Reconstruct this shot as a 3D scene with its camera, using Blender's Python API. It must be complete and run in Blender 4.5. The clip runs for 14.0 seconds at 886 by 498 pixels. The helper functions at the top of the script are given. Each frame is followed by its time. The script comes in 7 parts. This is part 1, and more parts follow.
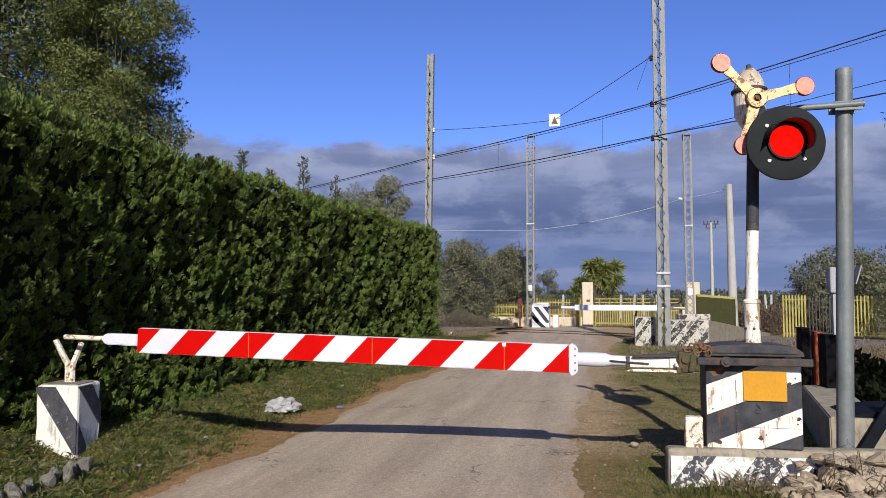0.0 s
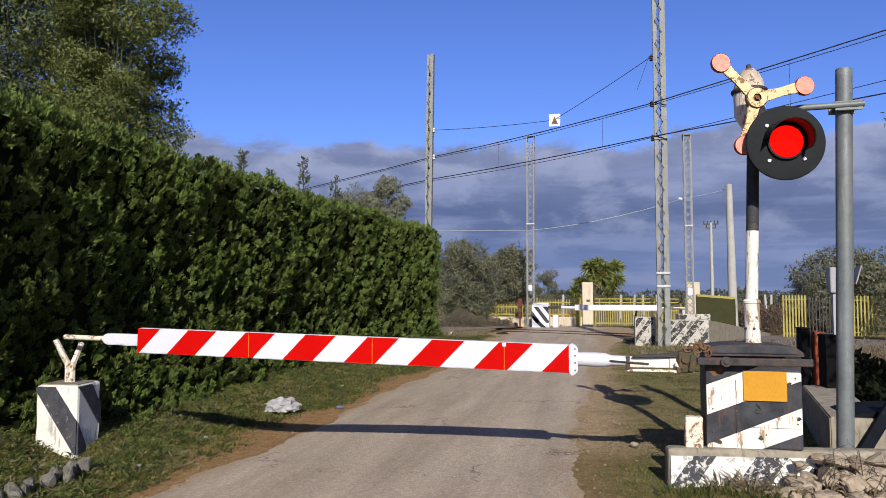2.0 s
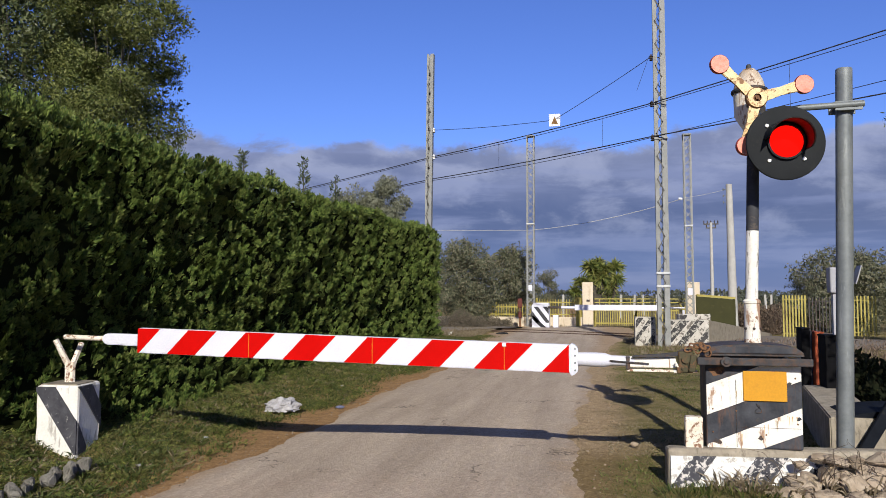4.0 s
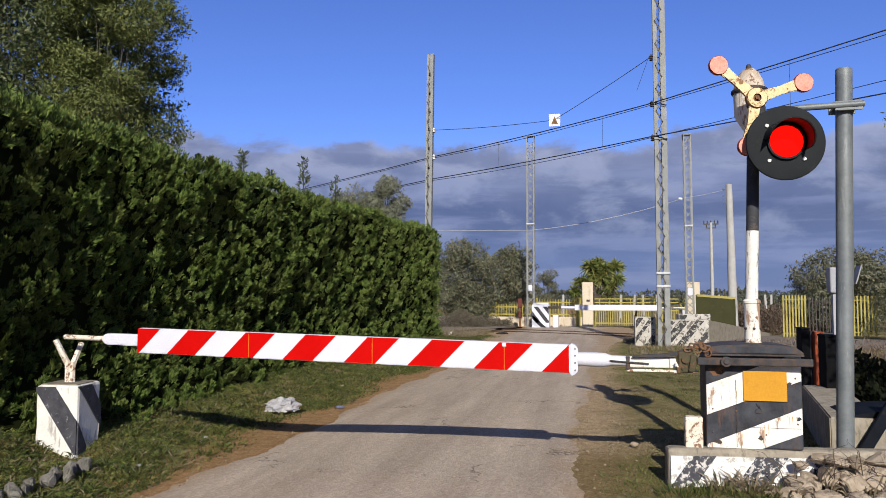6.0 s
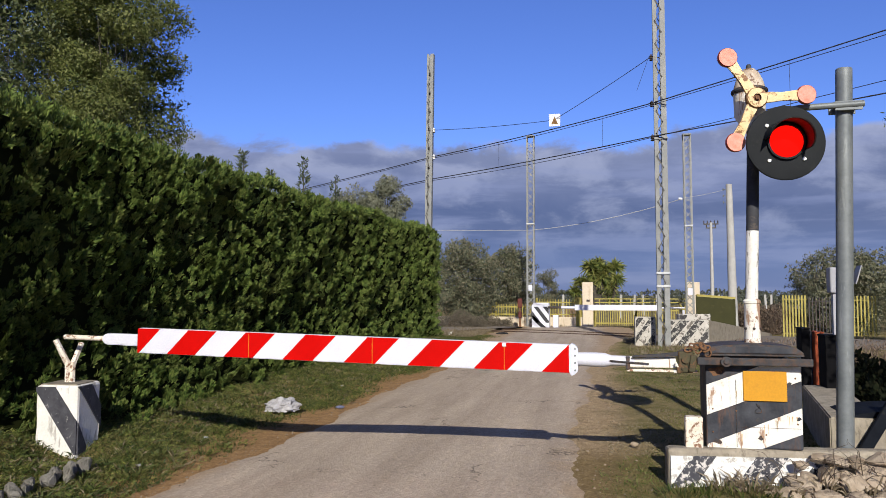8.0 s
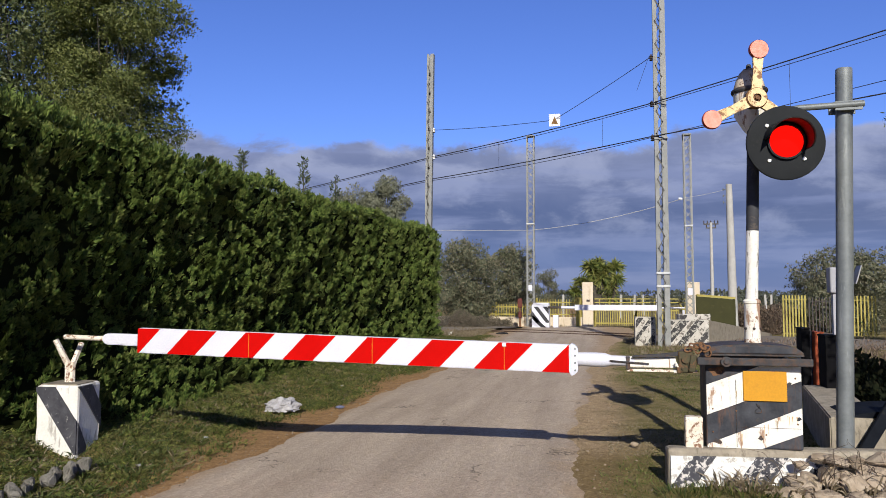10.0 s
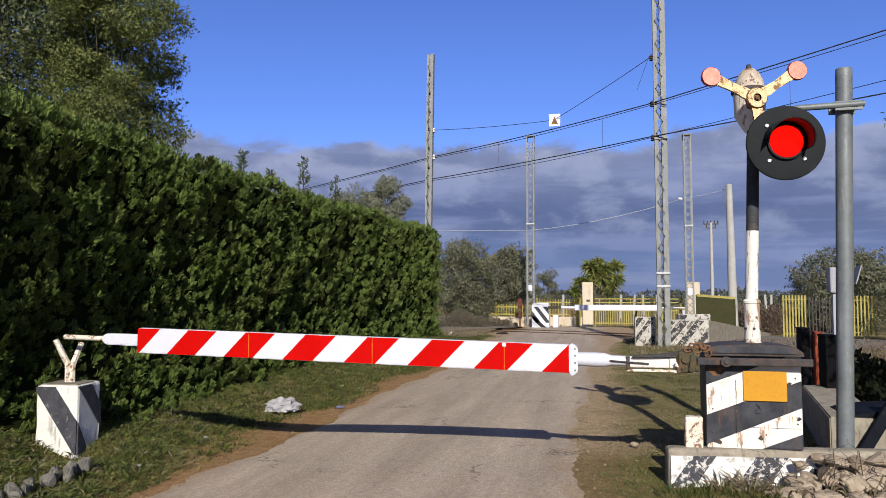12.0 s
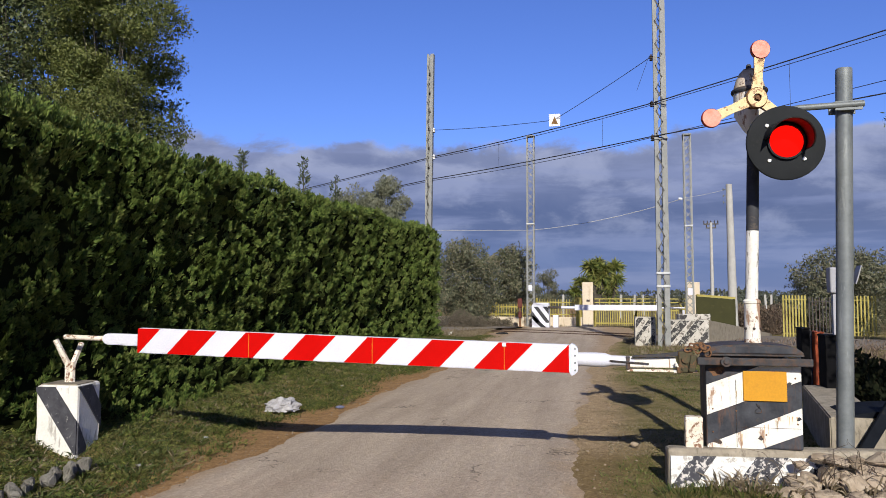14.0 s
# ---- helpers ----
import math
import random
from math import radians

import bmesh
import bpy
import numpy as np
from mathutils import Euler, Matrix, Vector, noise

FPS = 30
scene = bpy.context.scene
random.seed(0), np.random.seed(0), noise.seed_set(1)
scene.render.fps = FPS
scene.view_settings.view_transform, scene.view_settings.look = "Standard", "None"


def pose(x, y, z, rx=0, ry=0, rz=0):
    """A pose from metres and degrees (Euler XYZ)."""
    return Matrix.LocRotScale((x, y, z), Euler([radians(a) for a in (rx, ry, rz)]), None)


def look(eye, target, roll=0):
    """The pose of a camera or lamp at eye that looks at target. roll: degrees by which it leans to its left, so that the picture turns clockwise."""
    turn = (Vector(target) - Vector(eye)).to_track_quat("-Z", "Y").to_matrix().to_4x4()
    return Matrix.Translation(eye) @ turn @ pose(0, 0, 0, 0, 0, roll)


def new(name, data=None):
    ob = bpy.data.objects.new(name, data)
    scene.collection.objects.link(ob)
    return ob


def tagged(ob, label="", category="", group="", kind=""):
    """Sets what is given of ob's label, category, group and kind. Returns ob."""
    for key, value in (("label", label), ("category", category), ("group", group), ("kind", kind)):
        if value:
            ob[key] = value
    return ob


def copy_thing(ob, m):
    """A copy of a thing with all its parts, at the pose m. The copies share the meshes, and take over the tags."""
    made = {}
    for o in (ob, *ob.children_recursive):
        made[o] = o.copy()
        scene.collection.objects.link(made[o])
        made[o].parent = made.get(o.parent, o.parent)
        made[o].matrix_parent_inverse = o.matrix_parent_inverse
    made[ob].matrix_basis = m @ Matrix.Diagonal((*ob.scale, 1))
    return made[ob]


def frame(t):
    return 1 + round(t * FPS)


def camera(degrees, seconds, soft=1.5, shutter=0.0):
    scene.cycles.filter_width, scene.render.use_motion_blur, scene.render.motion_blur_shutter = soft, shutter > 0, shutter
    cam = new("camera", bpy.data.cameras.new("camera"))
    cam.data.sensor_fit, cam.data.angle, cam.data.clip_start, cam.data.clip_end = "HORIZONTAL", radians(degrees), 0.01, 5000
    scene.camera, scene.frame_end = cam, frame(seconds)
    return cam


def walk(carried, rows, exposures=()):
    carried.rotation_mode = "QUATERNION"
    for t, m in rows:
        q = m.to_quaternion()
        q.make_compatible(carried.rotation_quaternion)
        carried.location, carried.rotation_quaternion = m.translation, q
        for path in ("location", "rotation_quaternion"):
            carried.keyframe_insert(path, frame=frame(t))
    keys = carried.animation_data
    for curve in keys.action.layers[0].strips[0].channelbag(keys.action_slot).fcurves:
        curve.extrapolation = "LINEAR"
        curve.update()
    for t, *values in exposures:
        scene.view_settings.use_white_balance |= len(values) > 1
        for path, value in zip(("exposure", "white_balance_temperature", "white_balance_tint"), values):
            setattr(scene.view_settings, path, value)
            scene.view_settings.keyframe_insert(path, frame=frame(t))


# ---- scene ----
cam = camera(62.18, 14.0, soft=0.85)
EYE = (0.0, 0.0, 1.5)
CAM_POSE = pose(*EYE, 93.609, 0.0, 12.5)
walk(cam, [(0.0, CAM_POSE), (14.0, CAM_POSE)], exposures=[(0.0, 0.17), (14.0, 0.17)])

# ---- light ----
SUN_DIR = Vector((0.40, -1.85, 1.0)).normalized()      # towards the sun
SUN_EL = math.asin(SUN_DIR.z)
SUN_AZ = math.atan2(SUN_DIR.x, SUN_DIR.y)

sun_data = bpy.data.lights.new("sun", "SUN")
sun_data.energy = 5.0
sun_data.angle = radians(0.5)
sun_data.color = (1.0, 0.945, 0.84)
sun = new("sun", sun_data)
sun.matrix_world = look(SUN_DIR * 60, (0, 0, 0))


def link(nt, a, b):
    nt.links.new(a, b)


def node(nt, kind, **props):
    n = nt.nodes.new(kind)
    for k, v in props.items():
        if k == "operation":
            n.operation = v
        elif k == "blend_type":
            n.blend_type = v
        elif k == "data_type":
            n.data_type = v
    return n


def math_node(nt, op, a, b=None, clamp=False):
    n = nt.nodes.new("ShaderNodeMath")
    n.operation = op
    n.use_clamp = clamp
    for i, v in enumerate((a, b)):
        if v is None:
            continue
        if isinstance(v, (int, float)):
            n.inputs[i].default_value = v
        else:
            link(nt, v, n.inputs[i])
    return n.outputs[0]


def ramp(nt, fac, stops, ease=False):
    n = nt.nodes.new("ShaderNodeValToRGB")
    el = n.color_ramp.elements
    if ease:
        n.color_ramp.interpolation = "EASE"
    while len(el) < len(stops):
        el.new(0.5)
    for e, (p, c) in zip(el, stops):
        e.position = p
        e.color = (c, c, c, 1) if isinstance(c, (int, float)) else (*c, 1)
    link(nt, fac, n.inputs[0])
    return n.outputs[0]


def mix(nt, fac, a, b, mode="MIX"):
    n = nt.nodes.new("ShaderNodeMix")
    n.data_type = "RGBA"
    n.blend_type = mode
    for sock, v in ((n.inputs[0], fac), (n.inputs[6], a), (n.inputs[7], b)):
        if isinstance(v, (int, float)):
            sock.default_value = v
        elif isinstance(v, tuple):
            sock.default_value = (*v, 1)
        else:
            link(nt, v, sock)
    return n.outputs[2]


def noise_node(nt, vec, scale, detail=4.0, rough=0.55, distort=0.0):
    n = nt.nodes.new("ShaderNodeTexNoise")
    n.inputs["Scale"].default_value = scale
    n.inputs["Detail"].default_value = detail
    n.inputs["Roughness"].default_value = rough
    n.inputs["Distortion"].default_value = distort
    link(nt, vec, n.inputs["Vector"])
    return n.outputs[0]


def mapped(nt, vec, scale, loc=(0, 0, 0)):
    n = nt.nodes.new("ShaderNodeMapping")
    n.inputs["Scale"].default_value = scale
    n.inputs["Location"].default_value = loc
    link(nt, vec, n.inputs[0])
    return n.outputs[0]


world = bpy.data.worlds.new("world")
scene.world = world
world.use_nodes = True
wt = world.node_tree
wt.nodes.clear()
sky = wt.nodes.new("ShaderNodeTexSky")
sky.sky_type = "NISHITA"
sky.sun_disc = False
sky.sun_elevation = SUN_EL
sky.sun_rotation = SUN_AZ
sky.air_density = 1.0
sky.dust_density = 0.05
sky.ozone_density = 3.0
gen = wt.nodes.new("ShaderNodeTexCoord").outputs["Generated"]
sep = wt.nodes.new("ShaderNodeSeparateXYZ")
link(wt, gen, sep.inputs[0])
up = sep.outputs[2]
# cloud bank low over the land all round, with billows on its upper rim
flat_dir = mapped(wt, gen, (1.0, 1.0, 1.7))
billow = noise_node(wt, flat_dir, 6.5, 9.0, 0.60, 0.25)
fine = noise_node(wt, mapped(wt, gen, (1.0, 1.0, 2.2), (3.1, 0.7, 0.2)), 9.5, 9.0, 0.58, 0.3)
rim = math_node(wt, "ADD", up, math_node(wt, "MULTIPLY", math_node(wt, "SUBTRACT", billow, 0.5), -0.12))
cover = ramp(wt, rim, [(0.0, 1.0), (0.193, 1.0), (0.209, 0.0), (1.0, 0.0)], ease=True)
low = ramp(wt, up, [(0.0, 0.0), (0.04, 0.15), (0.10, 1.0), (1.0, 1.0)], ease=True)
lit = ramp(wt, fine, [(0.0, 0.0), (0.44, 0.0), (0.64, 1.0), (1.0, 1.0)], ease=True)
edge = ramp(wt, rim, [(0.0, 0.0), (0.11, 0.05), (0.19, 0.75), (0.22, 1.0), (1.0, 1.0)])
sunward = math_node(wt, "MULTIPLY", math_node(wt, "ADD", sep.outputs[0], 0.6), 0.12)
shade = math_node(wt, "ADD", math_node(wt, "MULTIPLY", lit, 0.46), math_node(wt, "ADD", math_node(wt, "MULTIPLY", edge, 0.52), sunward), True)
cloud = mix(wt, shade, (0.076, 0.104, 0.222), (0.37, 0.405, 0.56))
cloud = mix(wt, low, (0.128, 0.180, 0.375), cloud)
streak = noise_node(wt, mapped(wt, gen, (1.0, 1.0, 9.0), (0.4, 1.3, 0.0)), 4.5, 5.0, 0.55)
cloud = mix(wt, ramp(wt, streak, [(0.0, 0.0), (0.46, 0.0), (0.66, 0.5), (1.0, 0.5)], ease=True), cloud, (0.27, 0.31, 0.50))
tint = mix(wt, 1.0, sky.outputs[0], (0.62, 0.75, 1.34), "MULTIPLY")
bg_sky = wt.nodes.new("ShaderNodeBackground")
link(wt, tint, bg_sky.inputs[0])
bg_sky.inputs[1].default_value = 0.097
bg_cloud = wt.nodes.new("ShaderNodeBackground")
link(wt, cloud, bg_cloud.inputs[0])
bg_cloud.inputs[1].default_value = 0.92
# broken grey cloud overhead, unseen, added to dull the blue fill in shadows
high = ramp(wt, up, [(0.0, 0.0), (0.42, 0.0), (0.62, 1.0), (1.0, 1.0)], ease=True)
broken = ramp(wt, noise_node(wt, mapped(wt, gen, (1.0, 1.0, 1.0), (5.2, 1.1, 0.4)), 2.6, 5.0, 0.6), [(0.0, 0.0), (0.36, 0.0), (0.54, 1.0), (1.0, 1.0)], ease=True)
bg_high = wt.nodes.new("ShaderNodeBackground")
bg_high.inputs[0].default_value = (0.105, 0.104, 0.112, 1)
bg_high.inputs[1].default_value = 0.9
over = wt.nodes.new("ShaderNodeMixShader")
link(wt, math_node(wt, "MULTIPLY", high, broken), over.inputs[0])
link(wt, bg_sky.outputs[0], over.inputs[1])
link(wt, bg_high.outputs[0], over.inputs[2])
mixsh = wt.nodes.new("ShaderNodeMixShader")
link(wt, math_node(wt, "MULTIPLY", cover, 0.93), mixsh.inputs[0])
link(wt, over.outputs[0], mixsh.inputs[1])
link(wt, bg_cloud.outputs[0], mixsh.inputs[2])
wout = wt.nodes.new("ShaderNodeOutputWorld")
link(wt, mixsh.outputs[0], wout.inputs[0])


# ---- materials ----
def base_mat(name):
    m = bpy.data.materials.new(name)
    m.use_nodes = True
    nt = m.node_tree
    bsdf = nt.nodes["Principled BSDF"]
    tc = nt.nodes.new("ShaderNodeTexCoord")
    return m, nt, bsdf, tc.outputs["Object"]


def set_bump(nt, bsdf, height, strength=0.3, dist=0.01):
    b = nt.nodes.new("ShaderNodeBump")
    b.inputs["Strength"].default_value = strength
    b.inputs["Distance"].default_value = dist
    link(nt, height, b.inputs["Height"])
    link(nt, b.outputs[0], bsdf.inputs["Normal"])


def worn(name, col, col2, wear, rough=0.6, metal=0.0, scale=6.0, amount=0.3, fine_scale=60.0, bump=0.15,
         streak=False, threshold=0.58, spec=0.3, blend=0.05):
    """Paint or metal: two tones, patches of wear at one scale, grain at another."""
    m, nt, bsdf, vec = base_mat(name)
    rnd = nt.nodes.new("ShaderNodeObjectInfo").outputs["Random"]
    off = nt.nodes.new("ShaderNodeVectorMath")
    off.operation = "ADD"
    link(nt, vec, off.inputs[0])
    comb = nt.nodes.new("ShaderNodeCombineXYZ")
    r10 = math_node(nt, "MULTIPLY", rnd, 17.0)
    for i in range(3):
        link(nt, r10, comb.inputs[i])
    link(nt, comb.outputs[0], off.inputs[1])
    v = off.outputs[0]
    big = noise_node(nt, v, scale, 5.0, 0.65)
    grain = noise_node(nt, v, fine_scale, 3.0, 0.6)
    tone = mix(nt, ramp(nt, big, [(0.3, 0.0), (0.7, 1.0)]), col, col2)
    tone = mix(nt, 0.25, tone, mix(nt, ramp(nt, grain, [(0.35, 0.0), (0.65, 1.0)]), (0.55, 0.55, 0.55), (1.0, 1.0, 1.0)), "MULTIPLY")
    sv = mapped(nt, v, (1.0, 1.0, 0.18)) if streak else v
    patch = noise_node(nt, sv, scale * 2.2, 8.0, 0.7, 0.4)
    mask = ramp(nt, patch, [(threshold, 0.0), (threshold + blend, 1.0)])
    mask = math_node(nt, "MULTIPLY", mask, amount)
    c = mix(nt, mask, tone, wear)
    link(nt, c, bsdf.inputs["Base Color"])
    bsdf.inputs["Metallic"].default_value = metal
    bsdf.inputs["Specular IOR Level"].default_value = spec
    link(nt, math_node(nt, "ADD", math_node(nt, "MULTIPLY", grain, 0.25), rough - 0.12, True), bsdf.inputs["Roughness"])
    set_bump(nt, bsdf, math_node(nt, "ADD", grain, math_node(nt, "MULTIPLY", patch, 0.8)), bump, 0.004)
    return m


def foliage(name, dark, light, extra=None, extra_amt=0.0, trans=0.25, rough=0.55, big_scale=0.9, spec=0.3):
    m, nt, bsdf, vec = base_mat(name)
    isl = nt.nodes.new("ShaderNodeNewGeometry").outputs["Random Per Island"]
    patch = noise_node(nt, vec, big_scale, 3.0, 0.6)
    f = math_node(nt, "ADD", math_node(nt, "MULTIPLY", isl, 0.6), math_node(nt, "MULTIPLY", patch, 0.4))
    c = mix(nt, ramp(nt, f, [(0.2, 0.0), (0.8, 1.0)]), dark, light)
    if extra:
        second = noise_node(nt, mapped(nt, vec, (1, 1, 1), (7.3, 2.1, 4.4)), big_scale * 1.7, 4.0, 0.6)
        g = math_node(nt, "MULTIPLY", ramp(nt, math_node(nt, "ADD", math_node(nt, "MULTIPLY", isl, 0.35), math_node(nt, "MULTIPLY", second, 0.75)), [(0.55, 0.0), (0.75, 1.0)]), extra_amt)
        c = mix(nt, g, c, extra)
    link(nt, c, bsdf.inputs["Base Color"])
    bsdf.inputs["Roughness"].default_value = rough
    bsdf.inputs["Specular IOR Level"].default_value = spec
    tr = nt.nodes.new("ShaderNodeBsdfTranslucent")
    link(nt, c, tr.inputs[0])
    ms = nt.nodes.new("ShaderNodeMixShader")
    ms.inputs[0].default_value = trans
    link(nt, bsdf.outputs[0], ms.inputs[1])
    link(nt, tr.outputs[0], ms.inputs[2])
    link(nt, ms.outputs[0], nt.nodes["Material Output"].inputs[0])
    return m


def ground_material():
    """Grass on the verges, bare earth along the road's edges, dry field farther off."""
    m, nt, bsdf, vec = base_mat("verge_soil_and_turf")
    s = nt.nodes.new("ShaderNodeSeparateXYZ")
    link(nt, vec, s.inputs[0])
    x = s.outputs[0]
    wob = math_node(nt, "MULTIPLY", math_node(nt, "SUBTRACT", noise_node(nt, vec, 1.6, 5.0, 0.65), 0.5), 1.1)
    xw = math_node(nt, "ADD", x, wob)
    off = math_node(nt, "ABSOLUTE", math_node(nt, "ADD", xw, 2.0))       # distance from the road's middle
    bare = ramp(nt, math_node(nt, "MULTIPLY", off, 0.25), [(0.0, 1.0), (0.48, 1.0), (0.60, 0.0), (1.0, 0.0)])
    fine_n = noise_node(nt, vec, 35.0, 6.0, 0.7)
    mid = noise_node(nt, vec, 4.0, 5.0, 0.6)
    grass = mix(nt, ramp(nt, mid, [(0.3, 0.0), (0.7, 1.0)]), (0.105, 0.104, 0.032), (0.27, 0.215, 0.092))
    clods = math_node(nt, "ADD", math_node(nt, "MULTIPLY", fine_n, 0.5), math_node(nt, "MULTIPLY", noise_node(nt, vec, 9.0, 6.0, 0.7), 0.5))
    earth = mix(nt, ramp(nt, clods, [(0.34, 0.0), (0.62, 1.0)]), (0.235, 0.155, 0.088), (0.58, 0.435, 0.265))
    damp = math_node(nt, "LESS_THAN", x, -1.9)
    earth = mix(nt, damp, earth, mix(nt, 1.0, earth, (0.80, 0.66, 0.51), "MULTIPLY"))
    wet = math_node(nt, "MULTIPLY", math_node(nt, "GREATER_THAN", x, -0.6), ramp(nt, math_node(nt, "MULTIPLY", math_node(nt, "ADD", s.outputs[1], math_node(nt, "MULTIPLY", wob, 0.6)), 0.1), [(0.0, 1.0), (0.69, 1.0), (0.76, 0.0), (1.0, 0.0)]))
    earth = mix(nt, wet, earth, mix(nt, 1.0, earth, (0.60, 0.58, 0.46), "MULTIPLY"))
    thin = ramp(nt, noise_node(nt, mapped(nt, vec, (1, 1, 1), (4.2, 9.1, 0)), 1.1, 5.0, 0.65), [(0.42, 0.0), (0.60, 0.75)])
    grass = mix(nt, thin, grass, mix(nt, 0.5, earth, (0.20, 0.17, 0.07)))
    c = mix(nt, bare, grass, earth)
    c = mix(nt, 0.5, c, mix(nt, fine_n, (0.35, 0.35, 0.35), (1.2, 1.2, 1.2)), "MULTIPLY")
    link(nt, c, bsdf.inputs["Base Color"])
    bsdf.inputs["Roughness"].default_value = 0.95
    bsdf.inputs["Specular IOR Level"].default_value = 0.1
    set_bump(nt, bsdf, math_node(nt, "ADD", fine_n, mid), 0.8, 0.04)
    return m


def road_material():
    m, nt, bsdf, vec = base_mat("worn_asphalt")
    grit = noise_node(nt, vec, 90.0, 4.0, 0.7)
    stone = nt.nodes.new("ShaderNodeTexVoronoi")
    stone.inputs["Scale"].default_value = 38.0
    link(nt, vec, stone.inputs["Vector"])
    lanes = noise_node(nt, mapped(nt, vec, (2.2, 0.22, 1.0)), 1.0, 4.0, 0.6)
    blot = noise_node(nt, vec, 2.3, 6.0, 0.65)
    c = mix(nt, ramp(nt, lanes, [(0.32, 0.0), (0.68, 1.0)]), (0.350, 0.280, 0.217), (0.510, 0.418, 0.331))
    c = mix(nt, math_node(nt, "MULTIPLY", ramp(nt, blot, [(0.5, 0.0), (0.75, 1.0)]), 0.5), c, (0.47, 0.385, 0.295))
    pos = nt.nodes.new("ShaderNodeSeparateXYZ")
    link(nt, vec, pos.inputs[0])
    away = math_node(nt, "ABSOLUTE", math_node(nt, "ADD", pos.outputs[0], 1.9))
    away = math_node(nt, "ADD", away, math_node(nt, "MULTIPLY", math_node(nt, "SUBTRACT", noise_node(nt, vec, 2.8, 6.0, 0.7), 0.5), 0.9))
    dust = math_node(nt, "MULTIPLY", ramp(nt, math_node(nt, "MULTIPLY", away, 0.4), [(0.0, 0.0), (0.56, 0.0), (0.72, 1.0), (1.0, 1.0)]), 0.75)
    c = mix(nt, dust, c, (0.37, 0.255, 0.15))
    crack = nt.nodes.new("ShaderNodeTexVoronoi")
    crack.feature = "DISTANCE_TO_EDGE"
    crack.inputs["Scale"].default_value = 0.55
    wv = nt.nodes.new("ShaderNodeVectorMath")
    wv.operation = "ADD"
    wn = nt.nodes.new("ShaderNodeTexNoise")
    wn.inputs["Scale"].default_value = 2.4
    wn.inputs["Detail"].default_value = 6.0
    link(nt, vec, wn.inputs["Vector"])
    link(nt, vec, wv.inputs[0])
    link(nt, wn.outputs[1], wv.inputs[1])
    link(nt, wv.outputs[0], crack.inputs["Vector"])
    line = math_node(nt, "MULTIPLY", ramp(nt, crack.outputs[0], [(0.0, 1.0), (0.010, 0.0)]), ramp(nt, noise_node(nt, vec, 1.3, 3.0, 0.6), [(0.5, 0.0), (0.6, 0.75)]))
    c = mix(nt, line, c, (0.055, 0.045, 0.035))
    c = mix(nt, 0.42, c, mix(nt, ramp(nt, stone.outputs[1], [(0.1, 0.0), (0.9, 1.0)]), (0.62, 0.62, 0.62), (1.28, 1.27, 1.25)), "MULTIPLY")
    c = mix(nt, 0.5, c, mix(nt, ramp(nt, grit, [(0.3, 0.0), (0.7, 1.0)]), (0.55, 0.55, 0.55), (1.2, 1.2, 1.2)), "MULTIPLY")
    link(nt, c, bsdf.inputs["Base Color"])
    bsdf.inputs["Roughness"].default_value = 0.9
    bsdf.inputs["Specular IOR Level"].default_value = 0.2
    set_bump(nt, bsdf, math_node(nt, "ADD", grit, math_node(nt, "MULTIPLY", stone.outputs[0], 1.0)), 0.5, 0.012)
    return m


def concrete(name, a, b, dirt, scale=5.0, amount=0.5):
    m, nt, bsdf, vec = base_mat(name)
    big = noise_node(nt, vec, scale, 6.0, 0.65)
    fine_n = noise_node(nt, vec, 45.0, 5.0, 0.7)
    c = mix(nt, ramp(nt, big, [(0.3, 0.0), (0.7, 1.0)]), a, b)
    c = mix(nt, math_node(nt, "MULTIPLY", ramp(nt, noise_node(nt, mapped(nt, vec, (1, 1, 0.35)), scale * 2.5, 8.0, 0.7), [(0.52, 0.0), (0.66, 1.0)]), amount), c, dirt)
    c = mix(nt, 0.4, c, mix(nt, fine_n, (0.5, 0.5, 0.5), (1.15, 1.15, 1.15)), "MULTIPLY")
    link(nt, c, bsdf.inputs["Base Color"])
    bsdf.inputs["Roughness"].default_value = 0.9
    set_bump(nt, bsdf, math_node(nt, "ADD", fine_n, big), 0.45, 0.012)
    return m


def glow(name, col, strength):
    m, nt, bsdf, vec = base_mat(name)
    bsdf.inputs["Base Color"].default_value = (0.015, 0.0003, 0.0003, 1)
    bsdf.inputs["Emission Color"].default_value = (*col, 1)
    v = nt.nodes.new("ShaderNodeTexVoronoi")
    v.inputs["Scale"].default_value = 90.0
    link(nt, vec, v.inputs["Vector"])
    link(nt, math_node(nt, "MULTIPLY", ramp(nt, v.outputs[0], [(0.0, 1.0), (0.8, 0.8)]), strength), bsdf.inputs["Emission Strength"])
    bsdf.inputs["Roughness"].default_value = 0.8
    bsdf.inputs["Specular IOR Level"].default_value = 0.02
    return m


RUST = (0.17, 0.065, 0.025)
M_GROUND = ground_material()
M_ROAD = road_material()
M_HEDGE = foliage("cypress_sprays", (0.029, 0.058, 0.014), (0.182, 0.244, 0.056), (0.17, 0.125, 0.065), 0.35, 0.18, spec=0.12)
# Near black: shade deep inside the hedge is put into the twig colour.
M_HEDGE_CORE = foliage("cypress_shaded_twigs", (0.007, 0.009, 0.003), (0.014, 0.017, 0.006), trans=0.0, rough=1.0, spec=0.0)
M_TREE = foliage("narrow_grey_green_leaves", (0.052, 0.072, 0.018), (0.205, 0.228, 0.072), (0.23, 0.225, 0.10), 0.4, 0.34, 0.45, spec=0.15)
M_OLIVE = foliage("olive_leaves", (0.150, 0.162, 0.110), (0.300, 0.310, 0.225), (0.25, 0.235, 0.16), 0.45, 0.38)
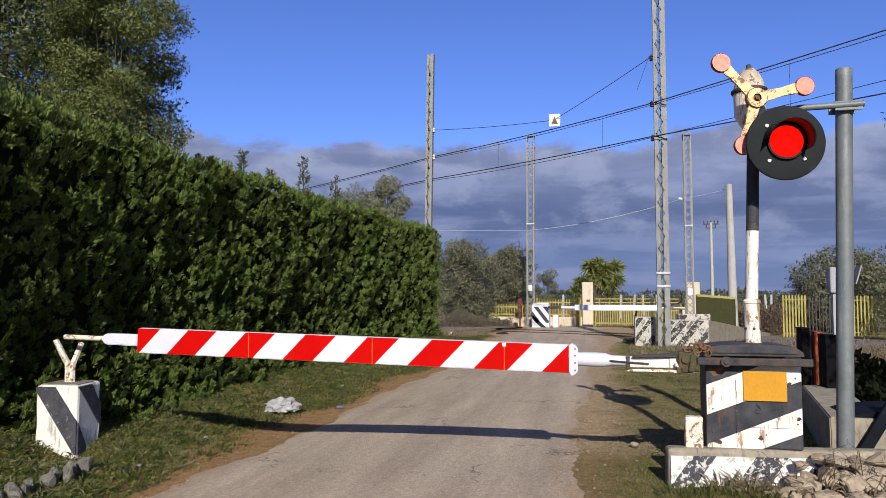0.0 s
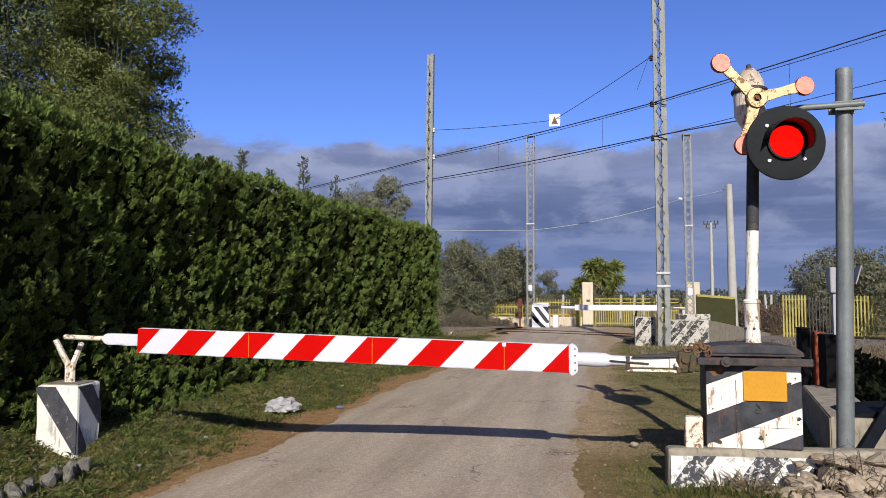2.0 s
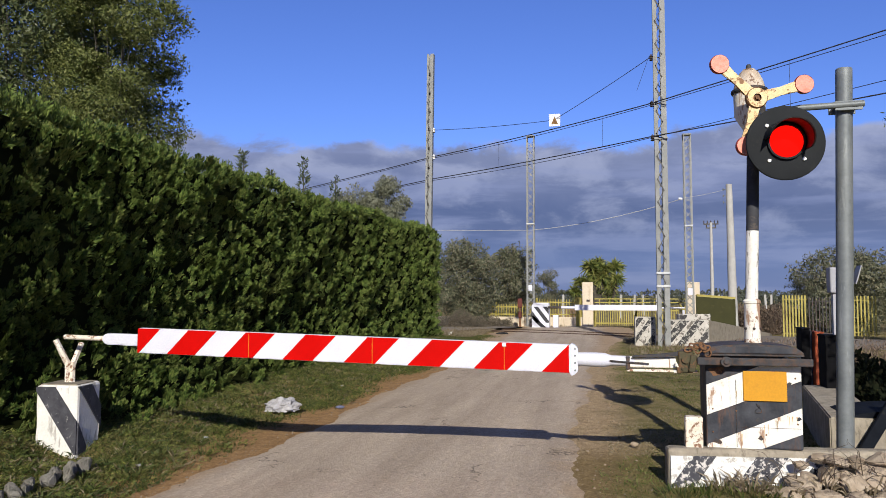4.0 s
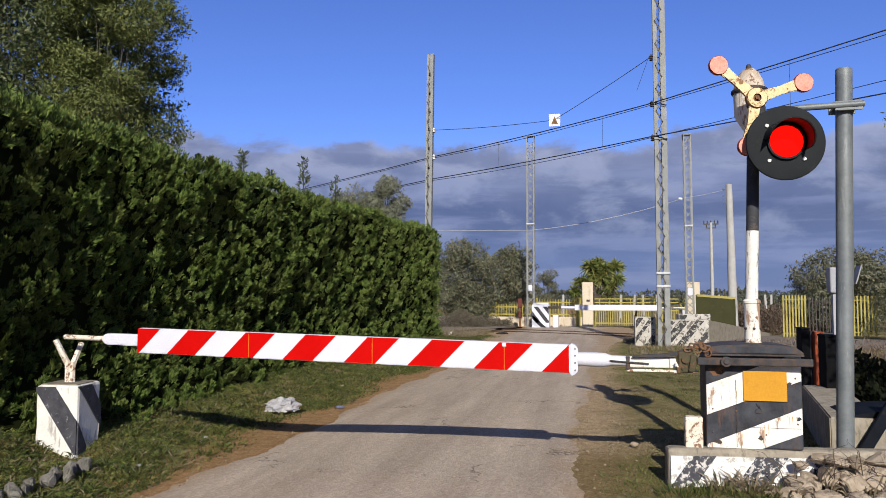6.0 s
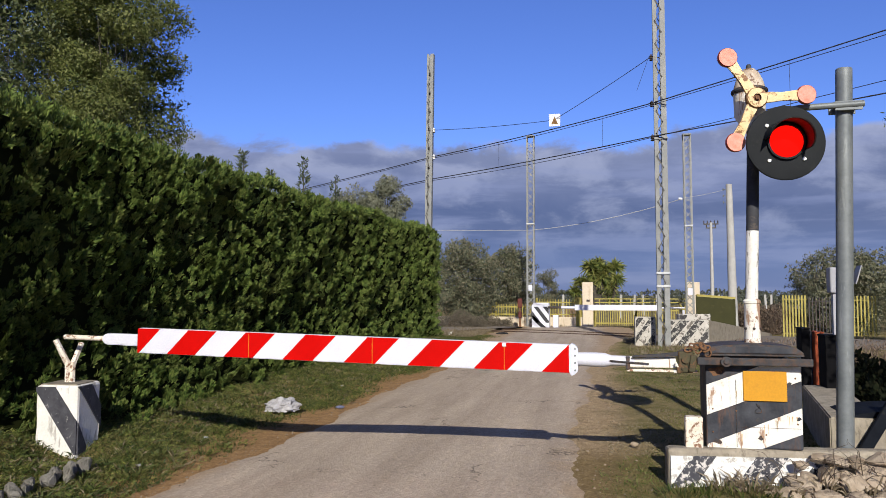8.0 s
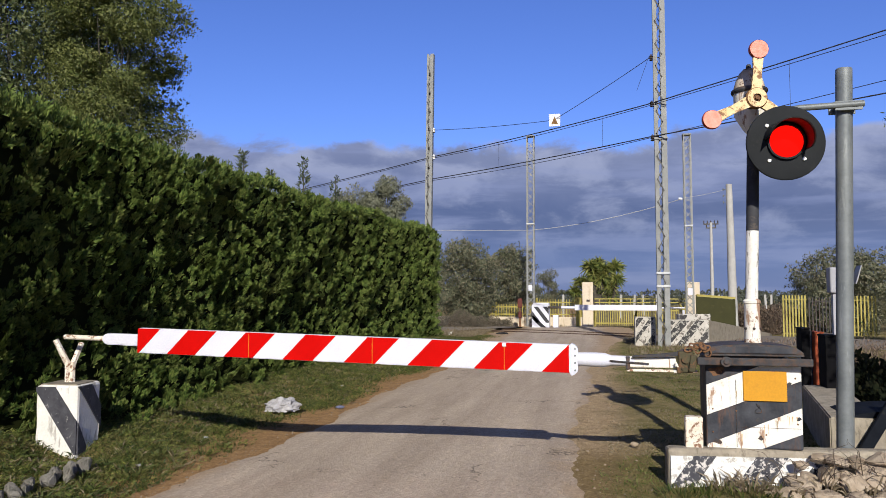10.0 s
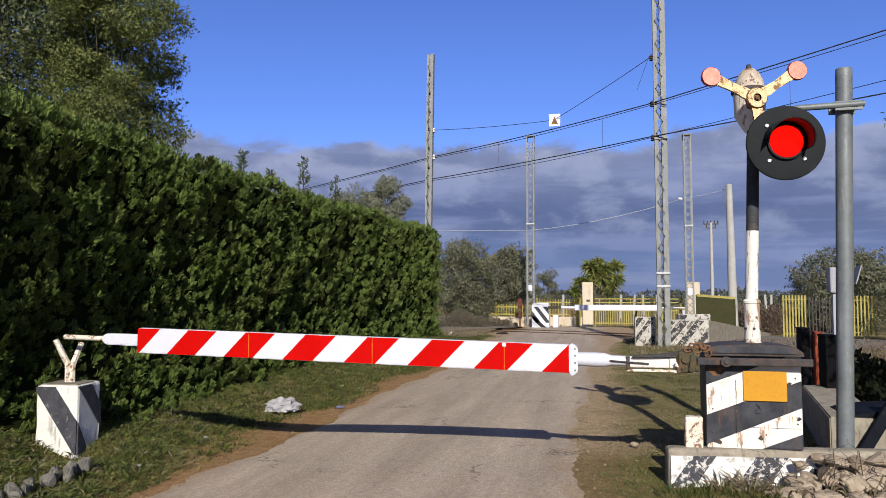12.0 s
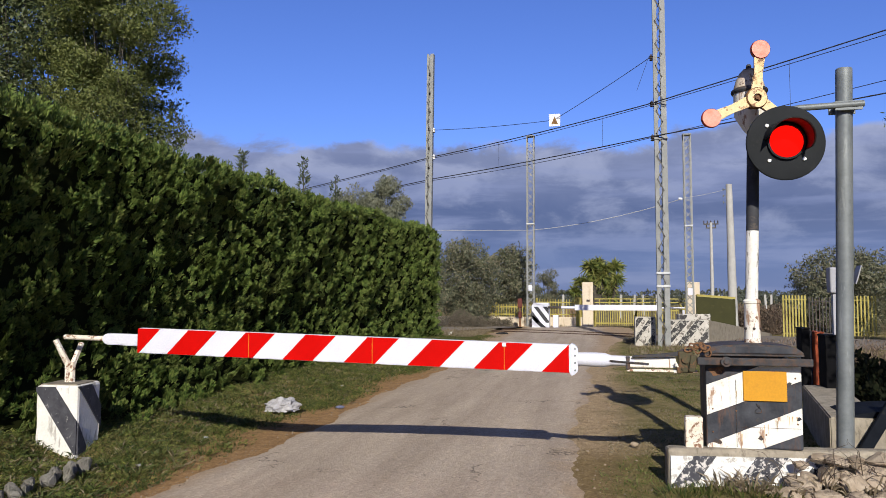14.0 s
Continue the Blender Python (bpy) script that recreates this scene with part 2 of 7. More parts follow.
M_TREE_DARK = foliage("dark_grey_green_leaves", (0.036, 0.054, 0.020), (0.112, 0.135, 0.050), (0.15, 0.15, 0.07), 0.5, 0.25, 0.45)
M_CONIFER = foliage("conifer_tips", (0.065, 0.088, 0.045), (0.14, 0.165, 0.090), trans=0.25)
M_YUCCA = foliage("yucca_blades", (0.07, 0.105, 0.028), (0.30, 0.32, 0.085), (0.36, 0.30, 0.10), 0.5, 0.3)
M_GRASS = foliage("grass_blades", (0.028, 0.048, 0.009), (0.108, 0.133, 0.030), (0.20, 0.15, 0.068), 0.6, 0.3, 0.6, 2.2)
M_DRY = foliage("dry_grass", (0.13, 0.10, 0.06), (0.30, 0.25, 0.16), (0.20, 0.15, 0.11), 0.6, 0.2)
# Near-black leaves: the shade beside the track is put into their colour.
M_BRAMBLE = foliage("shade_dark_bramble_leaves", (0.010, 0.014, 0.007), (0.03, 0.036, 0.018), (0.06, 0.042, 0.02), 0.4, 0.1, 0.9, spec=0.05)
M_BARK = worn("grey_bark", (0.055, 0.047, 0.036), (0.10, 0.088, 0.07), (0.03, 0.025, 0.02), 0.9, 0, 9.0, 0.6)
M_CONC = concrete("weathered_concrete", (0.24, 0.205, 0.155), (0.40, 0.35, 0.27), (0.085, 0.070, 0.052), 6.0, 0.75)
M_CONC_DARK = concrete("mossy_concrete", (0.17, 0.148, 0.112), (0.27, 0.235, 0.180), (0.07, 0.062, 0.044), 5.0, 0.7)
M_STONE = concrete("field_stone", (0.27, 0.205, 0.14), (0.48, 0.395, 0.30), (0.10, 0.072, 0.048), 8.0, 0.7)
M_STONE_GREY = concrete("grey_stone", (0.105, 0.096, 0.080), (0.25, 0.235, 0.20), (0.045, 0.045, 0.03), 12.0, 0.85)
M_WHITEWASH = worn("flaking_whitewash", (0.66, 0.63, 0.58), (0.78, 0.76, 0.71), (0.24, 0.22, 0.19), 0.85, 0, 4.5, 0.7, 50, 0.4, True, 0.545)
M_PARAPET = worn("grimy_whitewash", (0.40, 0.37, 0.32), (0.56, 0.53, 0.48), (0.10, 0.088, 0.075), 0.9, 0, 3.6, 0.9, 40, 0.3, False, 0.53)
M_PARAPET_BLACK = worn("faded_grimy_black", (0.030, 0.030, 0.032), (0.075, 0.072, 0.070), (0.40, 0.38, 0.34), 0.9, 0, 5.5, 0.85, 40, 0.3, False, 0.525)
M_BLACKWASH = worn("flaking_black_paint", (0.045, 0.045, 0.055), (0.08, 0.08, 0.09), (0.60, 0.57, 0.53), 0.85, 0, 11.0, 0.95, 45, 0.4, False, 0.52)
M_BLACK_STRIPE = worn("faded_black_paint", (0.025, 0.026, 0.032), (0.055, 0.056, 0.062), (0.12, 0.09, 0.07), 0.75, 0, 6.0, 0.5)
M_PLINTH_WHITE = worn("mottled_whitewash", (0.70, 0.68, 0.63), (0.82, 0.80, 0.76), (0.27, 0.245, 0.21), 0.85, 0, 8.0, 0.7, 50, 0.4, False, 0.53)
M_VERGE = foliage("short_mossy_grass", (0.050, 0.072, 0.014), (0.165, 0.185, 0.048), (0.27, 0.22, 0.10), 0.6, 0.3, 0.6, 2.2)
M_CLIPPINGS = foliage("cut_cypress_sprays", (0.064, 0.086, 0.017), (0.200, 0.222, 0.058), (0.27, 0.20, 0.08), 0.5, 0.2, 0.7, 2.0, 0.15)
M_TWIG = worn("dark_dry_twig", (0.06, 0.045, 0.034), (0.12, 0.092, 0.07), (0.16, 0.13, 0.10), 0.85, 0, 20.0, 0.4)
M_AMBER = worn("weathered_amber_mark", (0.16, 0.085, 0.02), (0.24, 0.13, 0.03), (0.06, 0.04, 0.02), 0.7, 0, 8.0, 0.5)
M_EDGE = worn("rust_bleeding_through_cream", (0.16, 0.075, 0.035), (0.34, 0.18, 0.08), (0.60, 0.45, 0.25), 0.75, 0, 12.0, 0.7, 60, 0.25, False, 0.56)
M_OLIVE_GREEN = foliage("dusty_olive_leaves", (0.078, 0.088, 0.050), (0.270, 0.275, 0.170), (0.29, 0.23, 0.165), 0.5, 0.36)
M_REST_BLACK = worn("chipped_black_paint", (0.030, 0.030, 0.038), (0.075, 0.075, 0.085), (0.34, 0.33, 0.31), 0.85, 0, 9.0, 0.75, 50, 0.3, False, 0.60)
M_POLE_WHITE = worn("chipped_white_pole_paint", (0.70, 0.66, 0.58), (0.80, 0.78, 0.74), (0.045, 0.030, 0.022), 0.55, 0, 8.0, 0.95, 60, 0.2, True, 0.575)
M_DUCT = worn("dark_blue_grey_plastic", (0.006, 0.007, 0.010), (0.014, 0.017, 0.023), (0.04, 0.036, 0.03), 0.7, 0, 4.0, 0.4, spec=0.03)
M_DRY_FINE = foliage("dry_twigs", (0.10, 0.080, 0.058), (0.23, 0.20, 0.150), (0.14, 0.12, 0.075), 0.6, 0.2)
M_THICKET = foliage("tangled_brown_brushwood", (0.045, 0.030, 0.022), (0.30, 0.235, 0.175), (0.16, 0.085, 0.05), 0.6, 0.15, 0.8, 1.8)
M_WHITE = worn("white_enamel", (0.60, 0.605, 0.675), (0.66, 0.665, 0.73), (0.45, 0.42, 0.38), 0.45, 0, 5.0, 0.35, 80, 0.05, True, 0.66)
M_WHITE_RUSTY = worn("rust_stained_white_paint", (0.74, 0.69, 0.58), (0.83, 0.81, 0.76), (0.26, 0.12, 0.05), 0.55, 0, 7.0, 0.85, 60, 0.15, True, 0.56)
M_DOME = worn("flaking_brown_and_cream_paint", (0.40, 0.30, 0.21), (0.62, 0.54, 0.44), (0.12, 0.055, 0.03), 0.7, 0, 10.0, 0.9, 60, 0.2, False, 0.54)
M_CREAM = worn("cream_paint_with_rust", (0.74, 0.50, 0.22), (0.82, 0.66, 0.40), RUST, 0.5, 0, 9.0, 0.9, 60, 0.12, False, 0.545)
M_RED = worn("red_reflective_sheet", (0.47, 0.003, 0.002), (0.53, 0.004, 0.003), (0.38, 0.005, 0.004), 0.55, 0, 4.0, 0.3, 120, 0.04, spec=0.03)
M_SALMON = worn("faded_red_reflector", (0.86, 0.24, 0.16), (0.93, 0.42, 0.33), (0.76, 0.19, 0.12), 0.4, 0, 16.0, 0.6, 90, 0.05)
M_DARK_RED = worn("dark_red_brown_paint", (0.085, 0.022, 0.016), (0.13, 0.035, 0.025), (0.05, 0.03, 0.025), 0.7)
M_TIP = worn("chipped_white_paint_on_rust", (0.66, 0.56, 0.42), (0.80, 0.76, 0.68), RUST, 0.6, 0, 9.0, 0.9, 60, 0.2, False, 0.52)
M_ORANGE_RIM = worn("red_rim", (0.30, 0.05, 0.035), (0.42, 0.08, 0.05), RUST, 0.5)
M_IRON = worn("blackened_iron", (0.022, 0.023, 0.027), (0.070, 0.070, 0.074), (0.120, 0.062, 0.034), 0.7, 0.1, 7.0, 0.85, 70, 0.3, False, 0.47, blend=0.2)
M_CABINET = worn("dark_blue_grey_paint", (0.011, 0.013, 0.019), (0.064, 0.067, 0.078), (0.115, 0.058, 0.034), 0.65, 0, 6.0, 0.8, 60, 0.12, True, 0.52, blend=0.14)
M_CASTING = worn("grimy_olive_brown_iron", (0.040, 0.038, 0.020), (0.085, 0.075, 0.040), (0.16, 0.075, 0.036), 0.75, 0.1, 10.0, 0.85, 70, 0.3, False, 0.48, blend=0.15)
M_RUST = worn("rusted_iron", (0.13, 0.062, 0.032), (0.27, 0.145, 0.07), (0.05, 0.032, 0.025), 0.85, 0.1, 16.0, 0.8, 70, 0.35, False, 0.50, blend=0.12)
M_STAIN = worn("rust_stain_on_white", (0.50, 0.30, 0.14), (0.66, 0.48, 0.27), (0.74, 0.64, 0.48), 0.7, 0, 20.0, 0.8, 60, 0.1, True, 0.48, blend=0.2)
M_YELLOW_PLATE = worn("orange_yellow_plate", (0.54, 0.250, 0.012), (0.60, 0.285, 0.016), (0.44, 0.19, 0.012), 0.6, 0, 3.0, 0.35)
M_GALV = worn("galvanised_steel", (0.138, 0.153, 0.157), (0.215, 0.232, 0.236), (0.30, 0.315, 0.31), 0.55, 0.25, 5.0, 0.4, 50, 0.05, True)
M_MAST = worn("mast_grey_steel", (0.20, 0.207, 0.20), (0.29, 0.292, 0.28), (0.12, 0.105, 0.09), 0.65, 0.1, 3.0, 0.4, 30, 0.05, True)
M_BAND = worn("pale_grey_band_paint", (0.46, 0.47, 0.48), (0.58, 0.59, 0.60), (0.30, 0.29, 0.27), 0.6, 0, 5.0, 0.5)
# Shade on the mast lacing is put into this steel; dark crossarms share it.
M_LACING = worn("weathered_steel_dark_for_shade", (0.07, 0.068, 0.065), (0.13, 0.125, 0.12), (0.09, 0.06, 0.045), 0.7, 0.1, 3.0, 0.4)
M_DISC = worn("matt_black_target", (0.014, 0.016, 0.018), (0.021, 0.023, 0.025), (0.035, 0.035, 0.035), 0.75, 0, 3.0, 0.3, 90, 0.04, spec=0.15)
# Red light of the lens on the hood's inside is put into this colour.
M_HOOD_IN = worn("red_lit_hood_lining", (0.030, 0.012, 0.012), (0.045, 0.018, 0.016), (0.05, 0.02, 0.02), 0.45)
M_LENS = glow("lit_red_lens", (1.0, 0.006, 0.003), 1.2)
M_YELLOW = worn("yellow_fence_paint", (0.30, 0.25, 0.055), (0.40, 0.335, 0.085), (0.20, 0.15, 0.04), 0.6, 0, 3.0, 0.5, 40)
M_PLASTER = worn("cream_plaster", (0.55, 0.46, 0.34), (0.66, 0.57, 0.44), (0.38, 0.29, 0.20), 0.9, 0, 2.0, 0.5, 30, 0.2, True)
M_TARP = worn("dark_green_board", (0.030, 0.030, 0.007), (0.043, 0.042, 0.010), (0.06, 0.052, 0.018), 0.8, 0, 2.0, 0.4)
M_BOX_BLACK = worn("black_equipment_paint", (0.004, 0.004, 0.005), (0.007, 0.007, 0.008), (0.015, 0.012, 0.01), 0.8, spec=0.08)
M_BOX_RED = worn("orange_red_primer", (0.42, 0.085, 0.03), (0.50, 0.11, 0.04), (0.20, 0.05, 0.03), 0.7, 0, 4.0, 0.4)
M_BOX_GREY = worn("pale_grey_box", (0.30, 0.30, 0.325), (0.38, 0.38, 0.40), (0.24, 0.23, 0.22), 0.6, 0, 3.0, 0.3)
M_CABLE = worn("dark_cable", (0.02, 0.02, 0.024), (0.03, 0.03, 0.034), (0.05, 0.05, 0.05), 0.6)
M_CABLE_PALE = worn("pale_cable", (0.45, 0.45, 0.47), (0.55, 0.55, 0.56), (0.3, 0.3, 0.3), 0.6)
M_PORCELAIN = worn("white_porcelain", (0.78, 0.78, 0.76), (0.84, 0.84, 0.82), (0.6, 0.6, 0.58), 0.25)
M_BAG = worn("crumpled_white_plastic", (0.25, 0.245, 0.255), (0.44, 0.43, 0.45), (0.20, 0.175, 0.155), 0.3, 0, 14.0, 0.7)
M_BLUE = worn("blue_plastic", (0.12, 0.13, 0.22), (0.17, 0.18, 0.28), (0.3, 0.3, 0.36), 0.4)
M_RAIL = worn("rail_steel", (0.085, 0.055, 0.040), (0.14, 0.09, 0.06), (0.05, 0.035, 0.03), 0.6, 0.4, 4.0, 0.6)
M_BALLAST = concrete("ballast", (0.13, 0.11, 0.09), (0.24, 0.205, 0.17), (0.07, 0.055, 0.045), 9.0, 0.6)
M_GRAVEL = concrete("earthy_gravel", (0.22, 0.165, 0.11), (0.38, 0.30, 0.22), (0.12, 0.09, 0.06), 12.0, 0.5)
M_POLE = concrete("pole_concrete", (0.36, 0.35, 0.33), (0.46, 0.45, 0.42), (0.26, 0.24, 0.22), 3.0, 0.3)
M_FIELD_WOOD = foliage("far_orchard", (0.05, 0.06, 0.045), (0.10, 0.105, 0.075), trans=0.1)


# ---- building helpers ----
def thing(name, loc=(0, 0, 0), label="", category="", group="", rz=0.0, kind=""):
    ob = new(name)
    ob.empty_display_size = 0.2
    ob.matrix_world = pose(*loc, 0, 0, rz)
    return tagged(ob, label, category, group, kind)


def finish(name, me, material, parent=None, label="", smooth=False):
    me.materials.append(material)
    if smooth:
        me.polygons.foreach_set("use_smooth", [True] * len(me.polygons))
    ob = new(name, me)
    if parent is not None:
        ob.parent = parent
    if label:
        ob["label"] = label
    return ob


def part(name, bm, material, parent=None, label="", smooth=False):
    bmesh.ops.recalc_face_normals(bm, faces=bm.faces)
    me = bpy.data.meshes.new(name)
    bm.to_mesh(me)
    bm.free()
    ob = finish(name, me, material, parent, label)
    if smooth:
        me.polygons.foreach_set("use_smooth", [True] * len(me.polygons))
        me.set_sharp_from_angle(angle=radians(40))
    return ob


def box(bm, c, s, bevel=0.0, rot=(0, 0, 0)):
    m = pose(*c, *rot) @ Matrix.Diagonal((*s, 1))
    made = bmesh.ops.create_cube(bm, size=1.0, matrix=m)
    if bevel:
        edges = list({e for v in made["verts"] for e in v.link_edges})
        bmesh.ops.bevel(bm, geom=edges, offset=bevel, segments=2, profile=0.5, affect="EDGES")
    return bm


def rod(bm, a, b, r0, r1=None, n=10):
    a, b = Vector(a), Vector(b)
    d = b - a
    m = Matrix.Translation((a + b) / 2) @ d.to_track_quat("Z", "Y").to_matrix().to_4x4()
    bmesh.ops.create_cone(bm, cap_ends=True, segments=n, radius1=r0, radius2=r0 if r1 is None else r1, depth=d.length, matrix=m)
    return bm


def tube(bm, pts, r, n=6):
    """A round bar along a line of points."""
    pts = [Vector(p) for p in pts]
    rings = []
    for i, p in enumerate(pts):
        d = (pts[min(i + 1, len(pts) - 1)] - pts[max(i - 1, 0)]).normalized()
        side = d.orthogonal().normalized() if abs(d.z) > 0.95 else d.cross(Vector((0, 0, 1))).normalized()
        other = d.cross(side)
        rr = r[i] if isinstance(r, (list, tuple)) else r
        rings.append([bm.verts.new(p + (side * math.cos(a) + other * math.sin(a)) * rr) for a in [2 * math.pi * k / n for k in range(n)]])
    for a, b in zip(rings, rings[1:]):
        for k in range(n):
            bm.faces.new((a[k], a[(k + 1) % n], b[(k + 1) % n], b[k]))
    bm.faces.new(rings[0])
    bm.faces.new(rings[-1][::-1])
    return bm


def lathe(bm, profile, n=24, origin=(0, 0, 0), axis="z"):
    """Turn (radius, height) pairs round an axis."""
    rings = []
    ox, oy, oz = origin
    for r, h in profile:
        ring = []
        for k in range(n):
            a = 2 * math.pi * k / n
            u, v = max(r, 1e-4) * math.cos(a), max(r, 1e-4) * math.sin(a)
            ring.append(bm.verts.new((ox + u, oy + v, oz + h) if axis == "z" else (ox + u, oy + h, oz + v)))
        rings.append(ring)
    for a, b in zip(rings, rings[1:]):
        for k in range(n):
            bm.faces.new((a[k], a[(k + 1) % n], b[(k + 1) % n], b[k]))
    bm.faces.new(rings[0])
    bm.faces.new(rings[-1])
    return bm


def plate(bm, pts, y0, y1):
    """A flat plate from (x, z) corners between two depths."""
    a = [bm.verts.new((x, y0, z)) for x, z in pts]
    b = [bm.verts.new((x, y1, z)) for x, z in pts]
    bm.faces.new(a)
    bm.faces.new(b[::-1])
    for i in range(len(pts)):
        j = (i + 1) % len(pts)
        bm.faces.new((a[i], b[i], b[j], a[j]))
    return bm


def clip(poly, x0, x1, z0, z1):
    for axis, lim, sign in ((0, x0, 1), (0, x1, -1), (1, z0, 1), (1, z1, -1)):
        out = []
        for p, q in zip(poly, poly[1:] + poly[:1]):
            a, b = sign * (p[axis] - lim), sign * (q[axis] - lim)
            if a >= 0:
                out.append(p)
            if a * b < 0:
                t = a / (a - b)
                out.append((p[0] + t * (q[0] - p[0]), p[1] + t * (q[1] - p[1])))
        poly = out
        if len(poly) < 3:
            return []
    return poly


def quads_mesh(name, verts, faces_n, size=4):
    """A mesh of faces_n loose faces, each with its own `size` corners."""
    me = bpy.data.meshes.new(name)
    n = len(verts)
    me.vertices.add(n)
    me.vertices.foreach_set("co", np.asarray(verts, np.float32).ravel())
    me.loops.add(n)
    me.loops.foreach_set("vertex_index", np.arange(n, dtype=np.int32))
    me.polygons.add(faces_n)
    me.polygons.foreach_set("loop_start", np.arange(faces_n, dtype=np.int32) * size)
    me.polygons.foreach_set("loop_total", np.full(faces_n, size, np.int32))
    me.update()
    return me


def unit(v):
    return v / (np.linalg.norm(v, axis=1, keepdims=True) + 1e-9)


def leaf_faces(base, way, length, width, rng, droop=0.0):
    """Lance-shaped leaves: base point, direction, length and width for each."""
    n = len(base)
    way = unit(way)
    side = unit(np.cross(way, unit(rng.normal(size=(n, 3)))))
    L, W = length[:, None], width[:, None]
    tip = base + way * L
    tip[:, 2] -= droop * length
    mid = base + way * L * 0.45
    v = np.stack([base, mid + side * W, tip, mid - side * W], axis=1)
    return v.reshape(-1, 3)


def spray_tufts(centre, way, size, count, rng, spread=0.75, slim=0.17):
    """Tufts of narrow leaves fanning out from each centre."""
    n = len(centre)
    c = np.repeat(centre, count, axis=0)
    w = np.repeat(unit(way), count, axis=0)
    s = np.repeat(size, count)
    d = unit(w + rng.normal(size=(n * count, 3)) * spread * 0.6)
    along = rng.uniform(0.0, 0.55, n * count)[:, None]
    base = c + w * along * s[:, None] + rng.normal(size=(n * count, 3)) * (s * 0.10)[:, None]
    ln = s * rng.uniform(0.35, 0.75, n * count)
    return leaf_faces(base, d, ln, ln * slim * rng.uniform(0.7, 1.4, n * count), rng)


def plumes(centre, way, size, count, rng, slim=0.11):
    """Flat feathery sprays: narrow leaflets set along an axis in one plane, shorter towards the tip."""
    n = len(centre)
    w1 = unit(way)
    side1 = unit(np.cross(w1, unit(rng.normal(size=(n, 3)) * 0.7 + np.array([1.0, -0.6, 0.2]))))
    c, w, sd = np.repeat(centre, count, axis=0), np.repeat(w1, count, axis=0), np.repeat(side1, count, axis=0)
    m = n * count
    s = np.repeat(size, count)
    u = np.tile(np.linspace(0.0, 0.95, count), n)
    fan = np.tile(np.where(np.arange(count) % 2 == 0, 1.0, -1.0), n) * rng.uniform(0.15, 0.9, m)
    d = unit(w + sd * fan[:, None] + rng.normal(size=(m, 3)) * 0.16)
    base = c + w * (u * s * 0.9)[:, None] + sd * (fan * s * 0.10 * (1 - u))[:, None]
    ln = s * (0.36 - 0.17 * u) * rng.uniform(0.75, 1.25, m)
    side = unit(np.cross(d, unit(np.cross(w, sd) + rng.normal(size=(m, 3)) * 0.25)))
    W = (ln * slim * rng.uniform(0.8, 1.4, m))[:, None]
    mid = base + d * ln[:, None] * 0.5
    return np.stack([base, mid + side * W, base + d * ln[:, None], mid - side * W], axis=1).reshape(-1, 3)


def sprays(centre, way, length, spread, count, rng, slim):
    """Tight flattened sprays of scale leaves round an axis, thinning towards the tip."""
    n = len(centre)
    w1 = unit(way)
    a1 = unit(np.cross(w1, unit(rng.normal(size=(n, 3)))))
    b1 = np.cross(w1, a1)
    m = n * count
    c, w, a, b = (np.repeat(v, count, axis=0) for v in (centre, w1, a1, b1))
    s = np.repeat(length, count)
    u = rng.uniform(0.0, 1.0, m) ** 0.8
    phi = rng.uniform(0, 2 * math.pi, m)
    out = a * np.cos(phi)[:, None] + b * (0.28 * np.sin(phi))[:, None]
    base = c + w * (u * s * 0.8)[:, None] + out * (s * spread * (1 - 0.75 * u) * rng.uniform(0, 1, m) ** 0.6)[:, None]
    d = w * 0.9 + out * 0.6 + rng.normal(size=(m, 3)) * 0.12
    ln = s * rng.uniform(0.20, 0.40, m)
    d = unit(d)
    flat = unit(b + rng.normal(size=(m, 3)) * 0.35)
    side = unit(np.cross(d, flat)) * (ln * slim * rng.uniform(0.7, 1.3, m))[:, None]
    mid = base + d * (ln * 0.5)[:, None]
    return np.stack([base, mid + side, base + d * ln[:, None], mid - side], axis=1).reshape(-1, 3)


def lobe_leaves(centre, out, length, count, rng, slim):
    """Leaves lying over a rounded leafy mass, their faces turned loosely outwards."""
    m = len(centre) * count
    nrm = unit(np.repeat(out, count, axis=0) + rng.normal(size=(m, 3)) * 0.5)
    ln = length * rng.uniform(0.6, 1.45, m)
    base = np.repeat(centre, count, axis=0) + rng.normal(size=(m, 3)) * length * 0.8
    way = unit(np.cross(nrm, rng.normal(size=(m, 3))))
    side = np.cross(nrm, way) * (ln * slim)[:, None]
    mid = base + way * (ln * 0.5)[:, None]
    return np.stack([base, mid + side, base + way * ln[:, None], mid - side], axis=1).reshape(-1, 3)


def leaves_object(name, verts, material, parent=None, label=""):
    return finish(name, quads_mesh(name, verts, len(verts) // 4), material, parent, label)


# ---- ground and road ----
ROAD_L, ROAD_R = -3.55, -0.24


def camber(x, y):
    """The road falls towards the hedge side; the fall runs out under the hedge and towards the crossing."""
    fall = np.clip((-0.3 - x) / 3.2, 0, 1) * np.clip((x + 5.3) / 1.0, 0, 1)
    return -0.085 * fall * np.clip((26.0 - y) / 10.0, 0, 1)


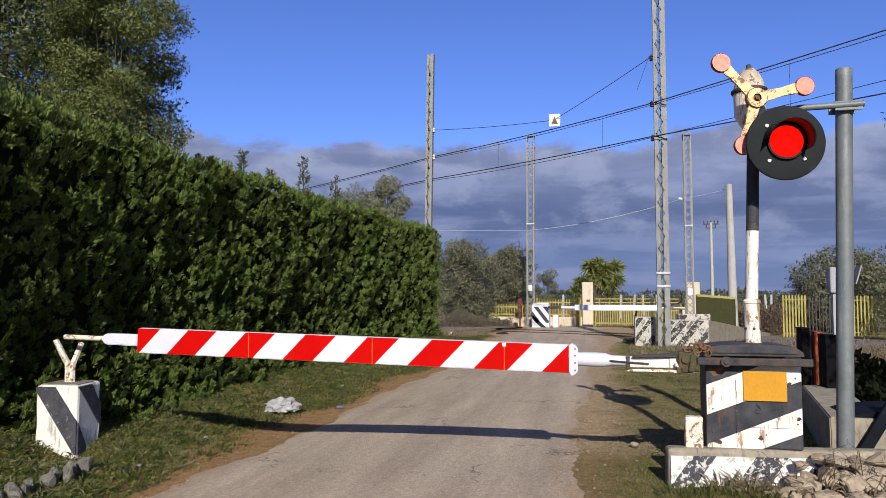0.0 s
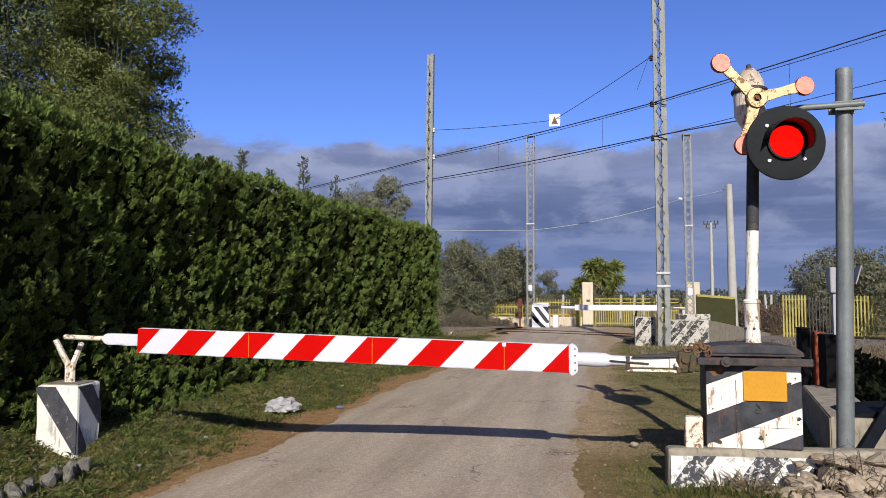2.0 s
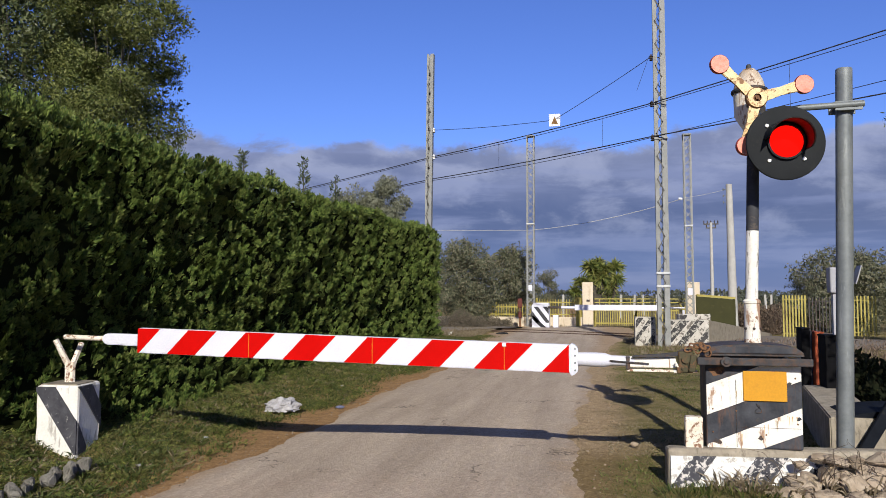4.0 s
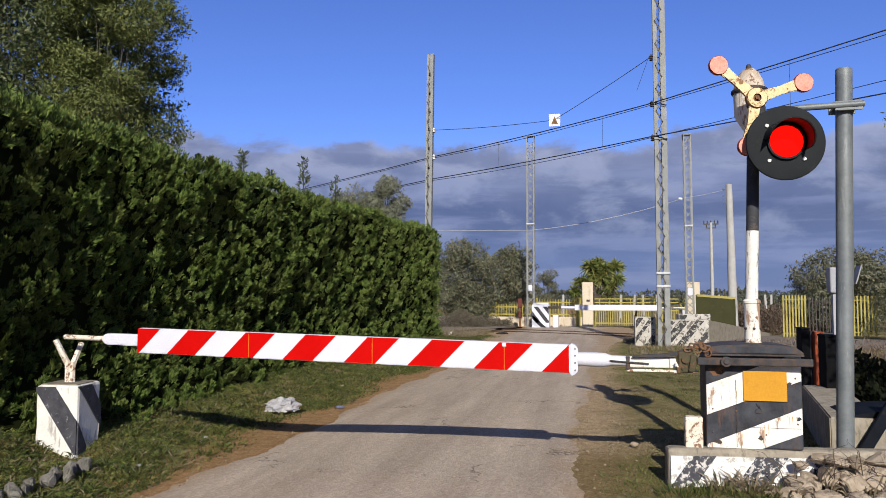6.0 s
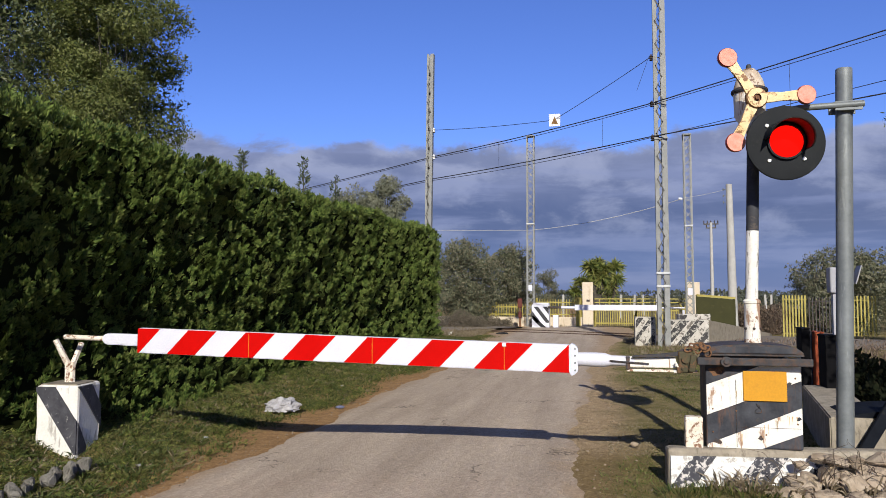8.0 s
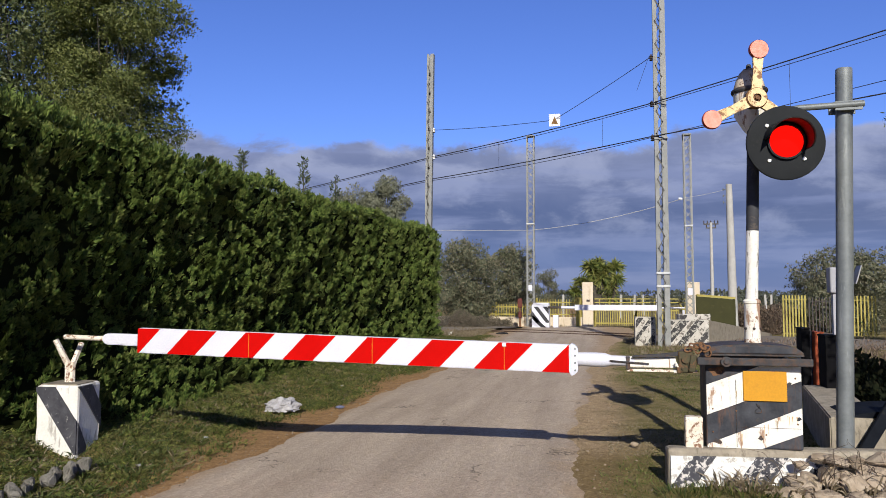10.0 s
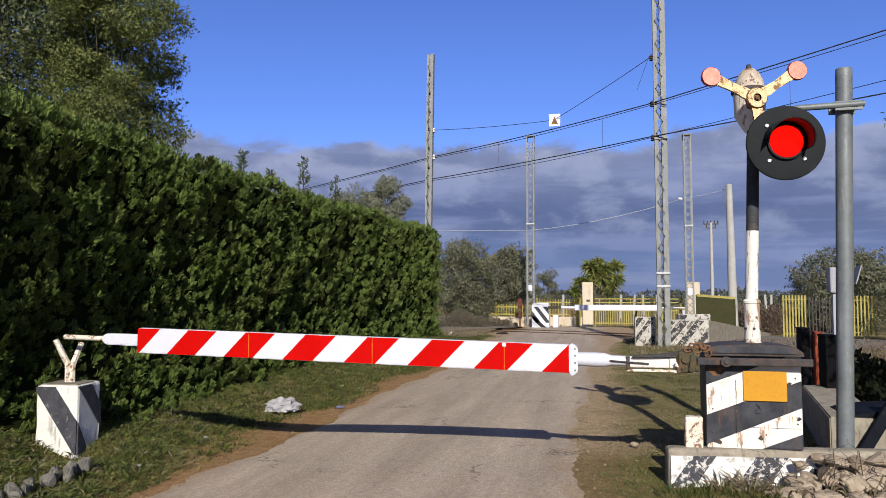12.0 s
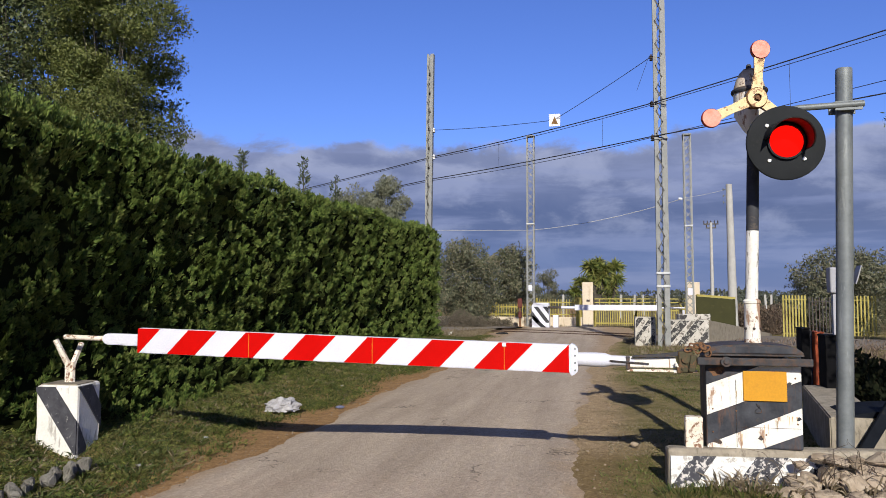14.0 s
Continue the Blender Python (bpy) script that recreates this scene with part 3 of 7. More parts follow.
def ground_height(x, y):
    """Verges rise a little away from the road."""
    left = np.clip((-3.9 - x) / 1.8, 0, 1)
    right = np.clip((x - 0.25) / 1.6, 0, 1)
    fade = np.clip((30.0 - y) / 8.0, 0, 1)
    bumps = 0.018 * np.sin(x * 3.1 + y * 1.3) * np.sin(y * 2.2 - x * 1.7)
    off = np.clip(np.abs(x + 1.9) - 1.7, 0, 1)
    dip = -0.14 * np.exp(-((x + 5.02) ** 2 + (y - 6.12) ** 2) / 0.12)
    mound = 0.13 * np.exp(-((x + 5.52) ** 2 + (y - 5.82) ** 2) / 0.07)
    return camber(x, y) + dip + mound + (0.10 * left + 0.05 * right) * fade + bumps * off * np.clip((60 - y) / 30, 0, 1)


def axis_steps(fine_lo, fine_hi, step, far_lo, far_hi):
    mids = list(np.arange(fine_lo, fine_hi + step / 2, step))
    lo, hi, g = [], [], step
    x = fine_lo
    while x > far_lo:
        g *= 1.35
        x -= g
        lo.append(max(x, far_lo))
    x, g = fine_hi, step
    while x < far_hi:
        g *= 1.35
        x += g
        hi.append(min(x, far_hi))
    return np.array(lo[::-1] + mids + hi)


def grid_mesh(name, xs, ys, zfun):
    X, Y = np.meshgrid(xs, ys)
    Z = zfun(X, Y)
    co = np.stack([X, Y, Z], -1).reshape(-1, 3)
    nx, ny = len(xs), len(ys)
    i = np.arange(nx * ny).reshape(ny, nx)
    f = np.stack([i[:-1, :-1], i[:-1, 1:], i[1:, 1:], i[1:, :-1]], -1).reshape(-1, 4)
    me = bpy.data.meshes.new(name)
    me.from_pydata(co.tolist(), [], f.tolist())
    return me


def build_ground():
    me = grid_mesh("ground", axis_steps(-7, 4, 0.16, -2500, 2500), axis_steps(1, 40, 0.2, -300, 4000), ground_height)
    ob = finish("ground", me, M_GROUND, smooth=True)
    tagged(ob, "grassy verges with bare brown earth and dry fields", "ground", kind="structure")

    rng = np.random.default_rng(3)
    ys = np.concatenate([np.arange(-6, 40, 0.1), np.arange(40, 90, 1.0)])
    wig = lambda s: 0.09 * np.sin(ys * 0.9 + s) + 0.05 * np.sin(ys * 3.7 + s * 2) + rng.normal(size=len(ys)) * 0.018
    widen = np.clip((ys - 17) / 12, 0, 1)
    left = ROAD_L + wig(0.4) - 1.15 * widen
    right = ROAD_R + wig(2.9) + 1.45 * widen ** 1.3
    # past the crossing the road bends away
    co, faces, cols = [], [], 14
    for j, y in enumerate(ys):
        for i in range(cols + 1):
            u = i / cols
            x = left[j] + (right[j] - left[j]) * u
            z = 0.012 + 0.03 * math.sin(math.pi * u) - (0.02 if i in (0, cols) else 0.0) + float(camber(x, y))
            co.append((x, y, z))
    for j in range(len(ys) - 1):
        if ys[j] > 35.0:
            break
        for i in range(cols):
            a = j * (cols + 1) + i
            faces.append((a, a + 1, a + cols + 2, a + cols + 1))
    me = bpy.data.meshes.new("road")
    me.from_pydata(co, [], faces)
    ob = finish("road", me, M_ROAD, smooth=True)
    tagged(ob, "narrow worn grey-brown asphalt country road", "road", kind="structure")


build_ground()


def blades(name, area, count, h, material, label, seed, keep=None, lean=(0.0, 0.0)):
    """Short grass over a stretch of ground."""
    rng = np.random.default_rng(seed)
    x0, x1, y0, y1 = area
    x = rng.uniform(x0, x1, count)
    y = y0 + (y1 - y0) * rng.uniform(0, 1, count) ** 1.3
    dens = np.sin(x * 2.3 + 1.0) * np.sin(y * 1.1) + np.sin(x * 5.1 + y * 3.7) * 0.7
    ok = dens + rng.uniform(-1.2, 1.2, count) > -0.5
    if keep is not None:
        ok &= keep(x, y, rng)
    x, y = x[ok], y[ok]
    n = len(x)
    base = np.stack([x, y, ground_height(x, y) - 0.01], 1)
    way = np.stack([rng.normal(size=n) * 0.6 + lean[0], rng.normal(size=n) * 0.6 + lean[1], np.ones(n)], 1)
    ln = h * rng.uniform(0.4, 1.3, n)
    v = leaf_faces(base, way, ln, ln * 0.022 + 0.0042, rng, 0.25)
    ob = leaves_object(name, v, material)
    return tagged(ob, label, "grass", kind="stuff")


def left_keep(x, y, rng):
    edge = -3.90 + 0.22 * np.sin(y * 1.3) + 0.12 * np.sin(y * 3.9)
    return x < edge + rng.normal(size=len(x)) * 0.12


def right_keep(x, y, rng):
    edge = 0.30 + 0.16 * np.sin(y * 1.1 + 1) + 0.1 * np.sin(y * 2.7) - 0.34 * np.clip(7.3 - y, 0, 1)
    edge = edge + 0.62 * np.clip((y - 7.4) / 0.8, 0, 1) * np.clip((13.5 - y) / 3.0, 0, 1)
    return (x > edge + rng.normal(size=len(x)) * 0.15) & ~((x > 0.42) & (y < 7.1))


blades("verge_grass", (-5.95, -3.7, 4.2, 27), 100000, 0.075, M_GRASS, "short green grass along the hedge with fallen dry blades", 11, left_keep, (0.35, -0.1))
blades("verge_grass", (-0.15, 2.6, 4.6, 22), 85000, 0.040, M_VERGE, "thin green and yellow grass beside the barrier machine", 12, right_keep)
blades("dry_verge_grass", (0.0, 1.5, 7.2, 15), 16000, 0.035, M_DRY, "short tan dry grass on the bare verge", 39)
blades("field_grass", (-12, 14, 35, 75), 26000, 0.22, M_DRY, "dry pale grass in the field past the fence", 13)
blades("dry_verge_grass", (-7.0, -4.6, 25.5, 34), 9000, 0.22, M_DRY, "dry greyish grass at the end of the hedge", 14)
blades("dry_verge_grass", (3.8, 10.0, 15.0, 25.5), 8000, 0.24, M_THICKET, "dry brown grass along the railway track", 19)
blades("dry_verge_grass", (0.6, 2.2, 18.0, 28), 2600, 0.17, M_DRY, "dry brown grass round the mast foot and parapet", 15)


def clumps(name, area, count, per, h, material, label, seed, keep):
    """Longer tufts standing out of the short grass."""
    rng = np.random.default_rng(seed)
    x0, x1, y0, y1 = area
    x = rng.uniform(x0, x1, count)
    y = y0 + (y1 - y0) * rng.uniform(0, 1, count) ** 1.5
    ok = keep(x, y, rng)
    x, y = np.repeat(x[ok], per), np.repeat(y[ok], per)
    n = len(x)
    a, r = rng.uniform(0, 6.28, n), rng.uniform(0, 0.07, n)
    x, y = x + r * np.cos(a), y + r * np.sin(a)
    base = np.stack([x, y, ground_height(x, y) - 0.01], 1)
    way = np.stack([np.cos(a) * 0.7 + 0.25, np.sin(a) * 0.7, rng.uniform(0.5, 1.2, n)], 1)
    ln = h * rng.uniform(0.5, 1.3, n)
    ob = leaves_object(name, leaf_faces(base, way, ln, ln * 0.022 + 0.002, rng, 0.3), material)
    return tagged(ob, label, "grass", kind="stuff")


clumps("grass_clumps", (-5.9, -3.9, 4.4, 24), 900, 26, 0.13, M_GRASS, "longer tufts of grass along the hedge foot", 16, left_keep)
clumps("dry_stalks", (-5.9, -3.7, 4.4, 24), 420, 14, 0.12, M_DRY, "dry bent stalks scattered through the grass", 17, left_keep)
clumps("grass_clumps", (-0.1, 2.4, 4.8, 20), 380, 20, 0.07, M_VERGE, "tufts of grass on the bare verge", 18, right_keep)


def clippings(area, count, seed):
    """Cut hedge sprays lying flat on the grass."""
    rng = np.random.default_rng(seed)
    x0, x1, y0, y1 = area
    x = rng.uniform(x0, x1, count)
    y = y0 + (y1 - y0) * rng.uniform(0, 1, count) ** 1.4
    ok = left_keep(x - 0.12, y, rng)
    x, y = x[ok], y[ok]
    n = len(x)
    a = rng.uniform(0, 2 * math.pi, n)
    c = np.stack([x, y, ground_height(x, y) + rng.uniform(0.015, 0.05, n)], 1)
    w = np.stack([np.cos(a), np.sin(a), rng.uniform(-0.1, 0.25, n)], 1)
    ob = leaves_object("hedge_clippings", sprays(c, w, rng.uniform(0.055, 0.12, n), 0.36, 13, rng, 0.10), M_CLIPPINGS)
    return tagged(ob, "cut yellowing cypress sprays lying on the grass", "clippings", kind="stuff")


clippings((-5.9, -3.7, 4.3, 17), 3600, 20)


# ---- hedge ----
def hedge_bulge(y, z):
    return (0.08 * np.sin(y * 1.9 + 0.6 * np.sin(z * 1.4)) * np.sin(z * 1.3 + y * 0.7)
            + 0.045 * np.sin(y * 5.3 + 1.7 * np.sin(z * 2.9)) + 0.05 * np.sin(z * 4.7 + 1.9 * np.sin(y * 2.3))
            - 0.17 * np.clip(1.5 - z, 0, 1.5) / 1.5
            + 0.54 * np.clip((0.75 - z) / 0.75, 0, 1) * np.clip((y - 5.6) / 1.6, 0, 1) * (0.3 + 0.7 * np.clip((14.0 - y) / 4.0, 0, 1))
            + 0.34 * np.clip((1.0 - z) / 1.0, 0, 1) * np.exp(-((y - 7.5) / 0.8) ** 2))


def hedge_top(y):
    return 3.33 + 0.11 * np.clip((13.0 - y) / 3.5, 0, 1) + 0.021 * (y - 6) + 0.05 * np.sin(y * 1.15) + 0.035 * np.sin(y * 3.1 + 1)


def build_hedge():
    hedge = thing("hedge", (-5.75, 15.0, 0.0), "tall clipped dark green cypress hedge along the road", "hedge")
    rng = np.random.default_rng(5)
    Y0, Y1, DEEP = -12.5, 10.35, 1.7          # along y in the hedge's space, depth towards -x
    ys, zs = np.arange(Y0, Y1 + 0.01, 0.16), np.linspace(0.0, 1.0, 26)
    co, faces = [], []
    prof = [("f", t) for t in np.linspace(0, 1, 20)] + [("t", t) for t in np.linspace(0.1, 1, 7)] + [("b", t) for t in np.linspace(0.9, 0, 5)]
    for y in ys:
        top = float(hedge_top(y + 15)) - 0.15
        for k, t in prof:
            if k == "f":
                z = top * t
                x = float(hedge_bulge(y + 15, z)) * 0.9 - 0.17 - 0.35 * max(0, t - 0.9) * 4 * max(0, t - 0.9) * 10
            elif k == "t":
                z, x = top, -0.25 - (DEEP - 0.25) * t
            else:
                z, x = top * t, -DEEP
            co.append((x, y, z))
    m = len(prof)
    for j in range(len(ys) - 1):
        for i in range(m - 1):
            a = j * m + i
            faces.append((a, a + 1, a + m + 1, a + m))
    faces.append(tuple(range(m)))
    faces.append(tuple(range((len(ys) - 1) * m, len(ys) * m))[::-1])
    # Core behind the sprays, its colour holding the shade of the gaps.
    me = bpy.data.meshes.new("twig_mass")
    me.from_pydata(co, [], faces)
    finish("twig_mass", me, M_HEDGE_CORE, hedge, "dense inner twigs coloured near black for shade")

    def face_sprays(lo, hi, gap, length, count, slim):
        """Sprays on a loose grid over the face, each standing out of the dark twigs by its own amount."""
        gy, gt = np.meshgrid(np.arange(lo, hi, gap), np.arange(0.0, 1.0, gap / 3.5))
        y, t = gy.ravel(), gt.ravel()
        n = len(y)
        y = y + rng.uniform(-0.7, 0.7, n) * gap
        t = np.clip(t + rng.uniform(-0.7, 0.7, n) * gap / 3.5, 0.0, 1.0)
        top = hedge_top(y + 15)
        z = top * t
        stand = rng.uniform(-0.06, 0.06, n) + 0.03 * np.sin(y * 7.1 + 2 * np.sin(z * 3.3)) * np.sin(z * 6.2 + y)
        x = hedge_bulge(y + 15, z) - 0.13 + stand - np.clip(t - 0.9, 0, 1) ** 2 * 14
        hollow = np.sin(y * 4.1 + 1.9 * np.sin(z * 2.3)) * np.sin(z * 4.4 + 1.6 * np.sin(y * 2.7)) + 0.5 * np.sin(y * 1.3 - z * 2.2)
        keep = rng.uniform(0, 1, n) > 0.06 + 0.5 * np.clip((hollow - 0.4) / 0.5, 0, 1)
        c = np.stack([x, y, z], 1)[keep]
        w = np.stack([rng.uniform(0.45, 1.0, n), rng.normal(size=n) * 0.25 - 0.2, rng.uniform(0.5, 1.2, n)], 1)[keep]
        return sprays(c, w, length * rng.uniform(0.65, 1.45, len(c)), 0.36, count, rng, slim)

    near = face_sprays(Y0, -3.5, 0.098, 0.155, 82, 0.14)
    midf = face_sprays(-3.5, 3.5, 0.108, 0.155, 60, 0.165)
    far = face_sprays(3.5, Y1, 0.122, 0.16, 44, 0.205)
    leaves_object("face_foliage", np.concatenate([near, midf, far]), M_HEDGE, hedge)
    n = 3800
    y = rng.uniform(Y0, Y1, n)
    c = np.stack([-0.12 - (DEEP - 0.1) * rng.uniform(0, 1, n) ** 2.6, y, hedge_top(y + 15) - 0.11], 1)
    w = np.stack([rng.normal(size=n) * 0.3, rng.normal(size=n) * 0.3, np.ones(n)], 1)
    leaves_object("top_foliage", plumes(c, w, 0.18 * rng.uniform(0.6, 1.5, n), 16, rng, 0.16), M_HEDGE, hedge)
    n = 1500
    z = rng.uniform(0, 1, n) * 3.6
    c = np.stack([-rng.uniform(0, DEEP, n), np.full(n, Y1) + rng.normal(size=n) * 0.05, z], 1)
    w = np.stack([rng.normal(size=n) * 0.4, np.full(n, 0.7), np.full(n, 0.8)], 1)
    leaves_object("end_foliage", spray_tufts(c, w, 0.16 * rng.uniform(0.6, 1.4, n), 10, rng), M_HEDGE, hedge)


build_hedge()


# ---- trees ----
SWAYING = []


def tree(name, loc, height, crown_r, crown_h, trunk_r, material, label, clumps, leaves, leaf_len, seed,
         rz=0.0, lean=(0, 0), category="tree", slim=0.16, flat=1.0, bottom=0.25, sway=0.0, up_way=0.5):
    """Trunk with forking limbs; each limb carries its own leafy clumps, gaps between them."""
    rng, plan = np.random.default_rng(seed), np.random.default_rng(seed + 1000)
    t = thing(name, loc, label, category, rz=rz)
    fork = height - crown_h * (1 - bottom)
    fork = max(0.25, fork)
    bm = bmesh.new()
    tube(bm, [(0, 0, -0.1), (lean[0] * 0.2, lean[1] * 0.2, fork * 0.5), (lean[0] * 0.5, lean[1] * 0.5, fork)], [trunk_r * 1.25, trunk_r, trunk_r * 0.75], 9)
    part("trunk", bm, M_BARK, t, smooth=True)
    cz = height - crown_h / 2
    top = Vector((lean[0] * 0.5, lean[1] * 0.5, fork))
    for k in range(clumps):
        a = 2.4 * k + plan.uniform(-0.4, 0.4)
        h = (k + 0.5) / clumps * 2 - 1
        rad = math.sqrt(max(0.05, 1 - h * h)) * plan.uniform(0.35, 0.78)
        c = Vector((lean[0] + crown_r * rad * math.cos(a), lean[1] + crown_r * rad * math.sin(a) * flat, cz + h * crown_h / 2 * plan.uniform(0.7, 0.95)))
        bm = bmesh.new()
        mid = top.lerp(c, 0.55) + Vector((0, 0, -0.08 * crown_h * (h < 0)))
        tube(bm, [top, mid, c], [trunk_r * 0.20, trunk_r * 0.11, trunk_r * 0.04], 6)
        bmesh.ops.translate(bm, verts=bm.verts, vec=-top)
        me = bpy.data.meshes.new("limb")
        bm.to_mesh(me)
        bm.free()
        me.materials.append(M_BARK)
        limb = new("limb", me)
        limb.parent = t
        limb.location = top
        cr = crown_r * plan.uniform(0.34, 0.52) * (4.2 / max(4.2, clumps ** 0.5)) ** 0.7
        n = leaves // clumps // 7
        d = unit(rng.normal(size=(n, 3)))
        r = rng.uniform(0.4, 1.0, n)[:, None] ** 0.5
        lump = 1 + 0.35 * np.sin(d[:, :1] * 5 + k) * np.sin(d[:, 2:] * 4 + 2 * k)
        cen = np.array(c - top) + d * r * cr * lump * np.array([1.15, 1.15, 0.8])
        loose = n // 3
        way = d[:loose] * 0.8 + np.array([0, 0, up_way]) + rng.normal(size=(loose, 3)) * 0.5
        v = np.concatenate([spray_tufts(cen[:loose], way, leaf_len * 2.2 * rng.uniform(0.7, 1.3, loose), 7, rng, 0.9, slim),
                            lobe_leaves(cen[loose:], d[loose:], leaf_len * 1.25, 7, rng, slim * 1.15)])
        tagged(leaves_object("leaf_clump", v, material, limb), kind="stuff")
        if sway:
            SWAYING.append((limb, Vector(top), sway * rng.uniform(0.5, 1.3), rng.uniform(0, 6.28), rng.uniform(0.35, 0.6)))
    return t


# the big tree behind the hedge
tree("holm_tree", (-14.3, 15.6, 0.0), 11.4, 3.4, 9.6, 0.15, M_TREE_DARK, "tall dark grey-green tree swaying behind the hedge", 44, 160000, 0.072, 21, bottom=0.1, sway=0.9, slim=0.2, up_way=-0.1)
tree("holm_tree", (-10.7, 14.2, 0.0), 10.6, 1.6, 8.4, 0.10, M_TREE, "slim pale green tree swaying above the hedge", 30, 112000, 0.055, 62, bottom=0.1, sway=1.5, slim=0.19, up_way=-0.1)
tree("olive_tree", (-6.75, 22.0, 0.0), 5.2, 0.75, 2.4, 0.16, M_OLIVE, "pale olive tree showing over the hedge top", 12, 26000, 0.048, 22, sway=0.35, slim=0.2)
tree("olive_tree", (-8.0, 22.3, 0.0), 4.9, 1.0, 2.0, 0.16, M_OLIVE, "grey olive tree mostly hidden by the hedge", 11, 24000, 0.048, 26, sway=0.35, slim=0.2)
tree("olive_tree", (-6.55, 34.4, 0.0), 4.05, 1.75, 3.95, 0.20, M_OLIVE_GREEN, "large grey-green olive tree past the crossing", 26, 34000, 0.078, 23, sway=0.3, slim=0.22, bottom=0.05)
tree("olive_tree", (-5.0, 38.5, 0.0), 4.1, 1.6, 3.9, 0.18, M_OLIVE_GREEN, "dense olive tree behind the lattice mast", 24, 28000, 0.078, 24, sway=0.3, slim=0.22, bottom=0.05)
tree("olive_tree", (-3.3, 42.0, 0.0), 3.1, 0.75, 2.6, 0.13, M_OLIVE_GREEN, "small thin olive tree behind the yellow fence", 9, 16000, 0.046, 25, sway=0.3)
tree("olive_tree", (9.2, 31.5, 0.0), 3.25, 2.0, 3.3, 0.20, M_OLIVE_GREEN, "broad olive tree behind the yellow paling fence", 22, 42000, 0.075, 27, sway=0.3, slim=0.22, bottom=0.05)
tree("olive_tree", (9.55, 25.4, 0.0), 2.5, 0.95, 2.4, 0.10, M_TREE_DARK, "dark young olive tree in front of the paling fence", 10, 16000, 0.045, 37, sway=0.3, slim=0.22, bottom=0.05)
tree("olive_tree", (12.6, 32.5, 0.0), 3.6, 2.1, 3.4, 0.20, M_TREE_DARK, "dark olive tree beside the railway", 14, 24000, 0.05, 28, sway=0.3, slim=0.22, bottom=0.05)
# Unseen apart from its low branch; sited and sized to shade the brambles.
TRACK_TREE = tree("olive_tree", (5.6, 6.7, 0.0), 5.3, 2.45, 4.0, 0.18, M_OLIVE, "olive tree out of view but for one branch, placed to shade the track side", 20, 44000, 0.055, 29, sway=0.3, slim=0.2)
# Out of view: added so that its crown shades the near hedge.
tree("olive_tree", (-5.35, 3.3, 0.0), 4.7, 1.05, 2.0, 0.11, M_OLIVE, "unseen small olive tree added to shade the near hedge", 9, 3600, 0.07, 36, sway=0.3, slim=0.22)


def low_branch(t, start, end, material, seed):
    """A thin branch reaching out of the crown, leafy towards its tip."""
    rng = np.random.default_rng(seed)
    a, b = Vector(start), Vector(end)
    pts = [a.lerp(b, q) + Vector((0, 0, 0.25 * math.sin(math.pi * q))) for q in np.linspace(0, 1, 9)]
    bm = bmesh.new()
    tube(bm, pts, [0.03 - 0.0265 * q for q in np.linspace(0, 1, 9)], 6)
    limb = part("limb", bm, M_BARK, t, smooth=True)
    n = 260
    q = rng.uniform(0.84, 1.0, n)
    c = np.array([a.lerp(b, float(v)) + Vector((0, 0, 0.25 * math.sin(math.pi * v))) for v in q]) + rng.normal(size=(n, 3)) * np.array([0.03, 0.05, 0.04])
    w = np.array(b - a)[None, :] * 0.25 + rng.normal(size=(n, 3)) * 0.7
    tagged(leaves_object("leaf_clump", leaf_faces(c, w, rng.uniform(0.028, 0.05, n), rng.uniform(0.004, 0.006, n), rng), material, limb), kind="stuff")


low_branch(TRACK_TREE, (-0.2, 0.0, 2.2), (-3.30, 0.0, 2.96), M_TREE_DARK, 38)


def conifer_tip(loc, h, label, seed):
    rng = np.random.default_rng(seed)
    t = thing("young_cypress", loc, label, "tree")
    bm = bmesh.new()
    tube(bm, [(0, 0, 0), (0.03, 0, h * 0.6), (0.05, 0, h)], [0.06, 0.03, 0.008], 6)
    part("trunk", bm, M_BARK, t, smooth=True)
    n = 130
    u = rng.uniform(0.45, 1.0, n)
    a = rng.uniform(0, 6.28, n)
    r = (1.02 - u) * 0.55 * rng.uniform(0.2, 1.0, n)
    c = np.stack([r * np.cos(a) + 0.04, r * np.sin(a), u * h], 1)
    w = np.stack([np.cos(a) * 0.7, np.sin(a) * 0.7, np.full(n, 0.7)], 1)
    leaves_object("crown", spray_tufts(c, w, rng.uniform(0.10, 0.2, n), 7, rng, 0.6, 0.16), M_CONIFER, t)


conifer_tip((-6.9, 13.0, 0.0), 4.25, "dark cypress tip rising over the hedge", 31)
conifer_tip((-6.94, 16.0, 0.0), 4.66, "thin pale cypress tip rising over the hedge", 32)
conifer_tip((-7.3, 19.0, 0.0), 4.75, "small cypress tip above the clipped hedge", 33)
conifer_tip((-7.1, 14.6, 0.0), 4.15, "low cypress tip behind the hedge", 34)


# ---- near barrier ----
BY = 6.25            # the plane in which the boom hangs


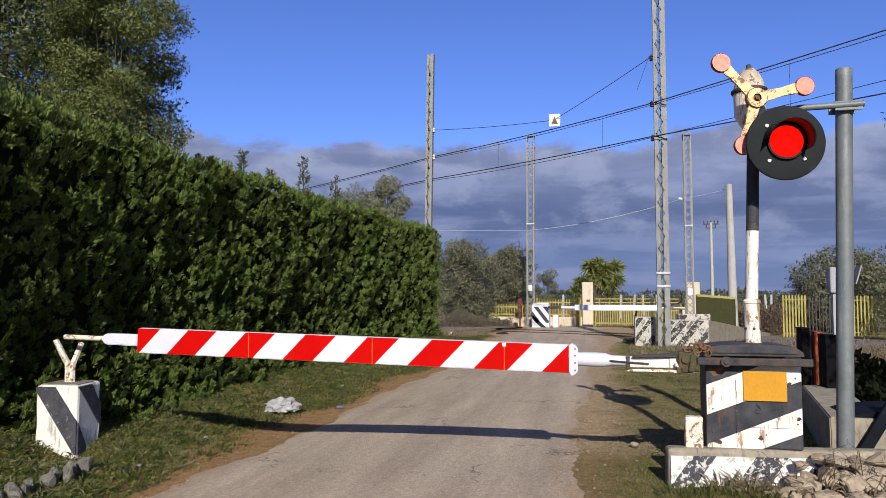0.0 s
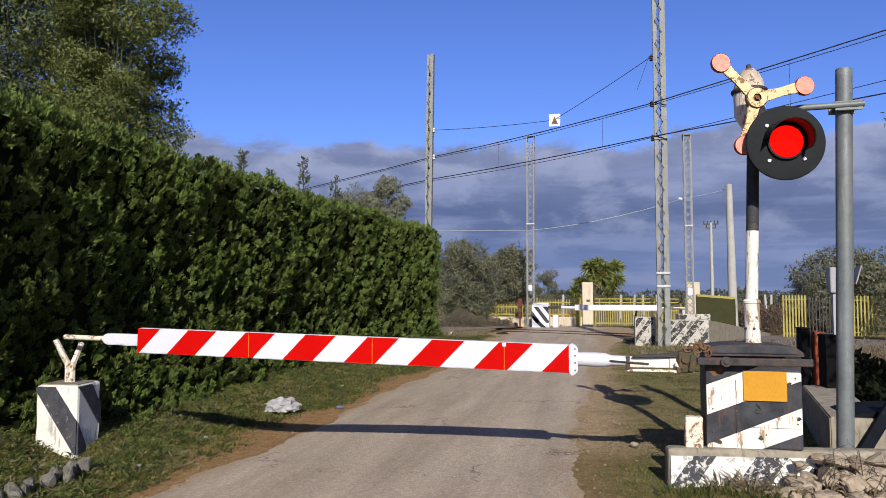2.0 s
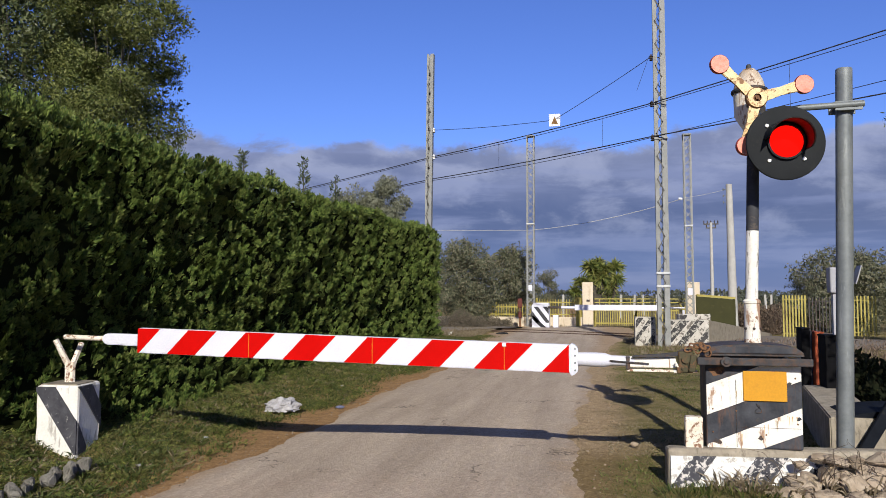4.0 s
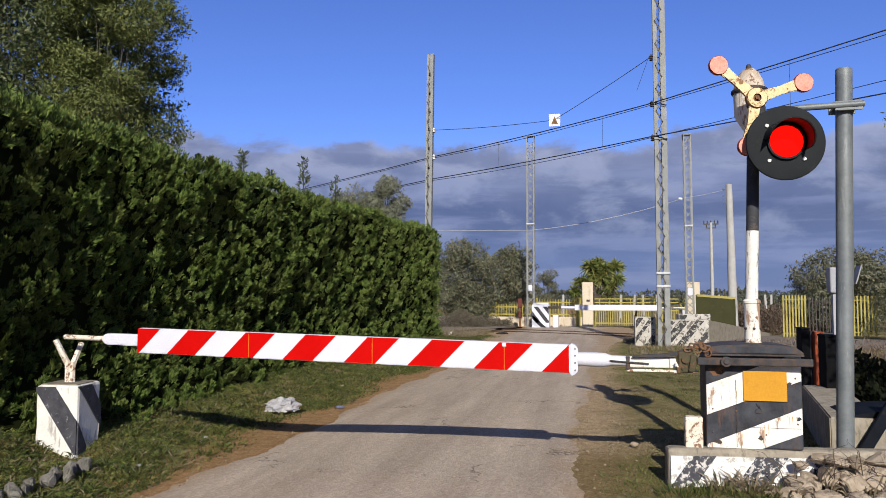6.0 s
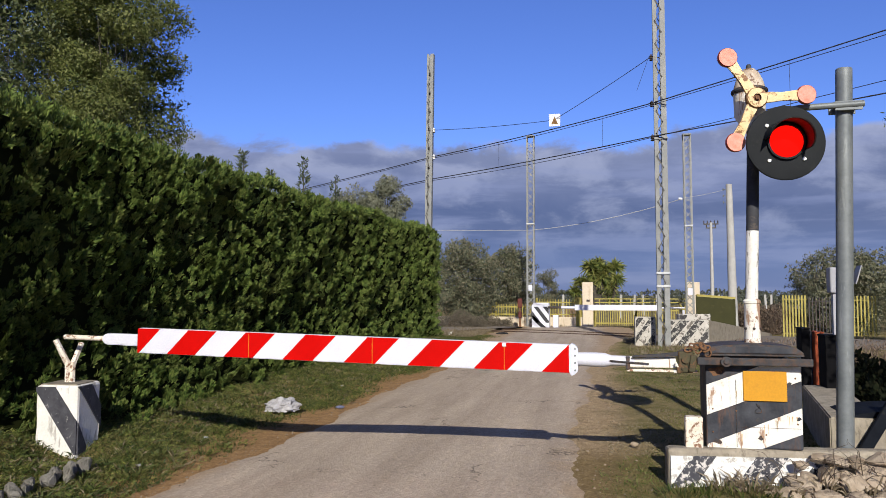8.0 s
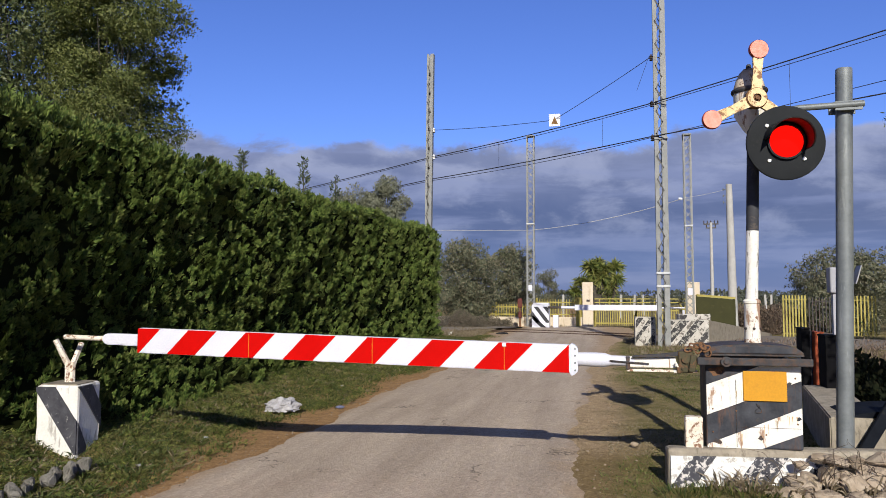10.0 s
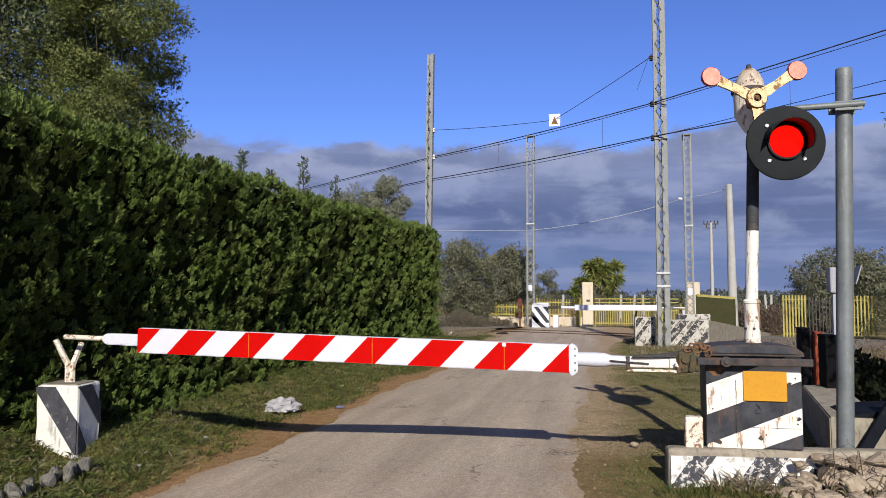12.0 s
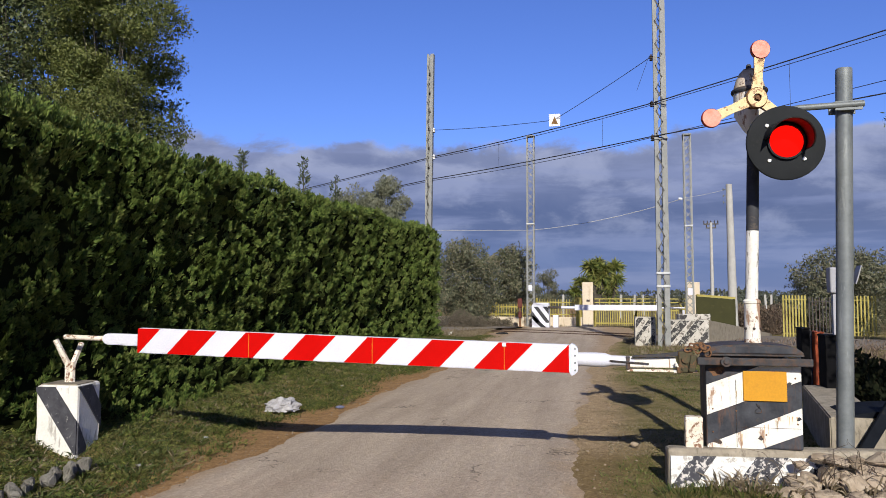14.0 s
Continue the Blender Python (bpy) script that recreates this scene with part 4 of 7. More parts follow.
def build_boom():
    boom = thing("barrier_boom", (0.60, BY, 0.955), "closed red and white striped barrier boom across the road", "barrier")
    slope = 0.0247          # rises a little towards the tip
    X = lambda x: x - 0.60
    Z = lambda x: -(x - 0.0) * slope + 0.955 + 0.012 - 0.955
    def at(x):
        return (X(x), 0.0, Z(x))
    bm = bmesh.new()
    tube(bm, [at(-5.17), at(-4.70)], 0.024, 12)
    part("tip_tube", bm, M_TIP, boom, "thin white tip tube", True)
    bm = bmesh.new()
    plate(bm, [(X(-4.725), Z(-4.725) - 0.026), (X(-4.685), Z(-4.685) - 0.052), (X(-4.336), Z(-4.336) - 0.055), (X(-4.336), Z(-4.336) + 0.055), (X(-4.685), Z(-4.685) + 0.052), (X(-4.725), Z(-4.725) + 0.026)], -0.042, 0.042)
    bmesh.ops.bevel(bm, geom=list(bm.edges), offset=0.009, segments=2, affect="EDGES")
    part("tip_sleeve", bm, M_WHITE, boom)
    # panel of four sheets with folded edges
    cuts = [-4.335, -3.19, -2.01, -0.845, -0.30]
    half = 0.117
    sheets = []
    for a, b in zip(cuts, cuts[1:]):
        bm = bmesh.new()
        p = [(X(a), Z(a) - half), (X(b) - 0.002, Z(b) - half), (X(b) - 0.002, Z(b) + half), (X(a), Z(a) + half)]
        plate(bm, p, -0.045, 0.045)
        bmesh.ops.bevel(bm, geom=list(bm.edges), offset=0.006, segments=2, affect="EDGES")
        sheets.append(part("panel_sheet", bm, M_WHITE, boom, "white retroreflective sheet"))
    for k in range(8):
        xt1 = -0.60 - k * 0.583
        xt0 = xt1 - 0.287
        for depth in (-0.047,):
            for (a, b), sheet in zip(zip(cuts, cuts[1:]), sheets):
                poly = clip([(xt0 - 0.225, -half), (xt1 - 0.225, -half), (xt1, half), (xt0, half)], a, b, -half + 0.003, half - 0.003)
                if not poly:
                    continue
                bm = bmesh.new()
                plate(bm, [(X(x), Z(x) + z) for x, z in poly], depth - 0.002, depth + 0.004)
                part("red_stripe", bm, M_RED, sheet, "bright red reflective stripe")
    poly = clip([(-0.31 - 0.225, -half), (0.2, -half), (0.2, half), (-0.31, half)], -0.845, -0.308, -half + 0.003, half - 0.003)
    bm = bmesh.new()
    plate(bm, [(X(x), Z(x) + z) for x, z in poly], -0.049, -0.043)
    part("red_stripe", bm, M_RED, sheets[-1], "bright red reflective stripe")
    for xr in cuts[1:-1]:
        bm = bmesh.new()
        box(bm, (X(xr) - 0.001, -0.0500, Z(xr)), (0.0035, 0.003, 2 * half - 0.008))
        part("joint_line", bm, M_YELLOW_PLATE, boom, "yellowed joint between two sheets")
    for xr in (-0.847,):
        bm = bmesh.new()
        box(bm, (X(xr), -0.052, Z(xr) + half - 0.02), (0.035, 0.006, 0.03))
        part("joint_clip", bm, M_WHITE, boom)
    # end cap, neck and heel of the boom
    bm = bmesh.new()
    plate(bm, [(X(-0.30), Z(-0.3) - 0.135), (X(-0.27), Z(-0.3) - 0.135), (X(-0.235), Z(-0.3) - 0.10), (X(-0.235), Z(-0.3) + 0.09), (X(-0.27), Z(-0.3) + 0.125), (X(-0.30), Z(-0.3) + 0.125)], -0.055, 0.055)
    bmesh.ops.bevel(bm, geom=list(bm.edges), offset=0.008, segments=2, affect="EDGES")
    cap = part("end_cap", bm, M_WHITE, boom)
    for z in (-0.09, -0.03, 0.03, 0.085):
        bm = bmesh.new()
        rod(bm, (X(-0.258), -0.062, Z(-0.26) + z), (X(-0.258), -0.052, Z(-0.26) + z), 0.008, None, 8)
        part("rivet", bm, M_GALV, cap)
    bm = bmesh.new()
    tube(bm, [at(-0.24), at(-0.10), at(-0.02), at(0.03)], [0.055, 0.060, 0.058, 0.043], 16)
    part("neck", bm, M_WHITE, boom, smooth=True)
    bm = bmesh.new()
    tube(bm, [at(0.02), at(0.22)], 0.042, 14)
    part("neck_tube", bm, M_WHITE, boom, smooth=True)
    bm = bmesh.new()
    box(bm, (X(0.165), 0, Z(0.165) - 0.012), (0.034, 0.085, 0.105), 0.006)
    rod(bm, (X(0.02), -0.05, Z(0) - 0.0), (X(0.33), -0.05, Z(0.3) - 0.012), 0.007)
    part("clamp", bm, M_IRON, boom, "dark rusty iron clamp")
    bm = bmesh.new()
    box(bm, (X(0.36), 0, Z(0.36)), (0.37, 0.075, 0.088), 0.012)
    part("heel_bar", bm, M_WHITE_RUSTY, boom, "white square heel bar with rust")
    bm = bmesh.new()
    box(bm, (X(0.43), 0.0, Z(0.4) - 0.066), (0.55, 0.05, 0.02), 0.003)
    part("under_strip", bm, M_TIP, boom)


build_boom()


def build_machine():
    mc = thing("barrier_machine", (0.76, 6.20, 0.306), "dark blue-grey barrier machine with white diagonal stripes and rust", "barrier machine")
    W, H, D = 0.71, 0.722, 0.36
    bm = bmesh.new()
    box(bm, (W / 2, D / 2, H / 2), (W, D, H), 0.012)
    body = part("body", bm, M_CABINET, mc)
    for (l0, s0, l1, s1) in ((0.485, 0.385, 0.25, 0.40), (0.02, 0.43, -0.165, 0.41)):
        poly = clip([(0.0, l1), (W, l1 + s1 * W), (W, l0 + s0 * W), (0.0, l0)], 0.006, W - 0.006, 0.0, H - 0.006)
        bm = bmesh.new()
        plate(bm, poly, -0.004, 0.004)
        part("white_stripe", bm, M_WHITE_RUSTY, body, "white painted diagonal stripe with rust stains")
    bm = bmesh.new()
    box(bm, (0.438, -0.012, 0.487), (0.318, 0.012, 0.232), 0.003)
    part("plate", bm, M_YELLOW_PLATE, mc, "blank orange-yellow plate")
    bm = bmesh.new()
    patch = [(0.082 + (0.050 + 0.018 * math.sin(3 * a)) * math.cos(a), 0.592 + (0.042 + 0.012 * math.sin(2 * a + 1)) * math.sin(a)) for a in np.linspace(0, 2 * math.pi, 18, endpoint=False)]
    plate(bm, patch, -0.002, 0.003)
    part("rust_patch", bm, M_RUST, body, "bare rusty patch where paint has fallen off")
    # door seam, hinges, screws
    bm = bmesh.new()
    box(bm, (0.225, -0.003, 0.27), (0.004, 0.006, 0.52))
    part("door_seam", bm, M_IRON, body)
    for x, z in ((0.05, 0.30), (0.05, 0.12), (0.66, 0.55), (0.67, 0.20), (0.44, 0.11), (0.225, 0.29)):
        bm = bmesh.new()
        rod(bm, (x, -0.009, z), (x, 0.0, z), 0.007, None, 8)
        part("screw", bm, M_RUST, body)
    bm = bmesh.new()
    loop = [(0.375 + 0.022 * math.sin(2 * t) + 0.004 * t, -0.004, 0.30 + 0.035 * math.cos(t) + 0.004 * t) for t in np.linspace(0, 5.6, 26)]
    tube(bm, loop, 0.0035, 5)
    part("chalk_mark", bm, M_IRON, body, "dark scrawled mark")
    bm = bmesh.new()
    box(bm, (0.46, -0.0045, 0.165), (0.46, 0.003, 0.0025))
    part("cross_seam", bm, M_IRON, body, "dark seam across the door")
    rng = np.random.default_rng(19)
    for x, z, n in ((0.53, 0.215, 4), (0.64, 0.255, 5), (0.46, 0.185, 3), (0.27, 0.45, 3), (0.30, 0.10, 3)):
        for k in range(n):
            bm = bmesh.new()
            dx, ln = rng.uniform(-0.045, 0.045), rng.uniform(0.03, 0.085)
            top = z + rng.uniform(-0.01, 0.012)
            wd = rng.uniform(0.0015, 0.005)
            plate(bm, [(x + dx - wd, top), (x + dx + wd, top), (x + dx + wd * 0.5, top - ln * 0.6), (x + dx, top - ln)], -0.0052, -0.0035)
            part("rust_run", bm, M_STAIN, body, "thin rust run")
    for x, z, r in ((0.385, 0.225, 0.016), (0.40, 0.085, 0.018), (0.61, 0.50, 0.022), (0.295, 0.36, 0.012), (0.68, 0.24, 0.016), (0.08, 0.05, 0.03)):
        bm = bmesh.new()
        ring = [(x + r * (1 + 0.35 * math.sin(3 * a + x * 40)) * math.cos(a), z + r * (0.8 + 0.3 * math.sin(2 * a + z * 50)) * math.sin(a)) for a in np.linspace(0, 2 * math.pi, 14, endpoint=False)]
        plate(bm, ring, -0.0056, -0.0035)
        part("chipped_spot", bm, M_IRON, body, "dark chip through the paint")
    # curved lid
    pts = [(-0.005, 0.732)] + [(-0.005 + 0.72 * u, 0.752 + 0.060 * math.sin(math.pi * min(1, max(0, u))) ** 0.3) for u in np.linspace(0, 1, 15)] + [(0.715, 0.732)]
    bm = bmesh.new()
    plate(bm, pts, -0.06, D + 0.06)
    bmesh.ops.bevel(bm, geom=[e for e in bm.edges if abs(e.verts[0].co.y - e.verts[1].co.y) < 1e-5], offset=0.007, segments=2, affect="EDGES")
    lid = part("lid", bm, M_IRON, mc, "curved black iron lid")
    bm = bmesh.new()
    inner = [(0.05 + 0.60 * u, 0.755 + 0.042 * math.sin(math.pi * u) ** 0.35) for u in np.linspace(0, 1, 11)]
    plate(bm, inner + [(0.66, 0.745), (0.04, 0.745)], -0.068, -0.055)
    part("lid_panel", bm, M_CABINET, lid)
    bm = bmesh.new()
    box(bm, (0.355, -0.030, 0.727), (0.73, 0.05, 0.014), 0.003)
    box(bm, (0.26, -0.012, 0.712), (0.50, 0.018, 0.018), 0.003)
    part("rim", bm, M_IRON, lid, "rusty rim under the lid")
    # cross arm of the boom
    bm = bmesh.new()
    box(bm, (0.35, -0.085, 0.679), (0.84, 0.05, 0.060), 0.008)
    arm = part("drive_arm", bm, M_IRON, mc, "flat blackened iron arm with rust")
    bm = bmesh.new()
    rod(bm, (0.14, -0.14, 0.682), (0.14, -0.10, 0.682), 0.040, 0.036, 18)
    rod(bm, (0.14, -0.155, 0.682), (0.14, -0.13, 0.682), 0.020, 0.020, 6)
    part("pivot_bolt", bm, M_IRON, arm, smooth=True)
    bm = bmesh.new()
    box(bm, (-0.150, -0.01, 0.665), (0.115, 0.09, 0.17), 0.012)
    rod(bm, (-0.15, -0.075, 0.69), (-0.15, -0.05, 0.69), 0.034, 0.030, 14)
    rod(bm, (-0.175, -0.065, 0.615), (-0.175, -0.05, 0.615), 0.012, 0.012, 6)
    rod(bm, (-0.125, -0.065, 0.615), (-0.125, -0.05, 0.615), 0.012, 0.012, 6)
    box(bm, (-0.205, -0.01, 0.60), (0.03, 0.10, 0.05), 0.006)
    box(bm, (-0.10, -0.06, 0.655), (0.05, 0.05, 0.13), 0.008, (0, 8, 0))
    part("boom_bracket", bm, M_CASTING, mc, "grimy olive-brown iron bracket holding the boom")
    bm = bmesh.new()
    plate(bm, [(-0.56, 0.692), (-0.33, 0.700), (-0.20, 0.712), (-0.10, 0.712), (-0.10, 0.765), (-0.17, 0.765), (-0.22, 0.735), (-0.34, 0.724), (-0.56, 0.706)], -0.03, 0.02)
    bmesh.ops.bevel(bm, geom=list(bm.edges), offset=0.004, segments=1, affect="EDGES")
    part("lock_bar", bm, M_IRON, mc, "dark iron bar rising along the boom heel")
    links = [(-0.215, -0.055, 0.765, 20), (-0.175, -0.06, 0.785, -35), (-0.13, -0.058, 0.795, 10), (-0.085, -0.06, 0.790, -50), (-0.05, -0.06, 0.770, 35), (-0.035, -0.062, 0.735, 80), (-0.12, -0.06, 0.760, 55)]
    for k, (x, y, z, turn) in enumerate(links):
        x, z = 0.8 * x + 0.045, z + 0.004
        c, s_ = math.cos(radians(turn)), math.sin(radians(turn))
        tilt = 0.020 if k % 2 else 0.006
        loop = []
        for q in np.linspace(0, 2 * math.pi, 15):
            u, v = 0.032 * math.cos(q), 0.019 * math.sin(q)
            loop.append((x + u * c - v * s_, y + tilt * math.sin(q), z + u * s_ + v * c))
        bm = bmesh.new()
        tube(bm, loop, 0.0075, 6)
        part("chain_link", bm, M_RUST, mc, "rusty brown chain link", True)
    bm = bmesh.new()
    tube(bm, [(-0.10, -0.03, 0.62), (-0.18, -0.04, 0.59), (-0.24, -0.03, 0.585)], 0.012, 7)
    tube(bm, [(-0.23, -0.03, 0.66), (-0.205, -0.04, 0.62), (-0.21, -0.04, 0.58)], 0.010, 7)
    part("wire_loop", bm, M_WHITE_RUSTY, mc, smooth=True)
    return mc


build_machine()


def rusty_edges(ob):
    """Bare rust on the narrow edges of a painted plate."""
    ob.data.materials.append(M_EDGE)
    for p in ob.data.polygons:
        if abs(p.normal.y) < 0.75:
            p.material_index = 1
    return ob


def build_signal_mast():
    ms = thing("rotor_signal", (1.165, 6.45, 1.10), "black and white signal pole with a spinning three-armed rotor", "signal")
    bm = bmesh.new()
    lathe(bm, [(0.066, 0.0), (0.064, 0.02), (0.062, 0.04), (0.062, 0.33), (0.070, 0.335), (0.070, 0.355), (0.060, 0.365), (0.052, 0.37)], 20)
    sleeve = part("base_sleeve", bm, M_WHITE_RUSTY, ms, "white base sleeve streaked with rust", True)
    bm = bmesh.new()
    rod(bm, (0, 0, 0.36), (0.020, 0, 0.93), 0.050, 0.050, 18)
    part("lower_pole", bm, M_POLE_WHITE, ms, "white painted lower pole with black chips", True)
    bm = bmesh.new()
    rod(bm, (0.020, 0, 0.93), (0.052, 0, 1.95), 0.049, 0.049, 18)
    part("upper_pole", bm, M_BLACK_STRIPE, ms, "black painted upper pole", True)
    bm = bmesh.new()
    lathe(bm, [(0.064, -0.01), (0.0675, 0.0), (0.0665, 0.035), (0.0645, 0.048), (0.062, 0.05)], 20)
    for v in bm.verts:
        if v.co.z > 0.03:
            v.co.z += 0.02 * noise.noise(v.co * 30)
    part("rusted_foot", bm, M_TIP, sleeve, "rusted foot of the sleeve", True)
    bm = bmesh.new()
    stain = []
    for k in range(13):
        a = radians(-118 + 5 * k)
        low = 0.235 - 0.06 * abs(math.sin(0.9 * k + 0.5)) - 0.035 * math.sin(k / 12 * math.pi)
        stain.append([bm.verts.new((0.0632 * math.cos(a), 0.0632 * math.sin(a), z)) for z in (low, 0.262 - 0.012 * math.sin(1.7 * k))])
    for p, q in zip(stain, stain[1:]):
        bm.faces.new((p[0], q[0], q[1], p[1]))
    part("rust_stain", bm, M_TIP, sleeve, "rust stain bleeding down the sleeve", True)
    for a in (-150, -88, -28):
        bm = bmesh.new()
        c, s = math.cos(radians(a)), math.sin(radians(a))
        rod(bm, (0.058 * c, 0.058 * s, 0.13), (0.073 * c, 0.073 * s, 0.13), 0.012, 0.010, 8)
        part("bolt", bm, M_IRON, sleeve)
    # motor housing
    bm = bmesh.new()
    lathe(bm, [(0.03, -0.30), (0.06, -0.26), (0.122, -0.15), (0.128, 0.05), (0.12, 0.06)], 22, (0.028, 0.02, 2.045))
    part("motor_housing", bm, M_WHITE_RUSTY, ms, "white motor housing with flaking rust", True)
    bm = bmesh.new()
    lathe(bm, [(0.126, 0.07), (0.122, 0.095), (0.106, 0.15), (0.078, 0.21), (0.046, 0.245), (0.0, 0.256)], 22, (0.028, 0.02, 2.045))
    dome = part("housing_dome", bm, M_DOME, ms, "flaking brown and cream dome", True)
    bm = bmesh.new()
    lathe(bm, [(0.12, 0.034), (0.138, 0.038), (0.146, 0.052), (0.143, 0.068), (0.126, 0.080)], 22, (0.028, 0.02, 2.045))
    part("dome_rim", bm, M_IRON, dome, "dark rusty rim", True)
    bm = bmesh.new()
    lathe(bm, [(0.022, 0.250), (0.022, 0.270), (0.014, 0.288), (0.0, 0.292)], 12, (0.028, 0.02, 2.045))
    part("finial", bm, M_IRON, dome, "dark rusty knob", True)
    bm = bmesh.new()
    rod(bm, (0.030, -0.235, 1.955), (0.01, -0.05, 1.955), 0.03, 0.035, 14)
    part("shaft", bm, M_IRON, ms, smooth=True)
    # rotor
    rotor = new("rotor")
    rotor.parent = ms
    rotor.empty_display_size = 0.2
    for k in range(3):
        a = radians(120 * k)
        m = Matrix.Rotation(-a, 4, "Y")
        bm = bmesh.new()
        plate(bm, [(0.05, -0.052), (0.10, -0.036), (0.20, -0.034), (0.34, -0.044), (0.34, 0.044), (0.20, 0.034), (0.10, 0.036), (0.05, 0.052)], -0.012, 0.012)
        bmesh.ops.bevel(bm, geom=list(bm.edges), offset=0.006, segments=2, affect="EDGES")
        bmesh.ops.transform(bm, matrix=m, verts=bm.verts)
        arm = rusty_edges(part("arm", bm, M_CREAM, rotor, "cream painted arm with rusty edges"))
        bm = bmesh.new()
        lathe(bm, [(0.0725, -0.021), (0.0725, -0.018), (0.0, -0.016)], 26, (0.398, 0, 0), "y")
        lathe(bm, [(0.0, 0.014), (0.068, 0.014), (0.072, 0.016)], 26, (0.398, 0, 0), "y")
        bmesh.ops.transform(bm, matrix=m, verts=bm.verts)
        part("reflector", bm, M_SALMON, arm, "round faded red reflector")
        bm = bmesh.new()
        lathe(bm, [(0.068, -0.013), (0.0745, -0.021), (0.078, 0.0), (0.0745, 0.018), (0.068, 0.012)], 26, (0.398, 0, 0), "y")
        bmesh.ops.transform(bm, matrix=m, verts=bm.verts)
        part("reflector_rim", bm, M_ORANGE_RIM, arm)
    bm = bmesh.new()
    n = 28
    prof = [(0.032, -0.028), (0.077, -0.028), (0.085, -0.018), (0.085, 0.018), (0.077, 0.028), (0.032, 0.028)]
    rings = [[bm.verts.new((r * math.cos(2 * math.pi * k / n), h, r * math.sin(2 * math.pi * k / n))) for k in range(n)] for r, h in prof]
    for i in range(len(prof)):
        a, b = rings[i], rings[(i + 1) % len(prof)]
        for k in range(n):
            bm.faces.new((a[k], a[(k + 1) % n], b[(k + 1) % n], b[k]))
    rusty_edges(part("hub", bm, M_CREAM, rotor, "cream hub ring with rusty edges", True))
    bm = bmesh.new()
    rod(bm, (0, -0.034, 0), (0, 0.03, 0), 0.018, 0.018, 6)
    box(bm, (0, 0.0, 0), (0.05, 0.03, 0.05))
    part("hub_bolt", bm, M_RUST, rotor)
    return rotor


ROTOR = build_signal_mast()
ROTOR_AT = (0.026, -0.26, 1.972)


def build_light():
    sg = thing("crossing_light", (1.875, 6.32, 0.25), "lit red crossing light on a black round target", "signal light")
    bm = bmesh.new()
    lathe(bm, [(0.063, -0.25), (0.0615, 2.98), (0.061, 3.05), (0.058, 3.055), (0.02, 3.05)], 24)
    bmesh.ops.rotate(bm, cent=(0, 0, 3.0), matrix=Matrix.Rotation(radians(1.55), 3, "Y"), verts=bm.verts)
    part("post", bm, M_GALV, sg, "grey galvanised steel post", True)
    bm = bmesh.new()
    tube(bm, [(0.11, -0.09, 2.745), (-0.35, -0.09, 2.735), (-0.50, -0.07, 2.72)], 0.026, 12)
    part("cross_bar", bm, M_GALV, sg, smooth=True)
    bm = bmesh.new()
    box(bm, (0.0, -0.095, 2.735), (0.20, 0.012, 0.075), 0.004)
    box(bm, (0.0, 0.08, 2.735), (0.20, 0.012, 0.06), 0.004)
    for x in (-0.085, 0.085):
        rod(bm, (x, -0.11, 2.735), (x, 0.10, 2.735), 0.008, None, 6)
    part("clamp", bm, M_GALV, sg)
    near = pose(1.875, 6.32, 0.25)
    sg.matrix_world = Matrix.Translation(EYE) @ Matrix.Scale(1.028, 4) @ Matrix.Translation(-Vector(EYE)) @ near
    C = (0.0, 0.0, 0.0)
    head = sg.matrix_world.inverted() @ near @ pose(-0.500, -0.25, 2.431, 0, 0, 3.0)
    bm = bmesh.new()
    lathe(bm, [(0.0, 0.03), (0.272, 0.03), (0.289, 0.024), (0.293, 0.012), (0.289, 0.0), (0.272, -0.006), (0.13, -0.006), (0.0, -0.004)], 48, C, "y")
    target = part("target", bm, M_DISC, sg, "matt black round target disc", True)
    bm = bmesh.new()
    lathe(bm, [(0.0, 0.0), (0.12, 0.0), (0.12, 0.26), (0.10, 0.30), (0.0, 0.30)], 24, (C[0], C[1] + 0.03, C[2]), "y")
    case = part("lamp_case", bm, M_DISC, sg, smooth=True)
    bm = bmesh.new()
    lathe(bm, [(0.128, -0.006), (0.124, -0.014), (0.09, -0.028), (0.045, -0.036), (0.0, -0.038)], 36, (0, 0, 0.006), "y")
    part("lens", bm, M_LENS, target, "glowing red lens", True)
    bm = bmesh.new()
    prof = [(0.127, -0.004), (0.141, -0.004), (0.141, -0.03), (0.127, -0.03)]
    n = 36
    rings = [[bm.verts.new((C[0] + r * math.cos(2 * math.pi * k / n), C[1] + h, C[2] + 0.006 + r * math.sin(2 * math.pi * k / n))) for k in range(n)] for r, h in prof]
    for i in range(4):
        a, b = rings[i], rings[(i + 1) % 4]
        for k in range(n):
            bm.faces.new((a[k], a[(k + 1) % n], b[(k + 1) % n], b[k]))
    part("lens_ring", bm, M_DISC, target, smooth=True)
    # hood: a long visor over the lens, cut away towards the bottom
    for nm, r, mat in (("hood", 0.160, M_DISC), ("hood_lining", 0.155, M_HOOD_IN)):
        bm = bmesh.new()
        rows = []
        steps = 40
        for k in range(steps + 1):
            a = radians(-26 + 200 * k / steps)
            reach = 0.05 + 0.20 * max(0.0, math.sin(radians(180 * k / steps))) ** 0.22
            rows.append([bm.verts.new((-0.007 + r * math.cos(a), -0.004 - reach * j / 6, 0.008 + r * math.sin(a) - 0.10 * (reach * j / 6))) for j in range(7)])
        for a, b in zip(rows, rows[1:]):
            for j in range(6):
                bm.faces.new((a[j], a[j + 1], b[j + 1], b[j]))
        ob = part(nm, bm, mat, target, smooth=True)
        sol = ob.modifiers.new("thick", "SOLIDIFY")
        sol.thickness = 0.003
        sol.offset = 0
